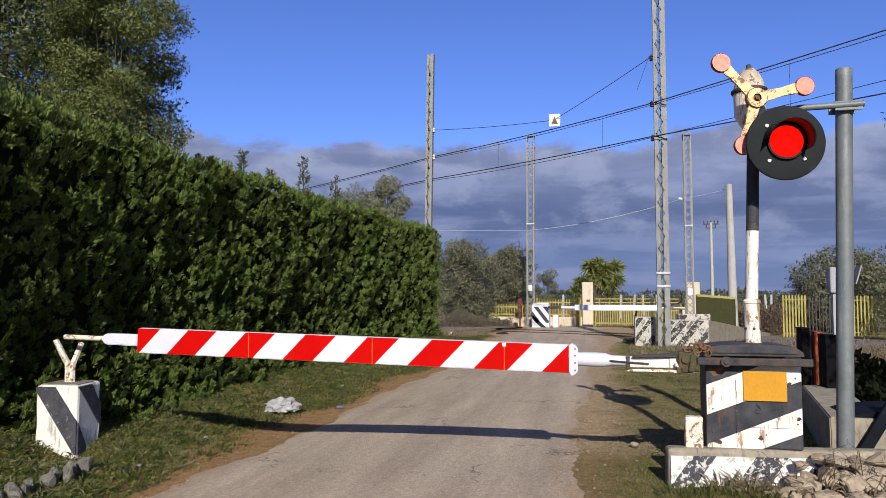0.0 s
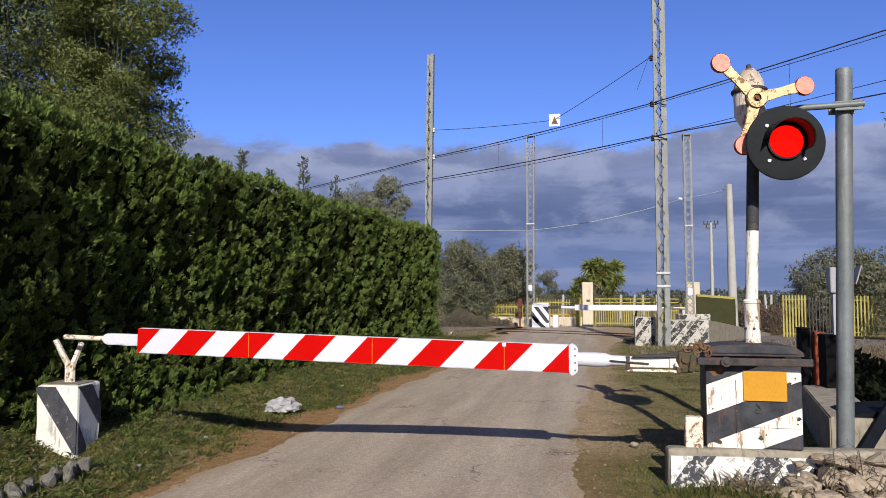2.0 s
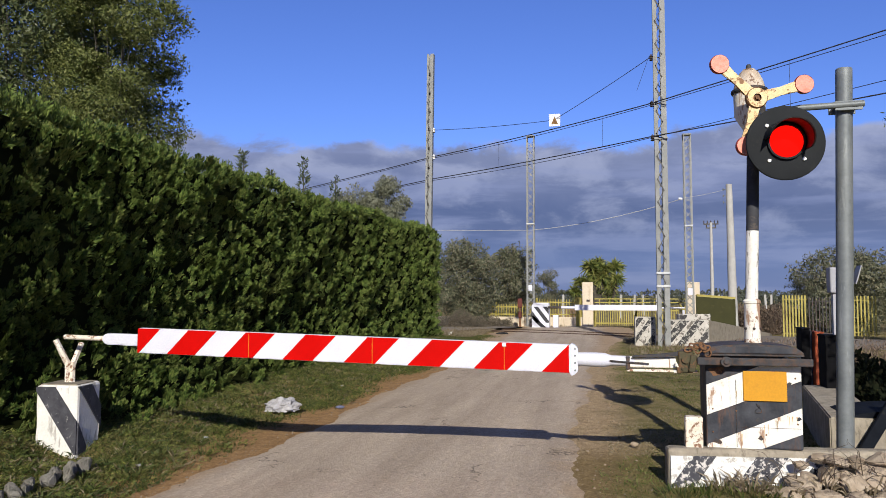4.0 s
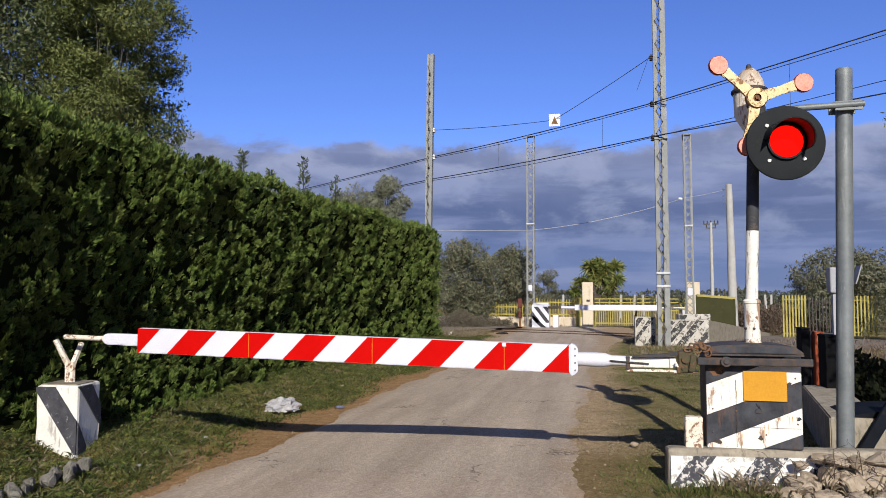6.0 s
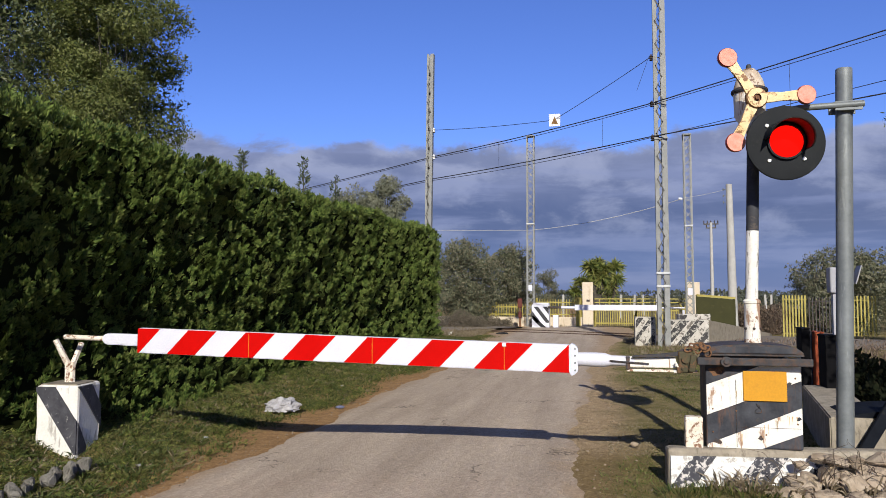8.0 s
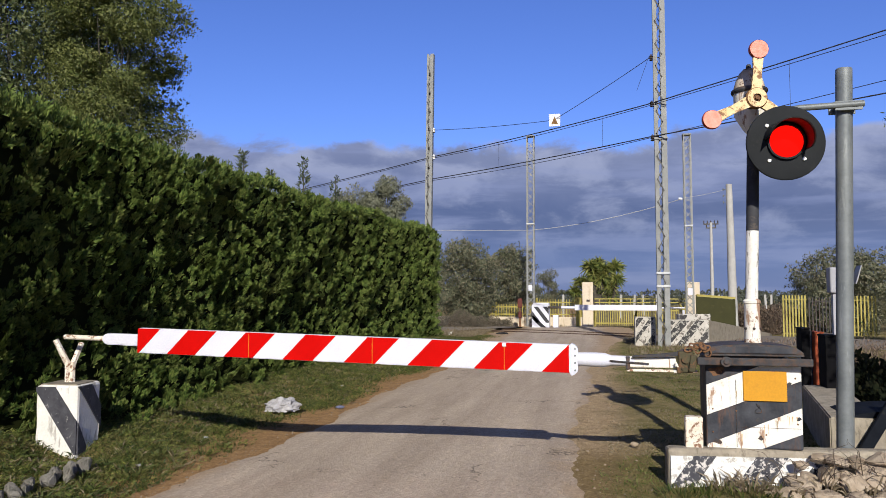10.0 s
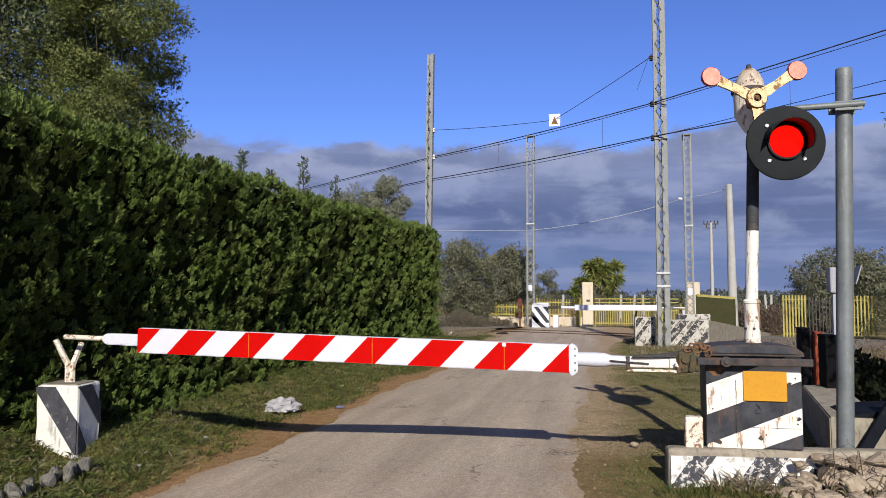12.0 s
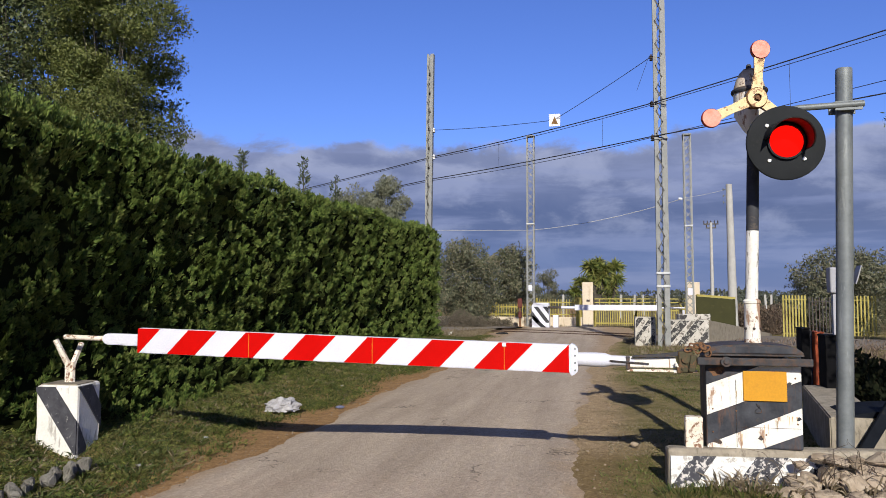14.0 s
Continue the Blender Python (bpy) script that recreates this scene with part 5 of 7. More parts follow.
    for x, z in ((-0.138, 0.135), (-0.127, -0.140), (0.128, -0.133)):
        bm = bmesh.new()
        rod(bm, (C[0] + x, C[1] - 0.02, C[2] + z), (C[0] + x, C[1] - 0.004, C[2] + z), 0.013, 0.015, 12)
        part("screw_cap", bm, M_PORCELAIN, target, "bright white screw cap")
    target.matrix_basis = head
    case.matrix_basis = head


build_light()


# ---- plinth, rest block and rubble ----
def wall_line(x):
    """Where the front of the plinth wall runs."""
    return 6.085 + math.tan(radians(7)) * (x - 0.458)


def build_plinth():
    pl = thing("plinth_wall", (0.458, wall_line(0.458), 0.0), "low concrete plinth wall with flaking black and white stripes", "low wall", rz=7)
    Hh, L, D = 0.305, 3.2, 0.16
    bm = bmesh.new()
    box(bm, (L / 2, D / 2, Hh / 2 - 0.1), (L, D, Hh + 0.2), 0.03)
    bmesh.ops.subdivide_edges(bm, edges=[e for e in bm.edges if e.calc_length() > 0.5], cuts=22)
    for v in bm.verts:
        v.co += Vector((0, 1, 1)) * 0.012 * noise.noise(v.co * 3.5)
    body = part("wall_body", bm, M_CONC, pl)
    tops = [(0.0, 0.18, "w"), (0.18, 0.36, "k"), (0.36, 0.66, "w"), (0.66, 0.90, "k"), (0.90, 1.12, "w"), (1.12, 1.24, "k")]
    for a, b, c in tops:
        poly = clip([(a - 0.18, 0.0), (b - 0.18, 0.0), (b, 0.25), (a, 0.25)], 0.015, 3.0, -0.02, 0.25)
        if not poly:
            continue
        bm = bmesh.new()
        plate(bm, poly, -0.017, 0.012)
        part("white_stripe" if c == "w" else "black_stripe", bm, M_PLINTH_WHITE if c == "w" else M_BLACKWASH, body, "flaking whitewash stripe" if c == "w" else "flaking black painted stripe")
    bm = bmesh.new()
    box(bm, (0.655, 0.40, 0.05), (0.78, 0.50, 0.49), 0.02)
    part("pedestal", bm, M_CONC_DARK, pl, "concrete pedestal under the barrier machine")
    st = thing("short_post", (0.665, 6.22, 0.29), "short white square post with worn corners", "post")
    bm = bmesh.new()
    box(bm, (0, 0, 0.12), (0.135, 0.10, 0.26), 0.012)
    part("shaft", bm, M_TIP, st)


build_plinth()


def build_rest():
    bl = thing("boom_rest", (-5.24, 6.42, 0.03), "concrete block with black and white stripes and a forked boom rest", "boom rest", rz=9)
    s, h = 0.42, 0.60
    half = s / 2
    bm = bmesh.new()
    box(bm, (0, 0, h / 2 - 0.1), (s, s, h + 0.2), 0.03)
    bmesh.ops.subdivide_edges(bm, edges=[e for e in bm.edges if e.calc_length() > 0.3], cuts=7)
    for v in bm.verts:
        v.co += v.co.normalized() * 0.010 * noise.noise(v.co * 6)
    body = part("block", bm, M_WHITEWASH, bl, "chipped whitewashed concrete block")
    bm = bmesh.new()
    box(bm, (0, 0, h + 0.001), (s - 0.05, s - 0.05, 0.014), 0.006)
    part("bare_top", bm, M_CONC_DARK, body, "bare grey concrete top")
    faces = (([(-0.242, h), (-0.03, h), (0.42, -0.06), (0.187, -0.06)], 0),
             ([(-0.21, 0.25), (-0.02, -0.06), (-0.21, -0.06)], 90),
             ([(-0.22, h), (0.02, h), (0.21, 0.35), (0.21, 0.14)], 90))
    for shape, turn in faces:
        poly = clip(shape, -half + 0.004, half - 0.004, -0.16, h - 0.015)
        bm = bmesh.new()
        plate(bm, poly, -half - 0.011, -half + 0.008)
        bmesh.ops.transform(bm, matrix=Matrix.Rotation(radians(turn), 4, "Z"), verts=bm.verts)
        part("black_stripe", bm, M_REST_BLACK, body, "chipped black painted stripe")
    bm = bmesh.new()
    for top in (Vector((-0.13, -0.05, 1.03)), Vector((0.06, 0.09, 0.99))):
        side = 1 if top.x > 0 else -1
        for a, b in (((0.022 * side, 0, 0.56), (0.028 * side, 0, 0.80)), ((0.028 * side, 0, 0.79), tuple(top))):
            rod(bm, a, b, 0.030, 0.027, 6)
    part("fork", bm, M_TIP, bl, "rusty cream-painted iron fork")


build_rest()


def stone(name, loc, size, material, label, seed, group):
    """An angular broken stone: the hull of scattered points, its edges knocked off."""
    rng = np.random.default_rng(seed)
    pts = unit(rng.normal(size=(16, 3))) * rng.uniform(0.82, 1.08, (16, 1))
    bm = bmesh.new()
    for p in pts:
        bm.verts.new(Vector((p[0] * size[0], p[1] * size[1], p[2] * size[2])))
    hull = bmesh.ops.convex_hull(bm, input=bm.verts)
    bmesh.ops.delete(bm, geom=[g for g in hull["geom_interior"] if isinstance(g, bmesh.types.BMVert)], context="VERTS")
    bmesh.ops.dissolve_limit(bm, angle_limit=radians(14), verts=bm.verts, edges=bm.edges)
    bmesh.ops.bevel(bm, geom=list(bm.edges), offset=min(size) * 0.16, segments=3, affect="EDGES")
    for v in bm.verts:
        v.co += v.co.normalized() * min(size) * 0.12 * noise.noise(v.co * 22)
    ob = part(name, bm, material, smooth=True)
    ob.matrix_world = pose(*loc, rng.uniform(-14, 14), rng.uniform(-14, 14), rng.uniform(0, 360))
    return tagged(ob, label, "stone", group)


def build_rubble():
    rng = np.random.default_rng(41)
    k = 0
    for i in range(26):                     # small pieces filling the heap
        x, y = rng.uniform(1.1, 2.1), rng.uniform(5.62, 6.05)
        s = rng.uniform(0.035, 0.075)
        stone("rubble_stone", (x, y + wall_line(x) - 6.12, s * 0.4 + 0.22 * max(0, (y - 5.7) / 0.35) * min(1, max(0, (x - 1.1) / 0.4))), (s * 1.2, s, s * 0.7), M_STONE, "small pale limestone piece in a heap against the wall", 150 + i, "rubble heap")
    for x, y, z, s in ((1.42, 5.92, 0.10, 0.15), (1.60, 5.95, 0.16, 0.15), (1.74, 5.86, 0.11, 0.14), (1.90, 5.94, 0.14, 0.16), (1.30, 5.78, 0.05, 0.12), (1.52, 5.72, 0.05, 0.13), (1.72, 5.66, 0.05, 0.12), (2.05, 5.84, 0.10, 0.15), (1.15, 5.88, 0.05, 0.10), (0.98, 5.92, 0.04, 0.08), (1.82, 6.02, 0.25, 0.11), (1.58, 6.02, 0.27, 0.08), (1.98, 6.0, 0.27, 0.12), (1.42, 6.0, 0.22, 0.08), (1.9, 5.68, 0.05, 0.12), (1.66, 5.9, 0.27, 0.10), (2.2, 5.92, 0.2, 0.16)):
        stone("rubble_stone", (x, y + wall_line(x) - 6.12, z), (s * rng.uniform(0.9, 1.3), s * rng.uniform(0.6, 0.9), s * rng.uniform(0.5, 0.75)), M_STONE, "pale broken limestone in a heap against the wall", 50 + k, "rubble heap")
        k += 1
    # row of edging stones in the grass along the road
    for i in range(12):
        y = 4.30 + 0.118 * i + rng.uniform(-0.02, 0.02)
        tall = rng.uniform(0.7, 1.25)
        stone("edging_stone", (-4.38 + rng.uniform(-0.04, 0.04) - 0.025 * max(0, i - 9), y, 0.030 + 0.03 * (tall - 1)), (0.096 * rng.uniform(0.75, 1.15), 0.062 * rng.uniform(0.7, 1.15), 0.088 * tall), M_STONE_GREY, "grey edging stone half sunk in the grass", 80 + i, "edging stones")
    stone("rubble_stone", (0.25, 7.55, 0.04), (0.05, 0.04, 0.035), M_STONE, "small pale stone on the verge", 95, "loose stones")
    stone("rubble_stone", (-5.55, 26.3, 0.1), (0.14, 0.1, 0.1), M_WHITEWASH, "white stone at the hedge foot", 96, "loose stones")


build_rubble()


def build_pebbles():
    """Loose gravel and clods along both road edges."""
    rng = np.random.default_rng(44)
    co, faces = [], []
    tetra = unit(np.array([[1, 1, 1], [1, -1, -1], [-1, 1, -1], [-1, -1, 1], [0, 0, 1.2], [0.9, 0, -0.6]], float))
    for i in range(1500):
        y = 4.8 + 20 * rng.uniform() ** 1.8
        x = (ROAD_L - abs(rng.normal()) * 0.28 + 0.12) if i % 2 else (ROAD_R + abs(rng.normal()) * 0.35 - 0.12)
        s = 0.004 + 0.012 * rng.uniform() ** 4
        p = tetra * s * rng.uniform(0.6, 1.3, (6, 1)) * np.array([1.2, 1.0, 0.7])
        a = rng.uniform(0, 6.28)
        px = p[:, 0] * math.cos(a) - p[:, 1] * math.sin(a)
        py = p[:, 0] * math.sin(a) + p[:, 1] * math.cos(a)
        z = max(float(ground_height(np.array(x), np.array(y))), -0.2 if x < ROAD_L or x > ROAD_R else 0.018 + float(camber(x, y))) + s * 0.3
        b = len(co)
        co += [(x + px[k], y + py[k], z + p[k, 2]) for k in range(6)]
        faces += [(b + f[0], b + f[1], b + f[2]) for f in ((0, 1, 4), (1, 3, 4), (3, 2, 4), (2, 0, 4), (0, 5, 1), (1, 5, 3), (3, 5, 2), (2, 5, 0))]
    me = bpy.data.meshes.new("gravel")
    me.from_pydata(co, [], faces)
    tagged(finish("gravel", me, M_GRAVEL), "loose pale gravel along the road edges", "gravel", kind="stuff")


build_pebbles()


def tuft(name, loc, n, h, material, label, seed, spread=0.10, category="grass tuft", lean=0.7, curl=0.25):
    rng = np.random.default_rng(seed)
    a = rng.uniform(0, 6.28, n)
    r = spread * rng.uniform(0, 1, n) ** 0.7
    base = np.stack([r * np.cos(a), r * np.sin(a), np.zeros(n)], 1)
    way = np.stack([np.cos(a) * lean * rng.uniform(0.2, 1, n), np.sin(a) * lean * rng.uniform(0.2, 1, n), np.ones(n)], 1)
    ln = h * rng.uniform(0.5, 1.2, n)
    ob = leaves_object(name, leaf_faces(base, way, ln, ln * 0.018 + 0.0025, rng, curl), material)
    ob.matrix_world = pose(*loc)
    return tagged(ob, label, category)


tuft("grass_tuft", (0.72, 5.98, 0.0), 150, 0.13, M_GRASS, "green grass tuft at the foot of the striped wall", 61, 0.22)
tuft("grass_tuft", (1.05, 5.85, 0.0), 150, 0.16, M_GRASS, "grass tuft growing among rubble stones", 62, 0.2)
tuft("grass_tuft", (0.52, 5.85, 0.0), 150, 0.10, M_GRASS, "low grass tuft beside the wall corner", 63, 0.2)


for i, (x, y, h, n) in enumerate(((1.25, 5.80, 0.26, 60), (1.55, 5.86, 0.30, 55), (1.82, 5.82, 0.28, 60), (1.05, 5.95, 0.30, 50), (2.0, 5.75, 0.24, 50), (0.85, 6.0, 0.26, 45))):
    tuft("dry_weed", (x, y + wall_line(x) - 6.12, 0.0), n, h, M_DRY, "thin dry weed growing through the rubble", 160 + i, 0.12, "weed", 0.9, 0.35)


def build_briars():
    rng = np.random.default_rng(71)
    for i in range(10):
        x = 1.30 + i * 0.08
        stem = []
        d = rng.uniform(-0.5, 0.6)
        rise = rng.uniform(0.20, 0.36)
        back = rng.uniform(0.0, 0.30)
        for t in np.linspace(0, 1, 12):
            stem.append((x + d * t, 5.93 + wall_line(x + d * t) - 6.12 - back * t + 0.03 * math.sin(5 * t + i), 0.02 + rise * math.sin(min(1.0, t * 1.1) * math.pi * 0.72) + 0.015 * math.sin(9 * t + 2 * i)))
        bm = bmesh.new()
        tube(bm, stem, [0.0042 - 0.0026 * t for t in np.linspace(0, 1, 12)], 5)
        for k in (4, 7):
            b = Vector(stem[k])
            tube(bm, [b, b + Vector((rng.uniform(-0.10, 0.10), -0.03, rng.uniform(0.02, 0.09))), b + Vector((rng.uniform(-0.18, 0.18), -0.05, rng.uniform(0.02, 0.10)))], [0.0022, 0.0017, 0.001], 4)
        ob = part("briar_stem", bm, M_TWIG)
        tagged(ob, "thin dark briar stem arching over the rubble", "stem", "briar stems")


build_briars()


DEBRIS = (-3.88, 27.94)
M_RUBBER = worn("black_rubber_scrap", (0.012, 0.012, 0.013), (0.03, 0.029, 0.028), (0.06, 0.05, 0.04), 0.8, 0, 9.0, 0.4)


def build_litter():
    rng = np.random.default_rng(77)
    bm = bmesh.new()
    bmesh.ops.create_icosphere(bm, subdivisions=4, radius=1.0)
    for v in bm.verts:
        d = v.co.normalized()
        r = 1 + 0.35 * noise.noise(d * 2.1) + 0.35 * abs(noise.noise(d * 5.0 + Vector((3, 1, 2)))) + 0.14 * noise.noise(d * 13)
        v.co = Vector((d.x * r * 0.19, d.y * r * 0.13, max(-0.05, d.z * r * 0.115)))
    ob = part("plastic_bag", bm, M_BAG, smooth=True)
    ob.matrix_world = pose(-4.23, 9.2, 0.015, 0, 0, 12)
    tagged(ob, "crumpled white plastic bag lying on the verge", "bag")
    bm = bmesh.new()
    bmesh.ops.create_icosphere(bm, subdivisions=3, radius=1.0)
    for v in bm.verts:
        d = v.co.normalized()
        v.co = Vector((d.x * 0.06, d.y * 0.045, d.z * 0.02)) * (1 + 0.4 * noise.noise(d * 4))
    ob = part("blue_wrapper", bm, M_BLUE)
    ob.matrix_world = pose(-3.66, 9.85, -0.06)
    tagged(ob, "crumpled blue plastic wrapper at the road edge", "litter")
    bm = bmesh.new()
    bmesh.ops.create_icosphere(bm, subdivisions=3, radius=1.0)
    for v in bm.verts:
        d = v.co.normalized()
        v.co = Vector((d.x * 0.22, d.y * 0.12, max(-0.02, d.z * 0.05))) * (1 + 0.5 * noise.noise(d * 3))
    ob = part("road_debris", bm, M_RUBBER)
    ob.matrix_world = pose(DEBRIS[0], DEBRIS[1], 0.05, 0, 0, 8)
    tagged(ob, "dark crumpled rubber scrap lying on the road", "debris")
    for x, y in ((-4.27, 7.35), (-4.15, 6.0), (-4.35, 11.8)):
        bm = bmesh.new()
        bmesh.ops.create_icosphere(bm, subdivisions=2, radius=0.03)
        for v in bm.verts:
            v.co = Vector((v.co.x, v.co.y * 0.7, v.co.z * 0.35)) * (1 + 0.4 * noise.noise(v.co * 40))
        ob = part("paper_scrap", bm, M_BAG)
        ob.matrix_world = pose(x, y, float(ground_height(np.array(x), np.array(y))) + 0.03)
        tagged(ob, "small white paper scrap in the grass", "litter", "paper scraps")


build_litter()


# ---- concrete box and equipment behind the machine ----
def build_trackside():
    cb = thing("concrete_box", (1.865, 6.98, 0.0), "low weathered concrete culvert box beside the road", "concrete box", rz=-8.5)
    bm = bmesh.new()
    L = 2.45
    pts = [(0.0, -0.2), (0.42, -0.2), (0.42, 0.455), (0.0, 0.455)]
    plate(bm, pts, 0.0, L)
    bmesh.ops.bevel(bm, geom=list(bm.edges), offset=0.012, segments=2, affect="EDGES")
    part("shell", bm, M_CONC, cb)
    bm = bmesh.new()
    plate(bm, [(0.424, -0.2), (1.15, -0.2), (1.15, 0.452), (0.424, 0.452)], 0.002, 0.15)
    bmesh.ops.bevel(bm, geom=list(bm.edges), offset=0.012, segments=2, affect="EDGES")
    part("front_slab", bm, M_CONC, cb, "upright concrete slab")

    def cabinet(loc, size, material, label, side):
        c = thing("equipment_case", loc, label, "equipment case", "trackside cases")
        w, d, h = size
        bm = bmesh.new()
        box(bm, (0, 0, h / 2), (w, d, h), 0.01)
        part("shell", bm, material, c)
        bm = bmesh.new()
        box(bm, (w / 2 + 0.012, 0, h / 2 - 0.01), (0.03, d * 0.9, h * 0.97), 0.005)
        part("side_flange", bm, side, c)
        bm = bmesh.new()
        box(bm, (0, 0, h + 0.01), (w * 1.06, d * 1.06, 0.02), 0.004)
        part("cover", bm, material, c)
        return c

    cabinet((2.485, 9.25, 0.45), (0.145, 0.3, 0.58), M_BOX_BLACK, "tall black equipment case on the concrete box", M_CABINET)
    cabinet((2.685, 11.2, 0.0), (0.11, 0.3, 1.03), M_BOX_BLACK, "black equipment case beside the track", M_CABINET)
    cabinet((2.83, 11.1, 0.0), (0.11, 0.3, 0.985), M_BOX_RED, "orange-red primed equipment case beside the track", M_BOX_RED)
    # dark plastic duct leaning on the box, and a longer length lying on it
    dk = thing("plastic_duct", (2.19, 6.89, 0.0), "dark plastic cable duct leaning on the concrete box", "duct")
    bm = bmesh.new()
    box(bm, (0.0, 0.0, 0.35), (0.10, 0.06, 0.80), 0.02, (0, 30, 0))
    part("length", bm, M_DUCT, dk)
    dl = thing("plastic_duct", (2.45, 7.28, 0.457), "dark curved plastic sheet lying on the concrete box", "duct")
    bm = bmesh.new()
    sheet = [(-0.42 + 1.1 * u, 0.07 * math.sin(math.pi * min(1.0, u * 0.9)) ** 0.6 + 0.004) for u in np.linspace(0, 1, 14)]
    plate(bm, sheet + [(0.68, 0.0), (-0.42, 0.0)], -0.30, 0.30)
    part("sheet", bm, M_DUCT, dl)
    # grey box on a post
    gb = thing("post_box", (4.74, 17.0, 0.0), "pale grey box with a lid on a square post", "junction box")
    bm = bmesh.new()
    box(bm, (0.0, 0, 0.80), (0.16, 0.16, 1.62), 0.01)
    part("post", bm, M_BOX_GREY, gb)
    bm = bmesh.new()
    box(bm, (0.08, 0, 1.82), (0.44, 0.30, 0.54), 0.03)
    part("case", bm, M_BOX_GREY, gb)
    bm = bmesh.new()
    box(bm, (0.40, -0.05, 1.93), (0.025, 0.3, 0.40), 0.008, (0, 16, 0))
    part("open_door", bm, M_BOX_GREY, gb, "open grey door leaf")


build_trackside()


# ---- bramble bank beside the track, added where deep shade lies ----
def shrub(name, loc, size, n, leaf, material, label, seed, cat="shrub", way_z=0.5, slim=0.22):
    rng = np.random.default_rng(seed)
    t = thing(name, loc, label, cat)
    d = unit(rng.normal(size=(n, 3)))
    d[:, 2] = np.abs(d[:, 2])
    r = rng.uniform(0.2, 1.0, n)[:, None] ** 0.6
    lump = 1 + 0.3 * np.sin(d[:, :1] * 6 + seed) * np.sin(d[:, 2:] * 5 + seed)
    c = d * r * lump * np.array(size)
    v = spray_tufts(c, d + np.array([0, 0, way_z]), leaf * rng.uniform(0.7, 1.4, n), 7, rng, 0.9, slim)
    leaves_object("foliage", v, material, t)
    bm = bmesh.new()
    for k in range(7):
        a = k * 0.9 + seed
        tube(bm, [(0, 0, -0.05), (0.35 * size[0] * math.cos(a), 0.35 * size[1] * math.sin(a), size[2] * 0.45), (0.7 * size[0] * math.cos(a), 0.7 * size[1] * math.sin(a), size[2] * 0.75)], [0.02, 0.014, 0.006], 5)
    part("stems", bm, M_BARK, t, smooth=True)
    return t


shrub("bramble", (3.9, 11.5, 0.0), (1.0, 1.6, 0.52), 2000, 0.14, M_BRAMBLE, "added dense bramble thicket, near black for the shade beside the track", 101)
shrub("bramble", (3.6, 9.4, 0.0), (0.9, 0.9, 0.42), 1500, 0.13, M_BRAMBLE, "added low bramble, near black for the shade behind the concrete box", 102)
shrub("bramble", (3.15, 8.35, 0.0), (0.62, 0.95, 0.42), 1300, 0.12, M_BRAMBLE, "added bramble, near black for the shade against the concrete slab", 107)
shrub("dry_bush", (-6.2, 32.6, 0.0), (1.3, 0.8, 0.70), 1900, 0.085, M_DRY_FINE, "dry greyish brushwood in front of the olive trees", 103)
shrub("dry_bush", (-4.9, 34.0, 0.0), (0.8, 0.6, 0.45), 1100, 0.085, M_DRY_FINE, "dry twiggy bush at the wall foot", 104)
shrub("dry_bush", (5.75, 30.6, 0.0), (1.05, 0.8, 1.1), 2600, 0.10, M_THICKET, "brown dry thicket behind the concrete pole", 105)
shrub("dry_bush", (7.2, 31.6, 0.0), (1.3, 0.8, 0.95), 2400, 0.10, M_THICKET, "brown tangled thicket behind the dark-coloured palings", 108)
shrub("dry_bush", (1.0, 24.0, 0.0), (0.50, 0.75, 0.16), 700, 0.055, M_DRY_FINE, "dry bush in front of the parapet", 106)


# ---- crossing: rails, parapets, far barrier ----
TRACK_A = math.atan2(-0.56, 1.0)
TD = Vector((math.cos(TRACK_A), math.sin(TRACK_A), 0))
TN = Vector((-TD.y, TD.x, 0))
T0 = Vector((-1.0, 29.0, 0))


def build_track():
    bed = []
    for lo, hi in ((-300, -4.2), (3.4, 300)):
        bm = bmesh.new()
        n = 60
        prof = [(-3.0, -0.05), (-1.9, 0.10), (1.9, 0.10), (3.0, -0.05)]
        rows = []
        for i in range(n + 1):
            s = lo + (hi - lo) * i / n
            rows.append([bm.verts.new(T0 + TD * s + TN * o + Vector((0, 0, z + (0.02 * noise.noise(Vector((s, o, 0))) if z > 0 else 0)))) for o, z in prof])
        for a, b in zip(rows, rows[1:]):
            for j in range(3):
                bm.faces.new((a[j], a[j + 1], b[j + 1], b[j]))
        ob = part("track_bed", bm, M_BALLAST)
        tagged(ob, "brown stone ballast under the railway track", "ballast", kind="structure")
    for o in (-0.7175, 0.7175):
        bm = bmesh.new()
        prof = [(-0.07, 0.05), (0.07, 0.05), (0.02, 0.075), (0.02, 0.15), (0.036, 0.165), (0.036, 0.19), (-0.036, 0.19), (-0.036, 0.165), (-0.02, 0.15), (-0.02, 0.075)]
        ends = [[bm.verts.new(T0 + TD * s + TN * (o + u) + Vector((0, 0, z - 0.12))) for u, z in prof] for s in (-300, 300)]
        for k in range(len(prof)):
            bm.faces.new((ends[0][k], ends[0][(k + 1) % len(prof)], ends[1][(k + 1) % len(prof)], ends[1][k]))
        ob = part("rail", bm, M_RAIL)
        tagged(ob, "rusty steel railway rail across the road", "rail", "rails")


build_track()


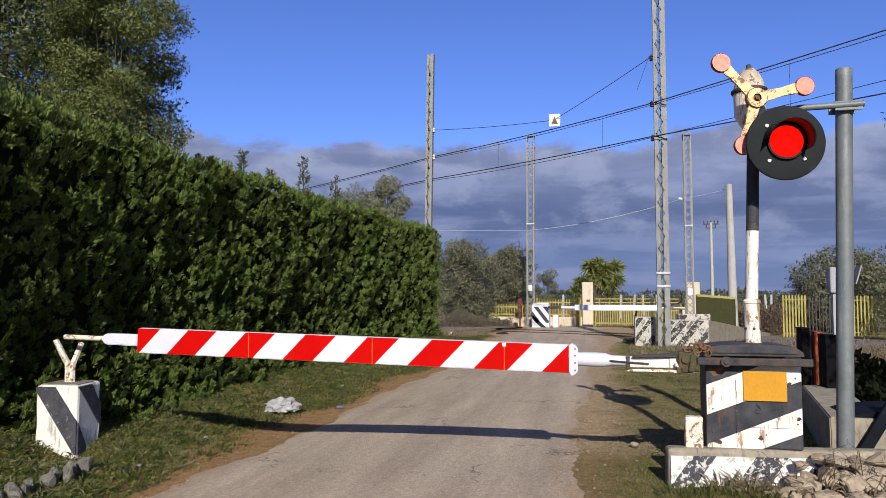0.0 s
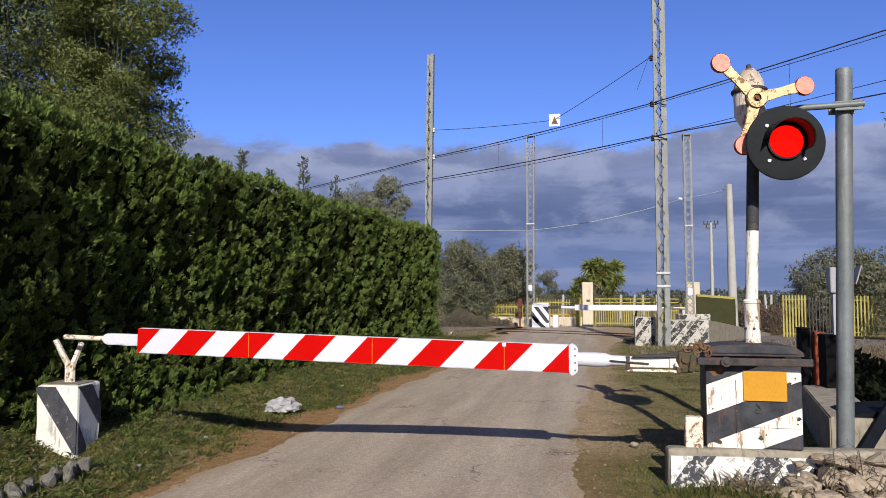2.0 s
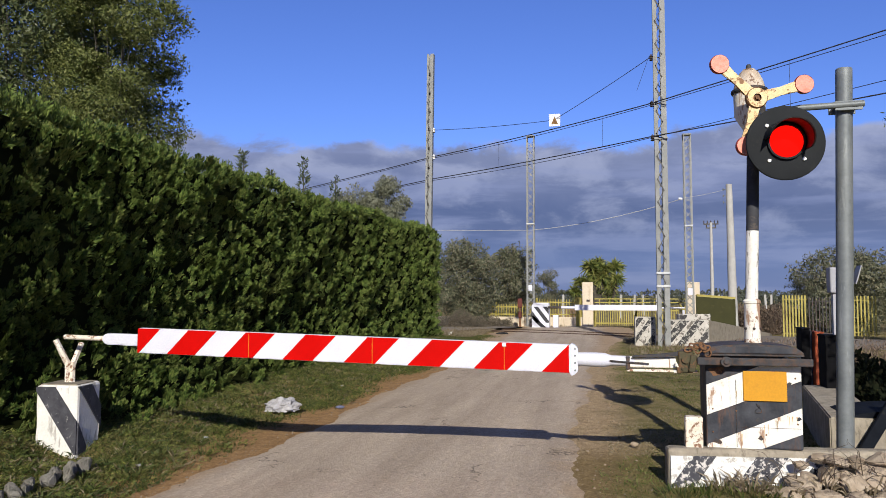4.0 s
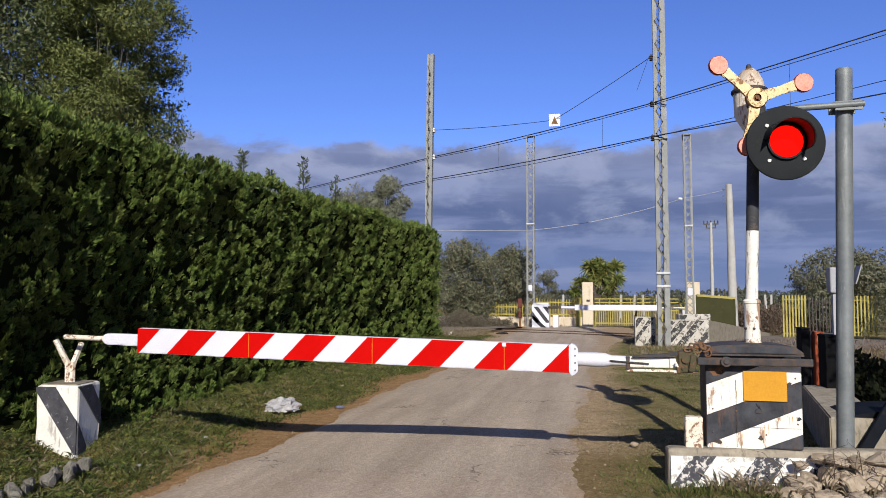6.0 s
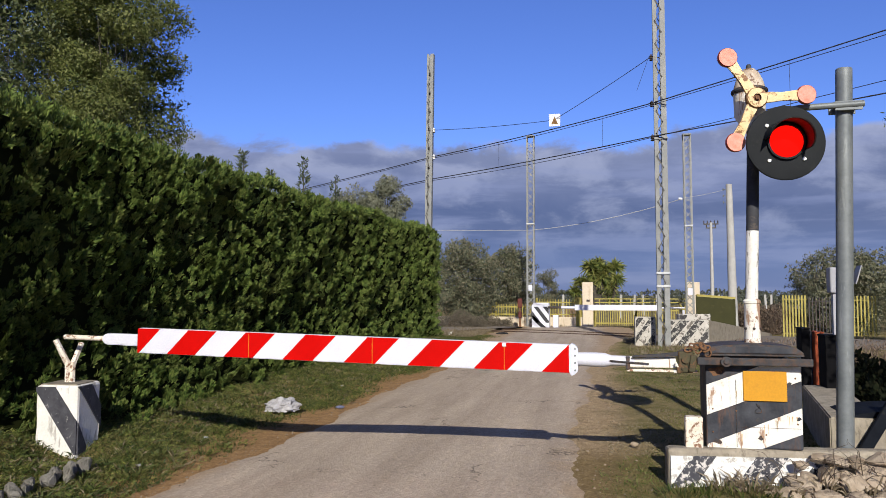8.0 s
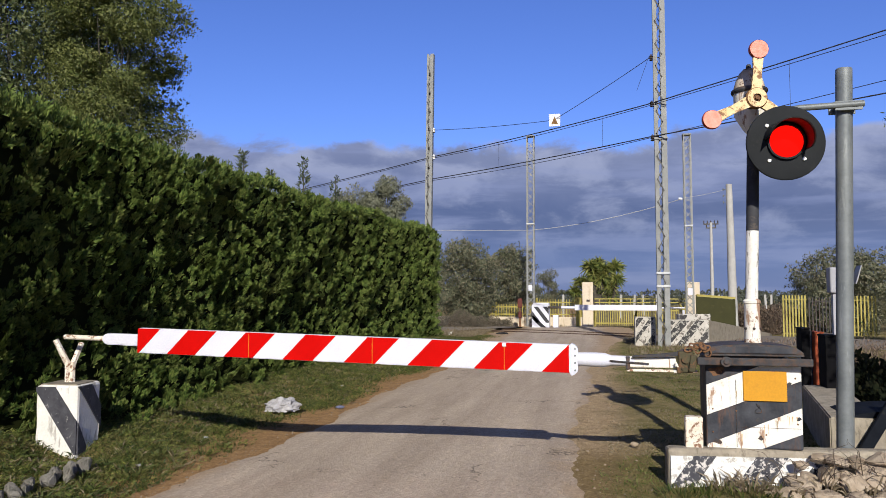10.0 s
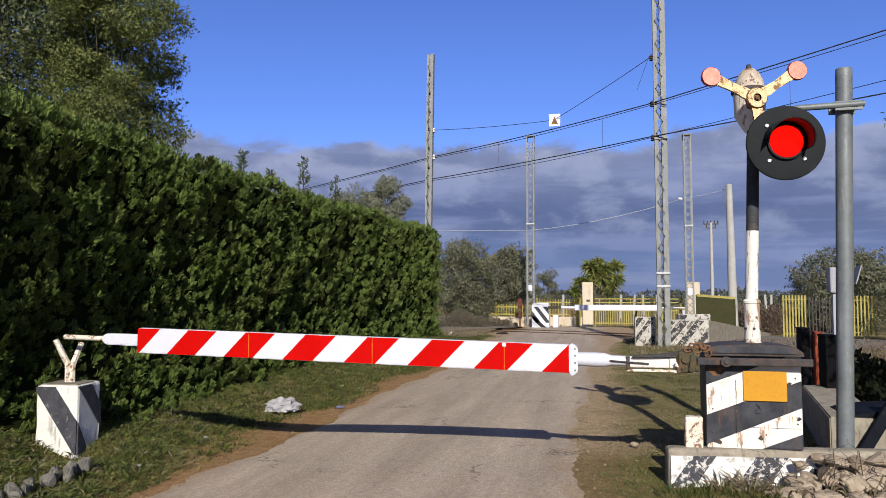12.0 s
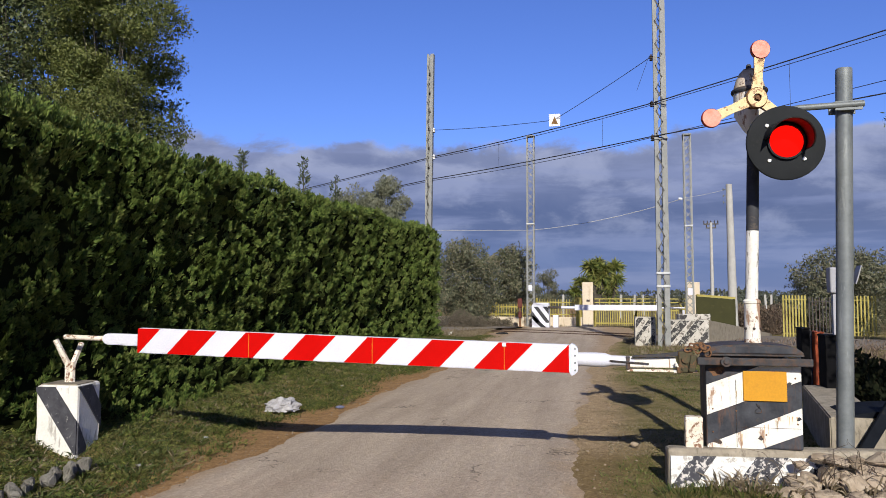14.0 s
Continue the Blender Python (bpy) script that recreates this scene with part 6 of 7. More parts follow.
def parapet(loc, rz, length, h, label, stripes, depth=0.35, ramp_h=None):
    p = thing("parapet", loc, label, "parapet", "crossing parapets", rz)
    bm = bmesh.new()
    h2 = h if ramp_h is None else ramp_h
    pts = [(0, -0.1), (length, -0.1), (length, h2), (0, h)]
    plate(bm, pts, 0, depth)
    bmesh.ops.bevel(bm, geom=list(bm.edges), offset=0.015, segments=2, affect="EDGES")
    body = part("wall_body", bm, M_PARAPET if stripes else M_CONC_DARK, p)
    for lo, hi in stripes:
        poly = clip([(lo - 0.62, 0.02), (hi - 0.62, 0.02), (hi, h), (lo, h)], 0.02, length - 0.02, 0.0, h - 0.02)
        if poly:
            bm = bmesh.new()
            plate(bm, poly, -0.004, 0.006)
            part("black_stripe", bm, M_PARAPET_BLACK, body, "faded black stripe")
    return p


parapet((1.74, 22.3, 0), 4, 1.14, 0.79, "whitewashed parapet end with flaking black stripes", [(0.03, 0.25), (0.34, 0.62), (0.80, 1.03), (1.30, 1.50)])
parapet((2.84, 22.7, 0), 62, 6.2, 0.80, "long weathered concrete parapet sloping down to the track", [], 0.30, 0.14)
parapet((0.82, 22.35, 0), 4, 0.58, 0.87, " whitewashed parapet block with black stripes", [(0.10, 0.26), (0.44, 0.56), (0.86, 1.25)])
parapet((2.25, 24.6, 0.0), 10, 1.0, 0.90, "short pale parapet with a faded black stripe", [(0.05, 0.30)], 0.3)


def build_far_barrier():
    mc = thing("far_barrier_machine", (-3.35, 33.9, 0.0), "far barrier machine with black and white diagonal stripes", "barrier machine")
    W, H = 0.80, 1.08
    bm = bmesh.new()
    box(bm, (W / 2, 0.3, H / 2), (W, 0.6, H), 0.03)
    body = part("body", bm, M_WHITE, mc)
    for lo, hi in ((-0.42, -0.20), (0.02, 0.22), (0.44, 0.62)):
        poly = clip([(lo, H), (hi, H), (hi + 0.62, 0.25), (lo + 0.62, 0.25)], 0.02, W - 0.02, 0.04, H - 0.10)
        if poly:
            bm = bmesh.new()
            plate(bm, poly, -0.004, 0.004)
            part("black_stripe", bm, M_BLACK_STRIPE, body)
    bm = bmesh.new()
    plate(bm, [(0.02, 0.62), (0.02, 0.42), (0.42, 0.04), (0.66, 0.04)], -0.004, 0.004)
    part("black_stripe", bm, M_BLACK_STRIPE, body)
    bm = bmesh.new()
    box(bm, (W / 2 + 0.02, 0.3, H + 0.03), (W - 0.08, 0.6, 0.10), 0.04)
    part("lid", bm, M_WHITE, mc)
    bm = bmesh.new()
    box(bm, (W + 0.28, 0.2, 0.30), (0.24, 0.2, 0.60), 0.02)
    ob = part("short_post", bm, M_WHITE)
    ob.matrix_world = pose(-3.35, 33.9, 0.0)
    tagged(ob, "short white square post beside the far machine", "post")
    boom = thing("far_barrier_boom", (-2.5, 33.85, 0.95), "closed white far barrier boom seen from behind", "barrier")
    for nm, x0, x1, r, mat in (("heel_bar", -0.1, 0.55, 0.05, M_IRON), ("neck", 0.5, 1.2, 0.06, M_WHITE), ("tip_tube", 4.7, 5.85, 0.035, M_WHITE)):
        bm = bmesh.new()
        rod(bm, (x0, 0, 0), (x1, 0, 0), r, None, 12)
        part(nm, bm, mat, boom, smooth=True)
    bm = bmesh.new()
    box(bm, (2.95, 0, 0.0), (3.7, 0.09, 0.25), 0.01)
    part("panel_sheet", bm, M_WHITE, boom)
    rs = thing("far_boom_rest", (3.3, 33.85, 0.0), "white forked post holding the far boom tip", "boom rest")
    bm = bmesh.new()
    rod(bm, (0, 0, 0), (0, 0, 0.85), 0.05, None, 8)
    part("post", bm, M_WHITE, rs)
    bm = bmesh.new()
    rod(bm, (0, 0, 0.82), (-0.14, 0, 1.12), 0.03, None, 6)
    rod(bm, (0, 0, 0.82), (0.14, 0, 1.12), 0.03, None, 6)
    part("fork", bm, M_YELLOW, rs)
    lt = thing("far_signal_back", (-3.85, 33.6, 0.0), "rusty brown back of the far crossing signal", "signal")
    bm = bmesh.new()
    rod(bm, (0, 0, 0), (0, 0, 1.35), 0.05, None, 10)
    part("post", bm, M_RUST, lt)
    bm = bmesh.new()
    box(bm, (0, 0, 1.15), (0.22, 0.2, 0.42), 0.05)
    part("lamp_case", bm, M_DARK_RED, lt)
    bm = bmesh.new()
    box(bm, (0, 0, 0.62), (0.15, 0.2, 0.28), 0.03)
    part("junction_case", bm, M_DARK_RED, lt)


build_far_barrier()


# ---- lattice masts and wires ----
def channel(bm, x, w, d, h, open_to):
    """An upright U-section: a web facing the road and two flanges towards open_to (+1 or -1 along x)."""
    t = 0.016
    box(bm, (x - open_to * (w / 2 - t / 2), 0, h / 2), (t, d, h))
    for y in (-d / 2 + t / 2, d / 2 - t / 2):
        box(bm, (x + open_to * t / 2, y, h / 2), (w - t, t, h))
    return bm


def mast_fittings(m, w, h, bands, plate_z):
    for z in bands:
        bm = bmesh.new()
        box(bm, (0, 0, z), (w * 1.06, 0.27 if h > 10 else w + 0.04, 0.065), 0.004)
        for x in (-w * 0.5, w * 0.5) if h > 10 else ():
            rod(bm, (x, -0.15, z), (x, 0.15, z), 0.024, None, 8)
        part("band", bm, M_BAND if z < 5 else M_MAST, m)
    if plate_z:
        bm = bmesh.new()
        box(bm, (0, -0.20, plate_z), (0.18, 0.02, 0.27))
        part("number_plate", bm, M_WHITE, m, "small white plate")
    bm = bmesh.new()
    box(bm, (0, 0, -0.06), (w * 1.6, 0.5, 0.20), 0.02)
    part("footing", bm, M_CONC, m)


def channel_mast(loc, h, w, left, right, step, label, bands=(), lean=0.0):
    """Two channels tied by a zigzag of flat bars, front and back."""
    m = thing("lattice_mast", loc, label, "mast", "lattice masts")
    m.matrix_world = pose(*loc, 0, lean, 0)
    for x, cw, way in ((-w / 2 + left / 2, left, 1), (w / 2 - right / 2, right, -1)):
        part("chord", channel(bmesh.new(), x, cw, 0.22, h, way), M_MAST, m)
    for y in (-0.118, 0.118):
        bm = bmesh.new()
        x0, x1 = -w / 2 + left * 0.55, w / 2 - right * 0.75
        for i in range(int(h / step) - 1):
            a, b = (x0, x1) if (i % 2) == (y > 0) else (x1, x0)
            z = i * step + 0.2
            d = math.degrees(math.atan2(b - a, step))
            box(bm, ((a + b) / 2, y, z + step / 2), (0.034 if i % 2 else 0.020, 0.012, math.hypot(step, b - a) + 0.03), 0.0, (0, d, 0))
        # Front bars get the steel darkened for shade, back bars plain mast grey.
        tagged(part("lacing", bm, M_LACING if y < 0 else M_MAST, m), kind="stuff")
    mast_fittings(m, w, h, bands, None)
    return m


def angle_mast(loc, h, w, label, bands=(), plate_z=None, lean=0.0):
    """Four angle legs with crossed bars on every side."""
    m = thing("lattice_mast", loc, label, "mast", "lattice masts")
    m.matrix_world = pose(*loc, 0, lean, 0)
    half = w / 2
    for sx in (-1, 1):
        for sy in (-1, 1):
            bm = bmesh.new()
            box(bm, (sx * (half - 0.025), sy * half, h / 2), (0.042, 0.010, h))
            box(bm, (sx * half, sy * (half - 0.025), h / 2), (0.010, 0.042, h))
            part("leg", bm, M_MAST, m)
    step = w * 0.98
    for k in range(4):
        bm = bmesh.new()
        turn = Matrix.Rotation(math.pi / 2 * k, 4, "Z")
        for i in range(int(h / step)):
            z = i * step + 0.05
            for sgn in (1, -1) if k % 2 == 0 else ((1,) if i % 2 else (-1,)):
                box(bm, (0, -half - 0.006 - 0.003 * sgn, z + step / 2), (0.019, 0.006, math.hypot(w, step)), 0.0, (0, sgn * 45, 0))
        bmesh.ops.transform(bm, matrix=turn, verts=bm.verts)
        tagged(part("lacing", bm, M_MAST, m), kind="stuff")
    bm = bmesh.new()
    box(bm, (0, 0, h - 0.03), (w + 0.03, w + 0.03, 0.05))
    part("top_frame", bm, M_MAST, m)
    mast_fittings(m, w, h, bands, plate_z)
    return m


channel_mast((1.59, 21.8, 0), 12.0, 0.345, 0.11, 0.15, 0.33, "grey steel lattice mast with white bands near its foot", (1.76, 2.13, 6.0))
channel_mast((-6.6, 27.0, 0), 10.75, 0.25, 0.08, 0.12, 0.36, "grey steel lattice mast behind the hedge end", (), 0.75)
angle_mast((-3.50, 35.0, 0), 9.15, 0.36, "slender far lattice mast by the far barrier", (4.9,), 1.85, 0.3)
far_mast = angle_mast((3.28, 31.0, 0), 8.05, 0.31, "far lattice mast at the tip of the far boom", (4.3,), 1.65)
bm = bmesh.new()
rod(bm, (-0.15, 0, 5.40), (-0.24, 0, 5.40), 0.015, None, 6)
rod(bm, (-0.24, 0, 5.40), (-0.36, 0, 5.42), 0.055, 0.045, 10)
part("insulator", bm, M_PORCELAIN, far_mast, "white porcelain insulator", True)


def wire(name, a, b, sag, r, material, label, extend=0):
    a, b = Vector(a), Vector(b)
    pts = []
    for i in range(25):
        t = i / 24
        p = a.lerp(b, t)
        p.z -= sag * 4 * t * (1 - t)
        pts.append(p)
    bm = bmesh.new()
    tube(bm, pts, r, 5)
    ob = part(name, bm, material)
    return tagged(ob, label, "wire", "overhead wires")


MA, MB = Vector((-6.34, 26.95, 0)), Vector((1.34, 21.75, 0))
MD = (MB - MA)
MC = MB + MD * 1.6
ML = MA - MD * 4.0


def up_to(p, z):
    return (p.x, p.y, z)


for i, (z0, za, zb, z1, r) in enumerate(((6.3, 6.77, 7.04, 8.45, 0.017), (6.2, 6.72, 6.99, 8.33, 0.010), (5.8, 5.92, 6.07, 6.27, 0.017), (5.9, 5.86, 6.04, 7.10, 0.010))):
    lab = ("dark catenary wire between the masts", "thin dark feeder wire under the catenary", "dark contact wire over the crossing", "thin dark wire beside the contact wire")[i]
    wire("overhead_wire", up_to(ML, z0), up_to(MA, za), 0.25, r, M_CABLE, lab)
    wire("overhead_wire", up_to(MA, za), up_to(MB, zb), (0.06, 0.09, 0.04, 0.10)[i], r, M_CABLE, lab)
    wire("overhead_wire", up_to(MB, zb), up_to(MC, z1), (0.03, 0.06, 0.03, 0.05)[i], r, M_CABLE, lab)
wire("stay_wire", up_to(MA, 7.79), (-1.60, 23.7, 7.16), 0.05, 0.010, M_CABLE, "thin stay wire holding the warning plate")
wire("stay_wire", (-1.50, 23.66, 7.2), up_to(MB, 8.40), 0.03, 0.010, M_CABLE, "thin stay wire holding the warning plate")
wire("stay_wire", (1.30, 21.7, 8.40), (0.95, 21.8, 7.45), 0.0, 0.006, M_CABLE, "short loose wire end at the mast")
wire("telephone_wire", (-30.0, 42.0, 6.2), (-3.5, 35.2, 4.62), 0.15, 0.014, M_CABLE_PALE, "pale twisted telephone cable sagging past the masts")
wire("telephone_wire", (-3.5, 35.2, 4.62), (3.2, 31.0, 5.45), 0.20, 0.014, M_CABLE_PALE, "pale twisted telephone cable sagging past the masts")
wire("telephone_wire", (3.2, 31.0, 5.45), (4.58, 30.0, 5.6), 0.03, 0.008, M_CABLE_PALE, "pale twisted telephone cable sagging past the masts")
for t in (0.36, 0.53, 0.82, 1.28, 1.42):
    p = MA + MD * t
    za = 6.77 + 0.27 * t - 0.1 if t < 1 else 7.04 + 1.41 * (t - 1) / 1.6 - 0.03
    zb = 5.92 + 0.12 * t - 0.02 if t < 1 else 6.07 + 0.33 * (t - 1) / 1.6 - 0.02
    wire("dropper", (p.x, p.y, za), (p.x, p.y, zb), 0, 0.005, M_CABLE, "thin vertical dropper between catenary wires")


def build_wire_fittings():
    for p, zs in ((MA, (7.79, 6.77)), (MB, (8.40, 7.04, 6.05))):
        for z in zs:
            ins = thing("insulator", (p.x + 0.02, p.y - 0.05, z - 0.02), "white ribbed porcelain insulator on the mast", "insulator", "insulators")
            bm = bmesh.new()
            lathe(bm, [(0.03, -0.10), (0.06, -0.08), (0.03, -0.05), (0.06, -0.03), (0.03, 0.0), (0.06, 0.03), (0.03, 0.06), (0.02, 0.09)], 10)
            part("ribs", bm, M_PORCELAIN if p is MA else M_IRON, ins, smooth=True)
            bm = bmesh.new()
            rod(bm, (-0.22 if p is MA else 0.22, 0.05, 0.0), (0, 0, 0), 0.015, None, 6)
            part("pin", bm, M_IRON, ins)
    sg = thing("warning_plate", (-1.55, 23.66, 6.95), "small white square plate with a brown-orange triangle mark", "sign")
    bm = bmesh.new()
    box(bm, (0, 0, 0.2), (0.36, 0.02, 0.40), 0.003)
    pl = part("plate", bm, M_WHITE, sg)
    bm = bmesh.new()
    plate(bm, [(-0.11, 0.07), (0.11, 0.07), (0.0, 0.32)], -0.014, -0.008)
    part("mark", bm, M_AMBER, pl, "brown-orange triangle mark")
    bm = bmesh.new()
    plate(bm, [(-0.05, 0.10), (0.05, 0.10), (0.015, 0.24), (-0.015, 0.24)], -0.018, -0.0145)
    part("mark_core", bm, M_RUST, pl)


build_wire_fittings()


# ---- fence, pillar, yucca ----
def build_fence():
    FY = 35.95
    wall = thing("fence_wall", (0, FY, 0), "low cream plastered wall under the yellow fence", "wall")
    bm = bmesh.new()
    box(bm, (-5.30, 0, 0.18), (8.40, 0.25, 0.56), 0.02)
    part("wall_body", bm, M_PLASTER, wall)
    pil = thing("gate_pillar", (-0.86, FY - 0.05, 0), "square cream plastered gate pillar", "pillar")
    bm = bmesh.new()
    box(bm, (0, 0, 1.05), (0.50, 0.5, 2.15), 0.02)
    part("shaft", bm, M_PLASTER, pil)
    bm = bmesh.new()
    box(bm, (0.02, -0.26, 1.25), (0.16, 0.03, 0.10), 0.01)
    part("letter_slot", bm, M_IRON, pil)
    pil2 = thing("gate_pillar", (3.95, 36.0, 0), "cream plastered pillar beside the far lattice mast", "pillar")
    bm = bmesh.new()
    box(bm, (0, 0, 1.05), (0.55, 0.5, 2.12), 0.02)
    part("shaft", bm, M_PLASTER, pil2)

    def panel(x0, x1, y, z0, z1, gap, label, rz=0.0, posts=True, paint=M_YELLOW, bar=0.06, pale=0.034):
        f = thing("fence_panel", (x0, y, 0), label, "fence", "yellow fence panels", rz)
        L = x1 - x0
        for z in (z0 + 0.12, z1 - 0.14):
            bm = bmesh.new()
            box(bm, (L / 2, 0.015, z), (L, 0.03, bar))
            part("rail", bm, paint, f)
        bm = bmesh.new()
        box(bm, (0, 0, (z0 + z1) / 2), (pale, 0.02, z1 - z0))
        first = part("picket", bm, paint, f)
        n = int(L / gap)
        for i in range(1, n + 1):
            ob = new("picket", first.data)
            ob.parent = f
            ob.location = (i * gap, 0, 0)
        for x in (0, L) if posts is True else posts:
            bm = bmesh.new()
            box(bm, (x, 0.03, (z1 + 0.08) / 2), (0.10, 0.08, z1 + 0.08))
            part("post", bm, M_YELLOW, f)
        return f

    for x in (-7.3, -5.3):
        panel(x, x + 2.0, FY, 0.46, 1.08, 0.13, "low yellow painted steel fence panel on the low wall", posts=(0,))
    panel(-3.3, -1.15, FY, 0.46, 1.30, 0.13, "yellow painted steel fence panel on the low wall")
    for x0, x1 in ((-0.55, 1.35), (1.40, 3.6)):
        gate = panel(x0, x1, FY, 0.06, 0.92, 0.105, "yellow painted steel gate leaf with an open upper frame", 0, (0, x1 - x0), pale=0.04)
        for z in (1.16, 1.33):
            bm = bmesh.new()
            box(bm, ((x1 - x0) / 2, 0.015, z), (x1 - x0, 0.03, 0.045))
            part("rail", bm, M_YELLOW, gate)
        for k in range(4):
            bm = bmesh.new()
            box(bm, ((k + 0.5) * (x1 - x0) / 4, 0.018, 1.11), (0.03, 0.02, 0.44))
            part("upright", bm, M_YELLOW, gate)
    post = thing("gate_post", (-1.32, FY - 0.06, 0), "square yellow steel post beside the gate pillar", "post")
    bm = bmesh.new()
    box(bm, (0, 0, 0.70), (0.22, 0.16, 1.42), 0.01)
    part("shaft", bm, M_YELLOW, post)
    panel(5.88, 6.62, 27.0, 0.10, 1.50, 0.098, "yellow paling fence beside the railway", 0, (), bar=0.03, pale=0.050)
    # Iron colour here stands for the shade over these palings.
    panel(6.70, 7.90, 27.02, 0.10, 1.44, 0.105, "shaded stretch of the paling fence, its shade given by a dark iron colour", 0, (), M_IRON, 0.03)
    panel(7.96, 8.75, 27.0, 0.14, 1.48, 0.11, "yellow paling fence beside the railway", 0, (), bar=0.03, pale=0.046)
    # concrete field posts beyond
    first = None
    rng = np.random.default_rng(9)
    for i in range(26):
        x, y = -3 + i * 0.95 + rng.uniform(-0.3, 0.3), 50 + rng.uniform(-4, 8)
        if first is None:
            bm = bmesh.new()
            box(bm, (0, 0, 0.75), (0.13, 0.13, 1.6), 0.01)
            first = part("field_post", bm, M_POLE)
            tagged(first, "grey concrete vineyard post in the field", "post", "field posts")
            first.matrix_world = pose(x, y, 0)
        else:
            copy_thing(first, pose(x, y, 0, rng.uniform(-3, 3), rng.uniform(-3, 3), rng.uniform(0, 90)))


build_fence()


def yucca(loc, heads, label, seed):
    rng = np.random.default_rng(seed)
    t = thing("yucca", loc, label, "plant")
    for k, (x, y, z, r) in enumerate(heads):
        bm = bmesh.new()
        tube(bm, [(x * 0.3, y * 0.3, 0), (x * 0.7, y * 0.7, z * 0.5), (x, y, z)], [0.12, 0.10, 0.08], 8)
        st = part("stem", bm, M_BARK, t, smooth=True)
        n = 210
        d = unit(rng.normal(size=(n, 3)))
        d[:, 2] = d[:, 2] * 0.8 + 0.25
        d = unit(d)
        c = np.tile(np.array([[x, y, z]]), (n, 1))
        ln = r * rng.uniform(0.6, 1.15, n)
        leaves_object("leaf_rosette", leaf_faces(c, d, ln, ln * 0.065, rng, 0.2), M_YUCCA, st)


yucca((-0.14, 38.6, 0), [(0.36, -0.1, 2.02, 0.58), (-0.40, -0.1, 2.55, 0.58), (0.12, -0.15, 2.78, 0.62), (0.30, 0.0, 1.45, 0.55), (-0.61, -0.20, 2.98, 0.66), (0.58, 0.20, 2.92, 0.66), (-0.05, -0.20, 2.40, 0.62), (-1.43, 0.20, 1.65, 0.55), (-1.14, 0.20, 2.17, 0.60), (0.11, 0.00, 1.70, 0.60), (-0.77, -0.20, 2.17, 0.55), (0.66, -0.20, 2.31, 0.55), (-0.24, -0.10, 3.16, 0.50)], "clump of green yuccas with spiky rosettes behind the gate", 111)


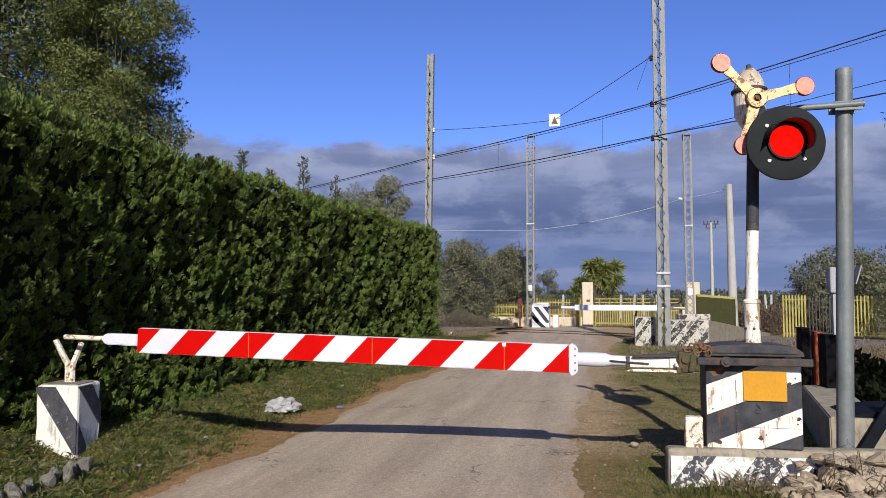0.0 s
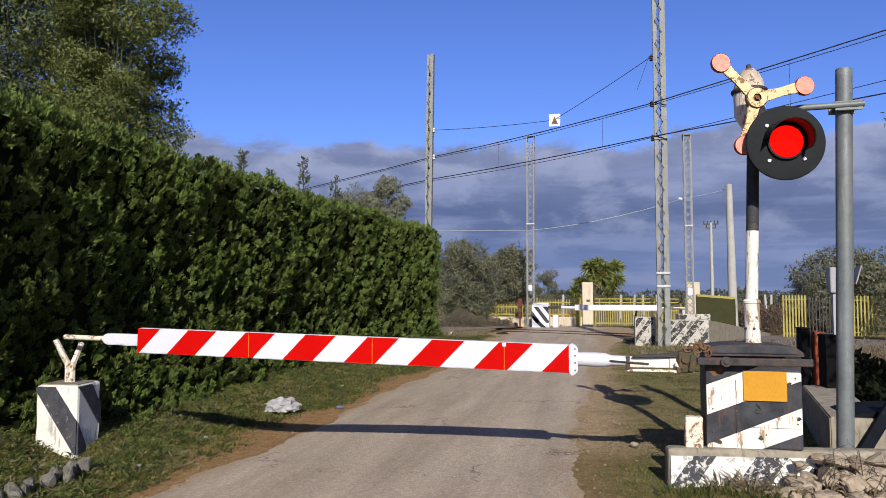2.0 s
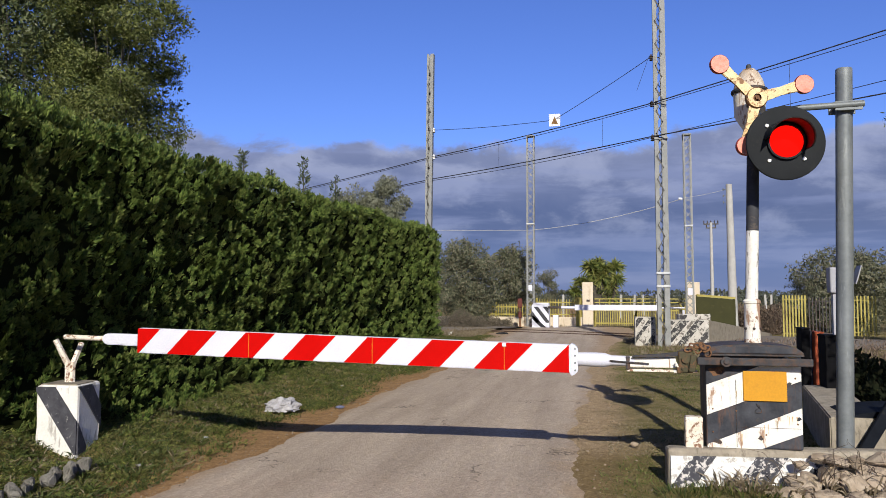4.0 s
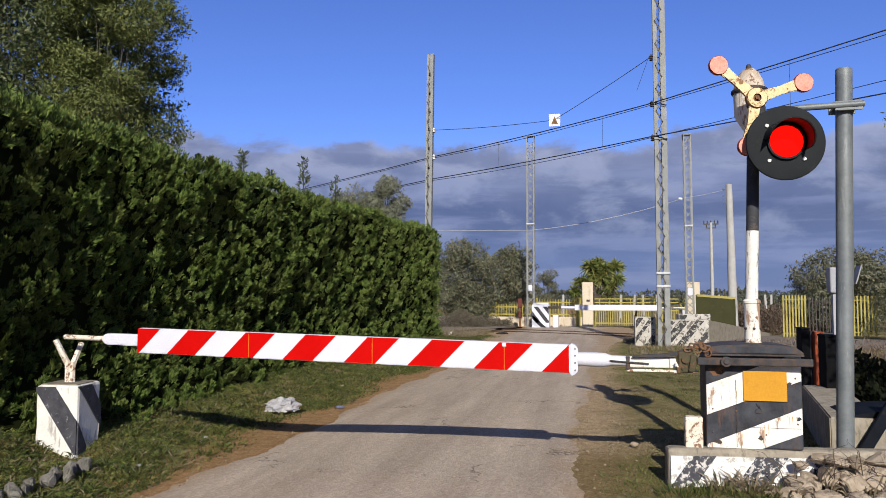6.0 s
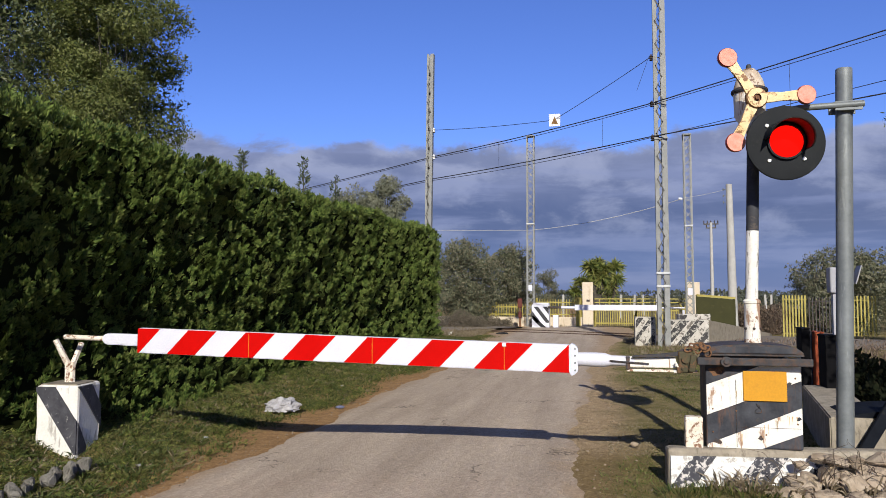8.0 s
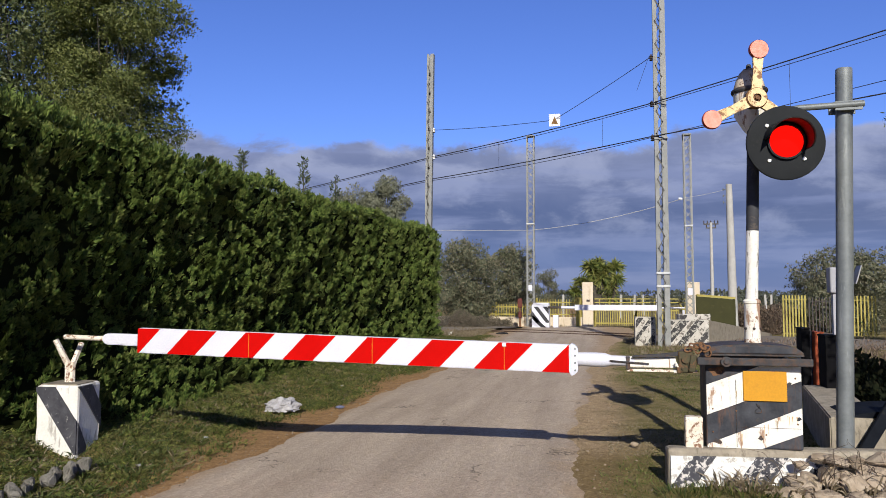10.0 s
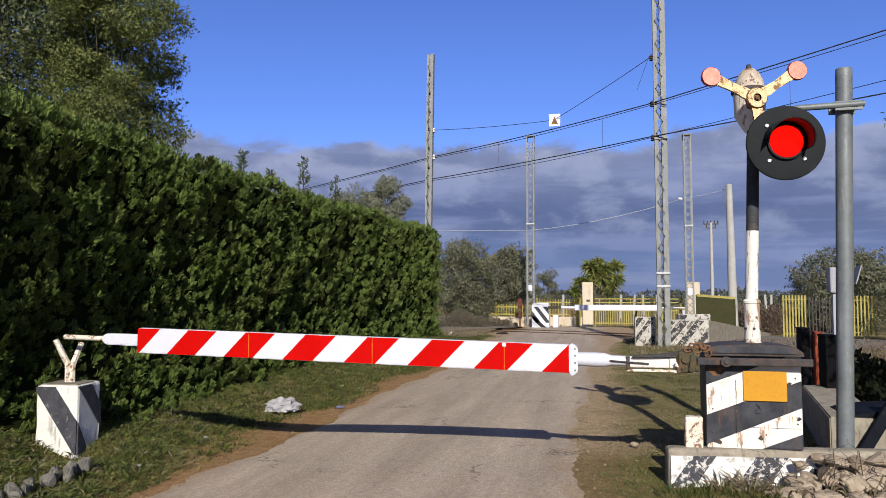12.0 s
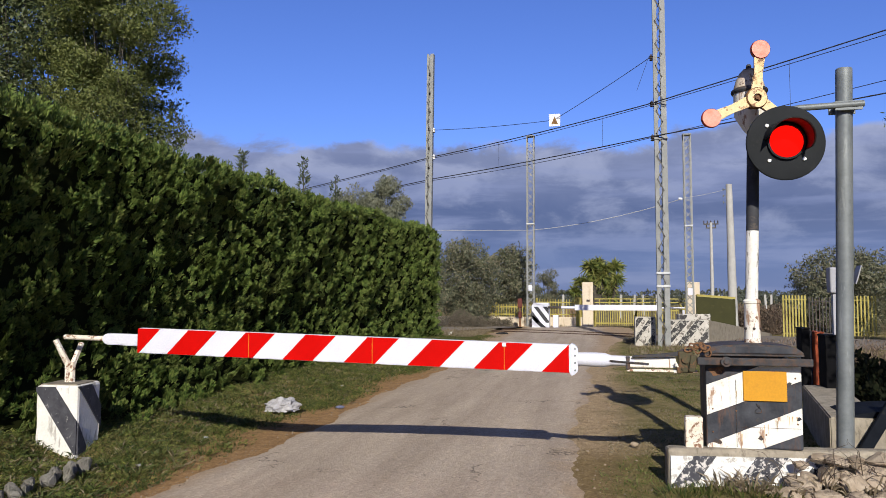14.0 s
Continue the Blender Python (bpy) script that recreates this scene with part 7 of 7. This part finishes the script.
def build_poles():
    p = thing("concrete_pole", (4.72, 30.0, 0), "tapered pale concrete utility pole", "utility pole")
    bm = bmesh.new()
    rod(bm, (0.03, 0, 0), (-0.02, 0, 5.80), 0.185, 0.115, 14)
    part("shaft", bm, M_POLE, p, smooth=True)
    for z in (5.6, 5.35, 5.1):
        bm = bmesh.new()
        rod(bm, (-0.24, -0.05, z), (-0.1, 0, z), 0.012, None, 6)
        bracket = part("bracket", bm, M_GALV, p)
        bm = bmesh.new()
        lathe(bm, [(0.014, -0.05), (0.030, -0.035), (0.016, -0.015), (0.030, 0.005), (0.016, 0.03), (0.010, 0.05)], 8, (-0.24, -0.05, z))
        part("insulator", bm, M_GALV, bracket, smooth=True)
    q = thing("telephone_pole", (9.35, 70.0, 0), "far wooden telephone pole with a crossarm", "utility pole")
    bm = bmesh.new()
    rod(bm, (0, 0, 0), (0, 0, 8.1), 0.17, 0.12, 10)
    part("shaft", bm, M_POLE, q, smooth=True)
    for z, w, xs in ((7.95, 1.3, (-0.6, -0.3, 0.0, 0.3, 0.6)), (7.6, 0.9, (-0.38, 0.38))):
        bm = bmesh.new()
        box(bm, (0, 0, z), (w, 0.12, 0.11), 0.01)
        arm = part("crossarm", bm, M_LACING, q)
        for x in xs:
            bm = bmesh.new()
            lathe(bm, [(0.03, 0.05), (0.06, 0.09), (0.035, 0.15), (0.06, 0.20), (0.045, 0.28), (0.02, 0.33)], 8, (x, 0, z))
            part("insulator", bm, M_IRON, arm, smooth=True)
    g = thing("green_board", (3.10, 26.9, 0), "dark green board fence with a yellow frame", "board fence", rz=3)
    bm = bmesh.new()
    plate(bm, [(0, 0.1), (1.22, 0.1), (1.22, 1.36), (0, 1.46)], 0, 0.05)
    part("board", bm, M_TARP, g)
    bm = bmesh.new()
    plate(bm, [(-0.03, 1.465), (1.25, 1.365), (1.25, 1.44), (-0.03, 1.54)], -0.02, 0.07)
    part("top_rail", bm, M_YELLOW, g)
    for x, h in ((-0.03, 1.5), (1.22, 1.42)):
        bm = bmesh.new()
        box(bm, (x, 0.02, h / 2), (0.05, 0.07, h))
        part("post", bm, M_TARP, g)


build_poles()


# ---- distance: orchards on the horizon ----
def build_distance():
    rng = np.random.default_rng(15)
    V = []
    for (y0, y1, n, h, r, xw) in ((85, 140, 110, 1.5, 2.6, 90), (170, 320, 190, 3.0, 6.0, 240)):
        for i in range(n):
            x, y = rng.uniform(-xw * 0.7, xw), rng.uniform(y0, y1)
            m = 60
            d = unit(rng.normal(size=(m, 3)))
            c = np.array([x, y, h * 0.5]) + d * np.array([r, r, h * 0.45]) * rng.uniform(0.4, 1, m)[:, None] * rng.uniform(0.6, 1.1)
            V.append(spray_tufts(c, d + np.array([0, 0, 0.5]), np.full(m, h * 0.34), 4, rng, 0.9, 0.4))
    ob = leaves_object("far_orchard", np.concatenate(V), M_FIELD_WOOD)
    tagged(ob, "grey-green olive orchards along the horizon", "orchard", kind="stuff")


build_distance()


# ---- things that move ----
DRIFT_T = [0.0, 3.2, 5.3, 5.5, 6.0, 6.5, 7.0, 7.5, 8.0, 8.2, 10.3, 10.5, 11.0, 11.5, 12.0, 12.5, 13.0, 13.5, 14.0]
DRIFT_A = [0.0, 0.5, 5.2, 5.5, 4.2, 2.6, -1.5, -4.6, -10.0, -14.3, -53.8, -57.8, -71.2, -84.4, -100.0, -114.0, -131.0, -150.3, -170.0]


def rotor_angle(t):
    """Two turns a second in steps of 1/25 s, slowing a little towards the end."""
    return 14.0 + 28.8 * math.floor(25 * t + 0.001) + float(np.interp(t, DRIFT_T, DRIFT_A))


def motions():
    face = pose(*ROTOR_AT, 0, 0, 12.0)
    walk(ROTOR, [(0.1 * i, face @ pose(0, 0, 0, 0, -rotor_angle(0.1 * i), 0)) for i in range(141)])
    for limb, at, amp, ph, hz in SWAYING:
        rows = []
        for i in range(29):
            t = 0.5 * i
            a = amp * (math.sin(2 * math.pi * hz * t + ph) + 0.4 * math.sin(2 * math.pi * hz * 1.7 * t + 2 * ph))
            rows.append((t, pose(*at, a * 0.6, a, 0)))
        walk(limb, rows)


motions()
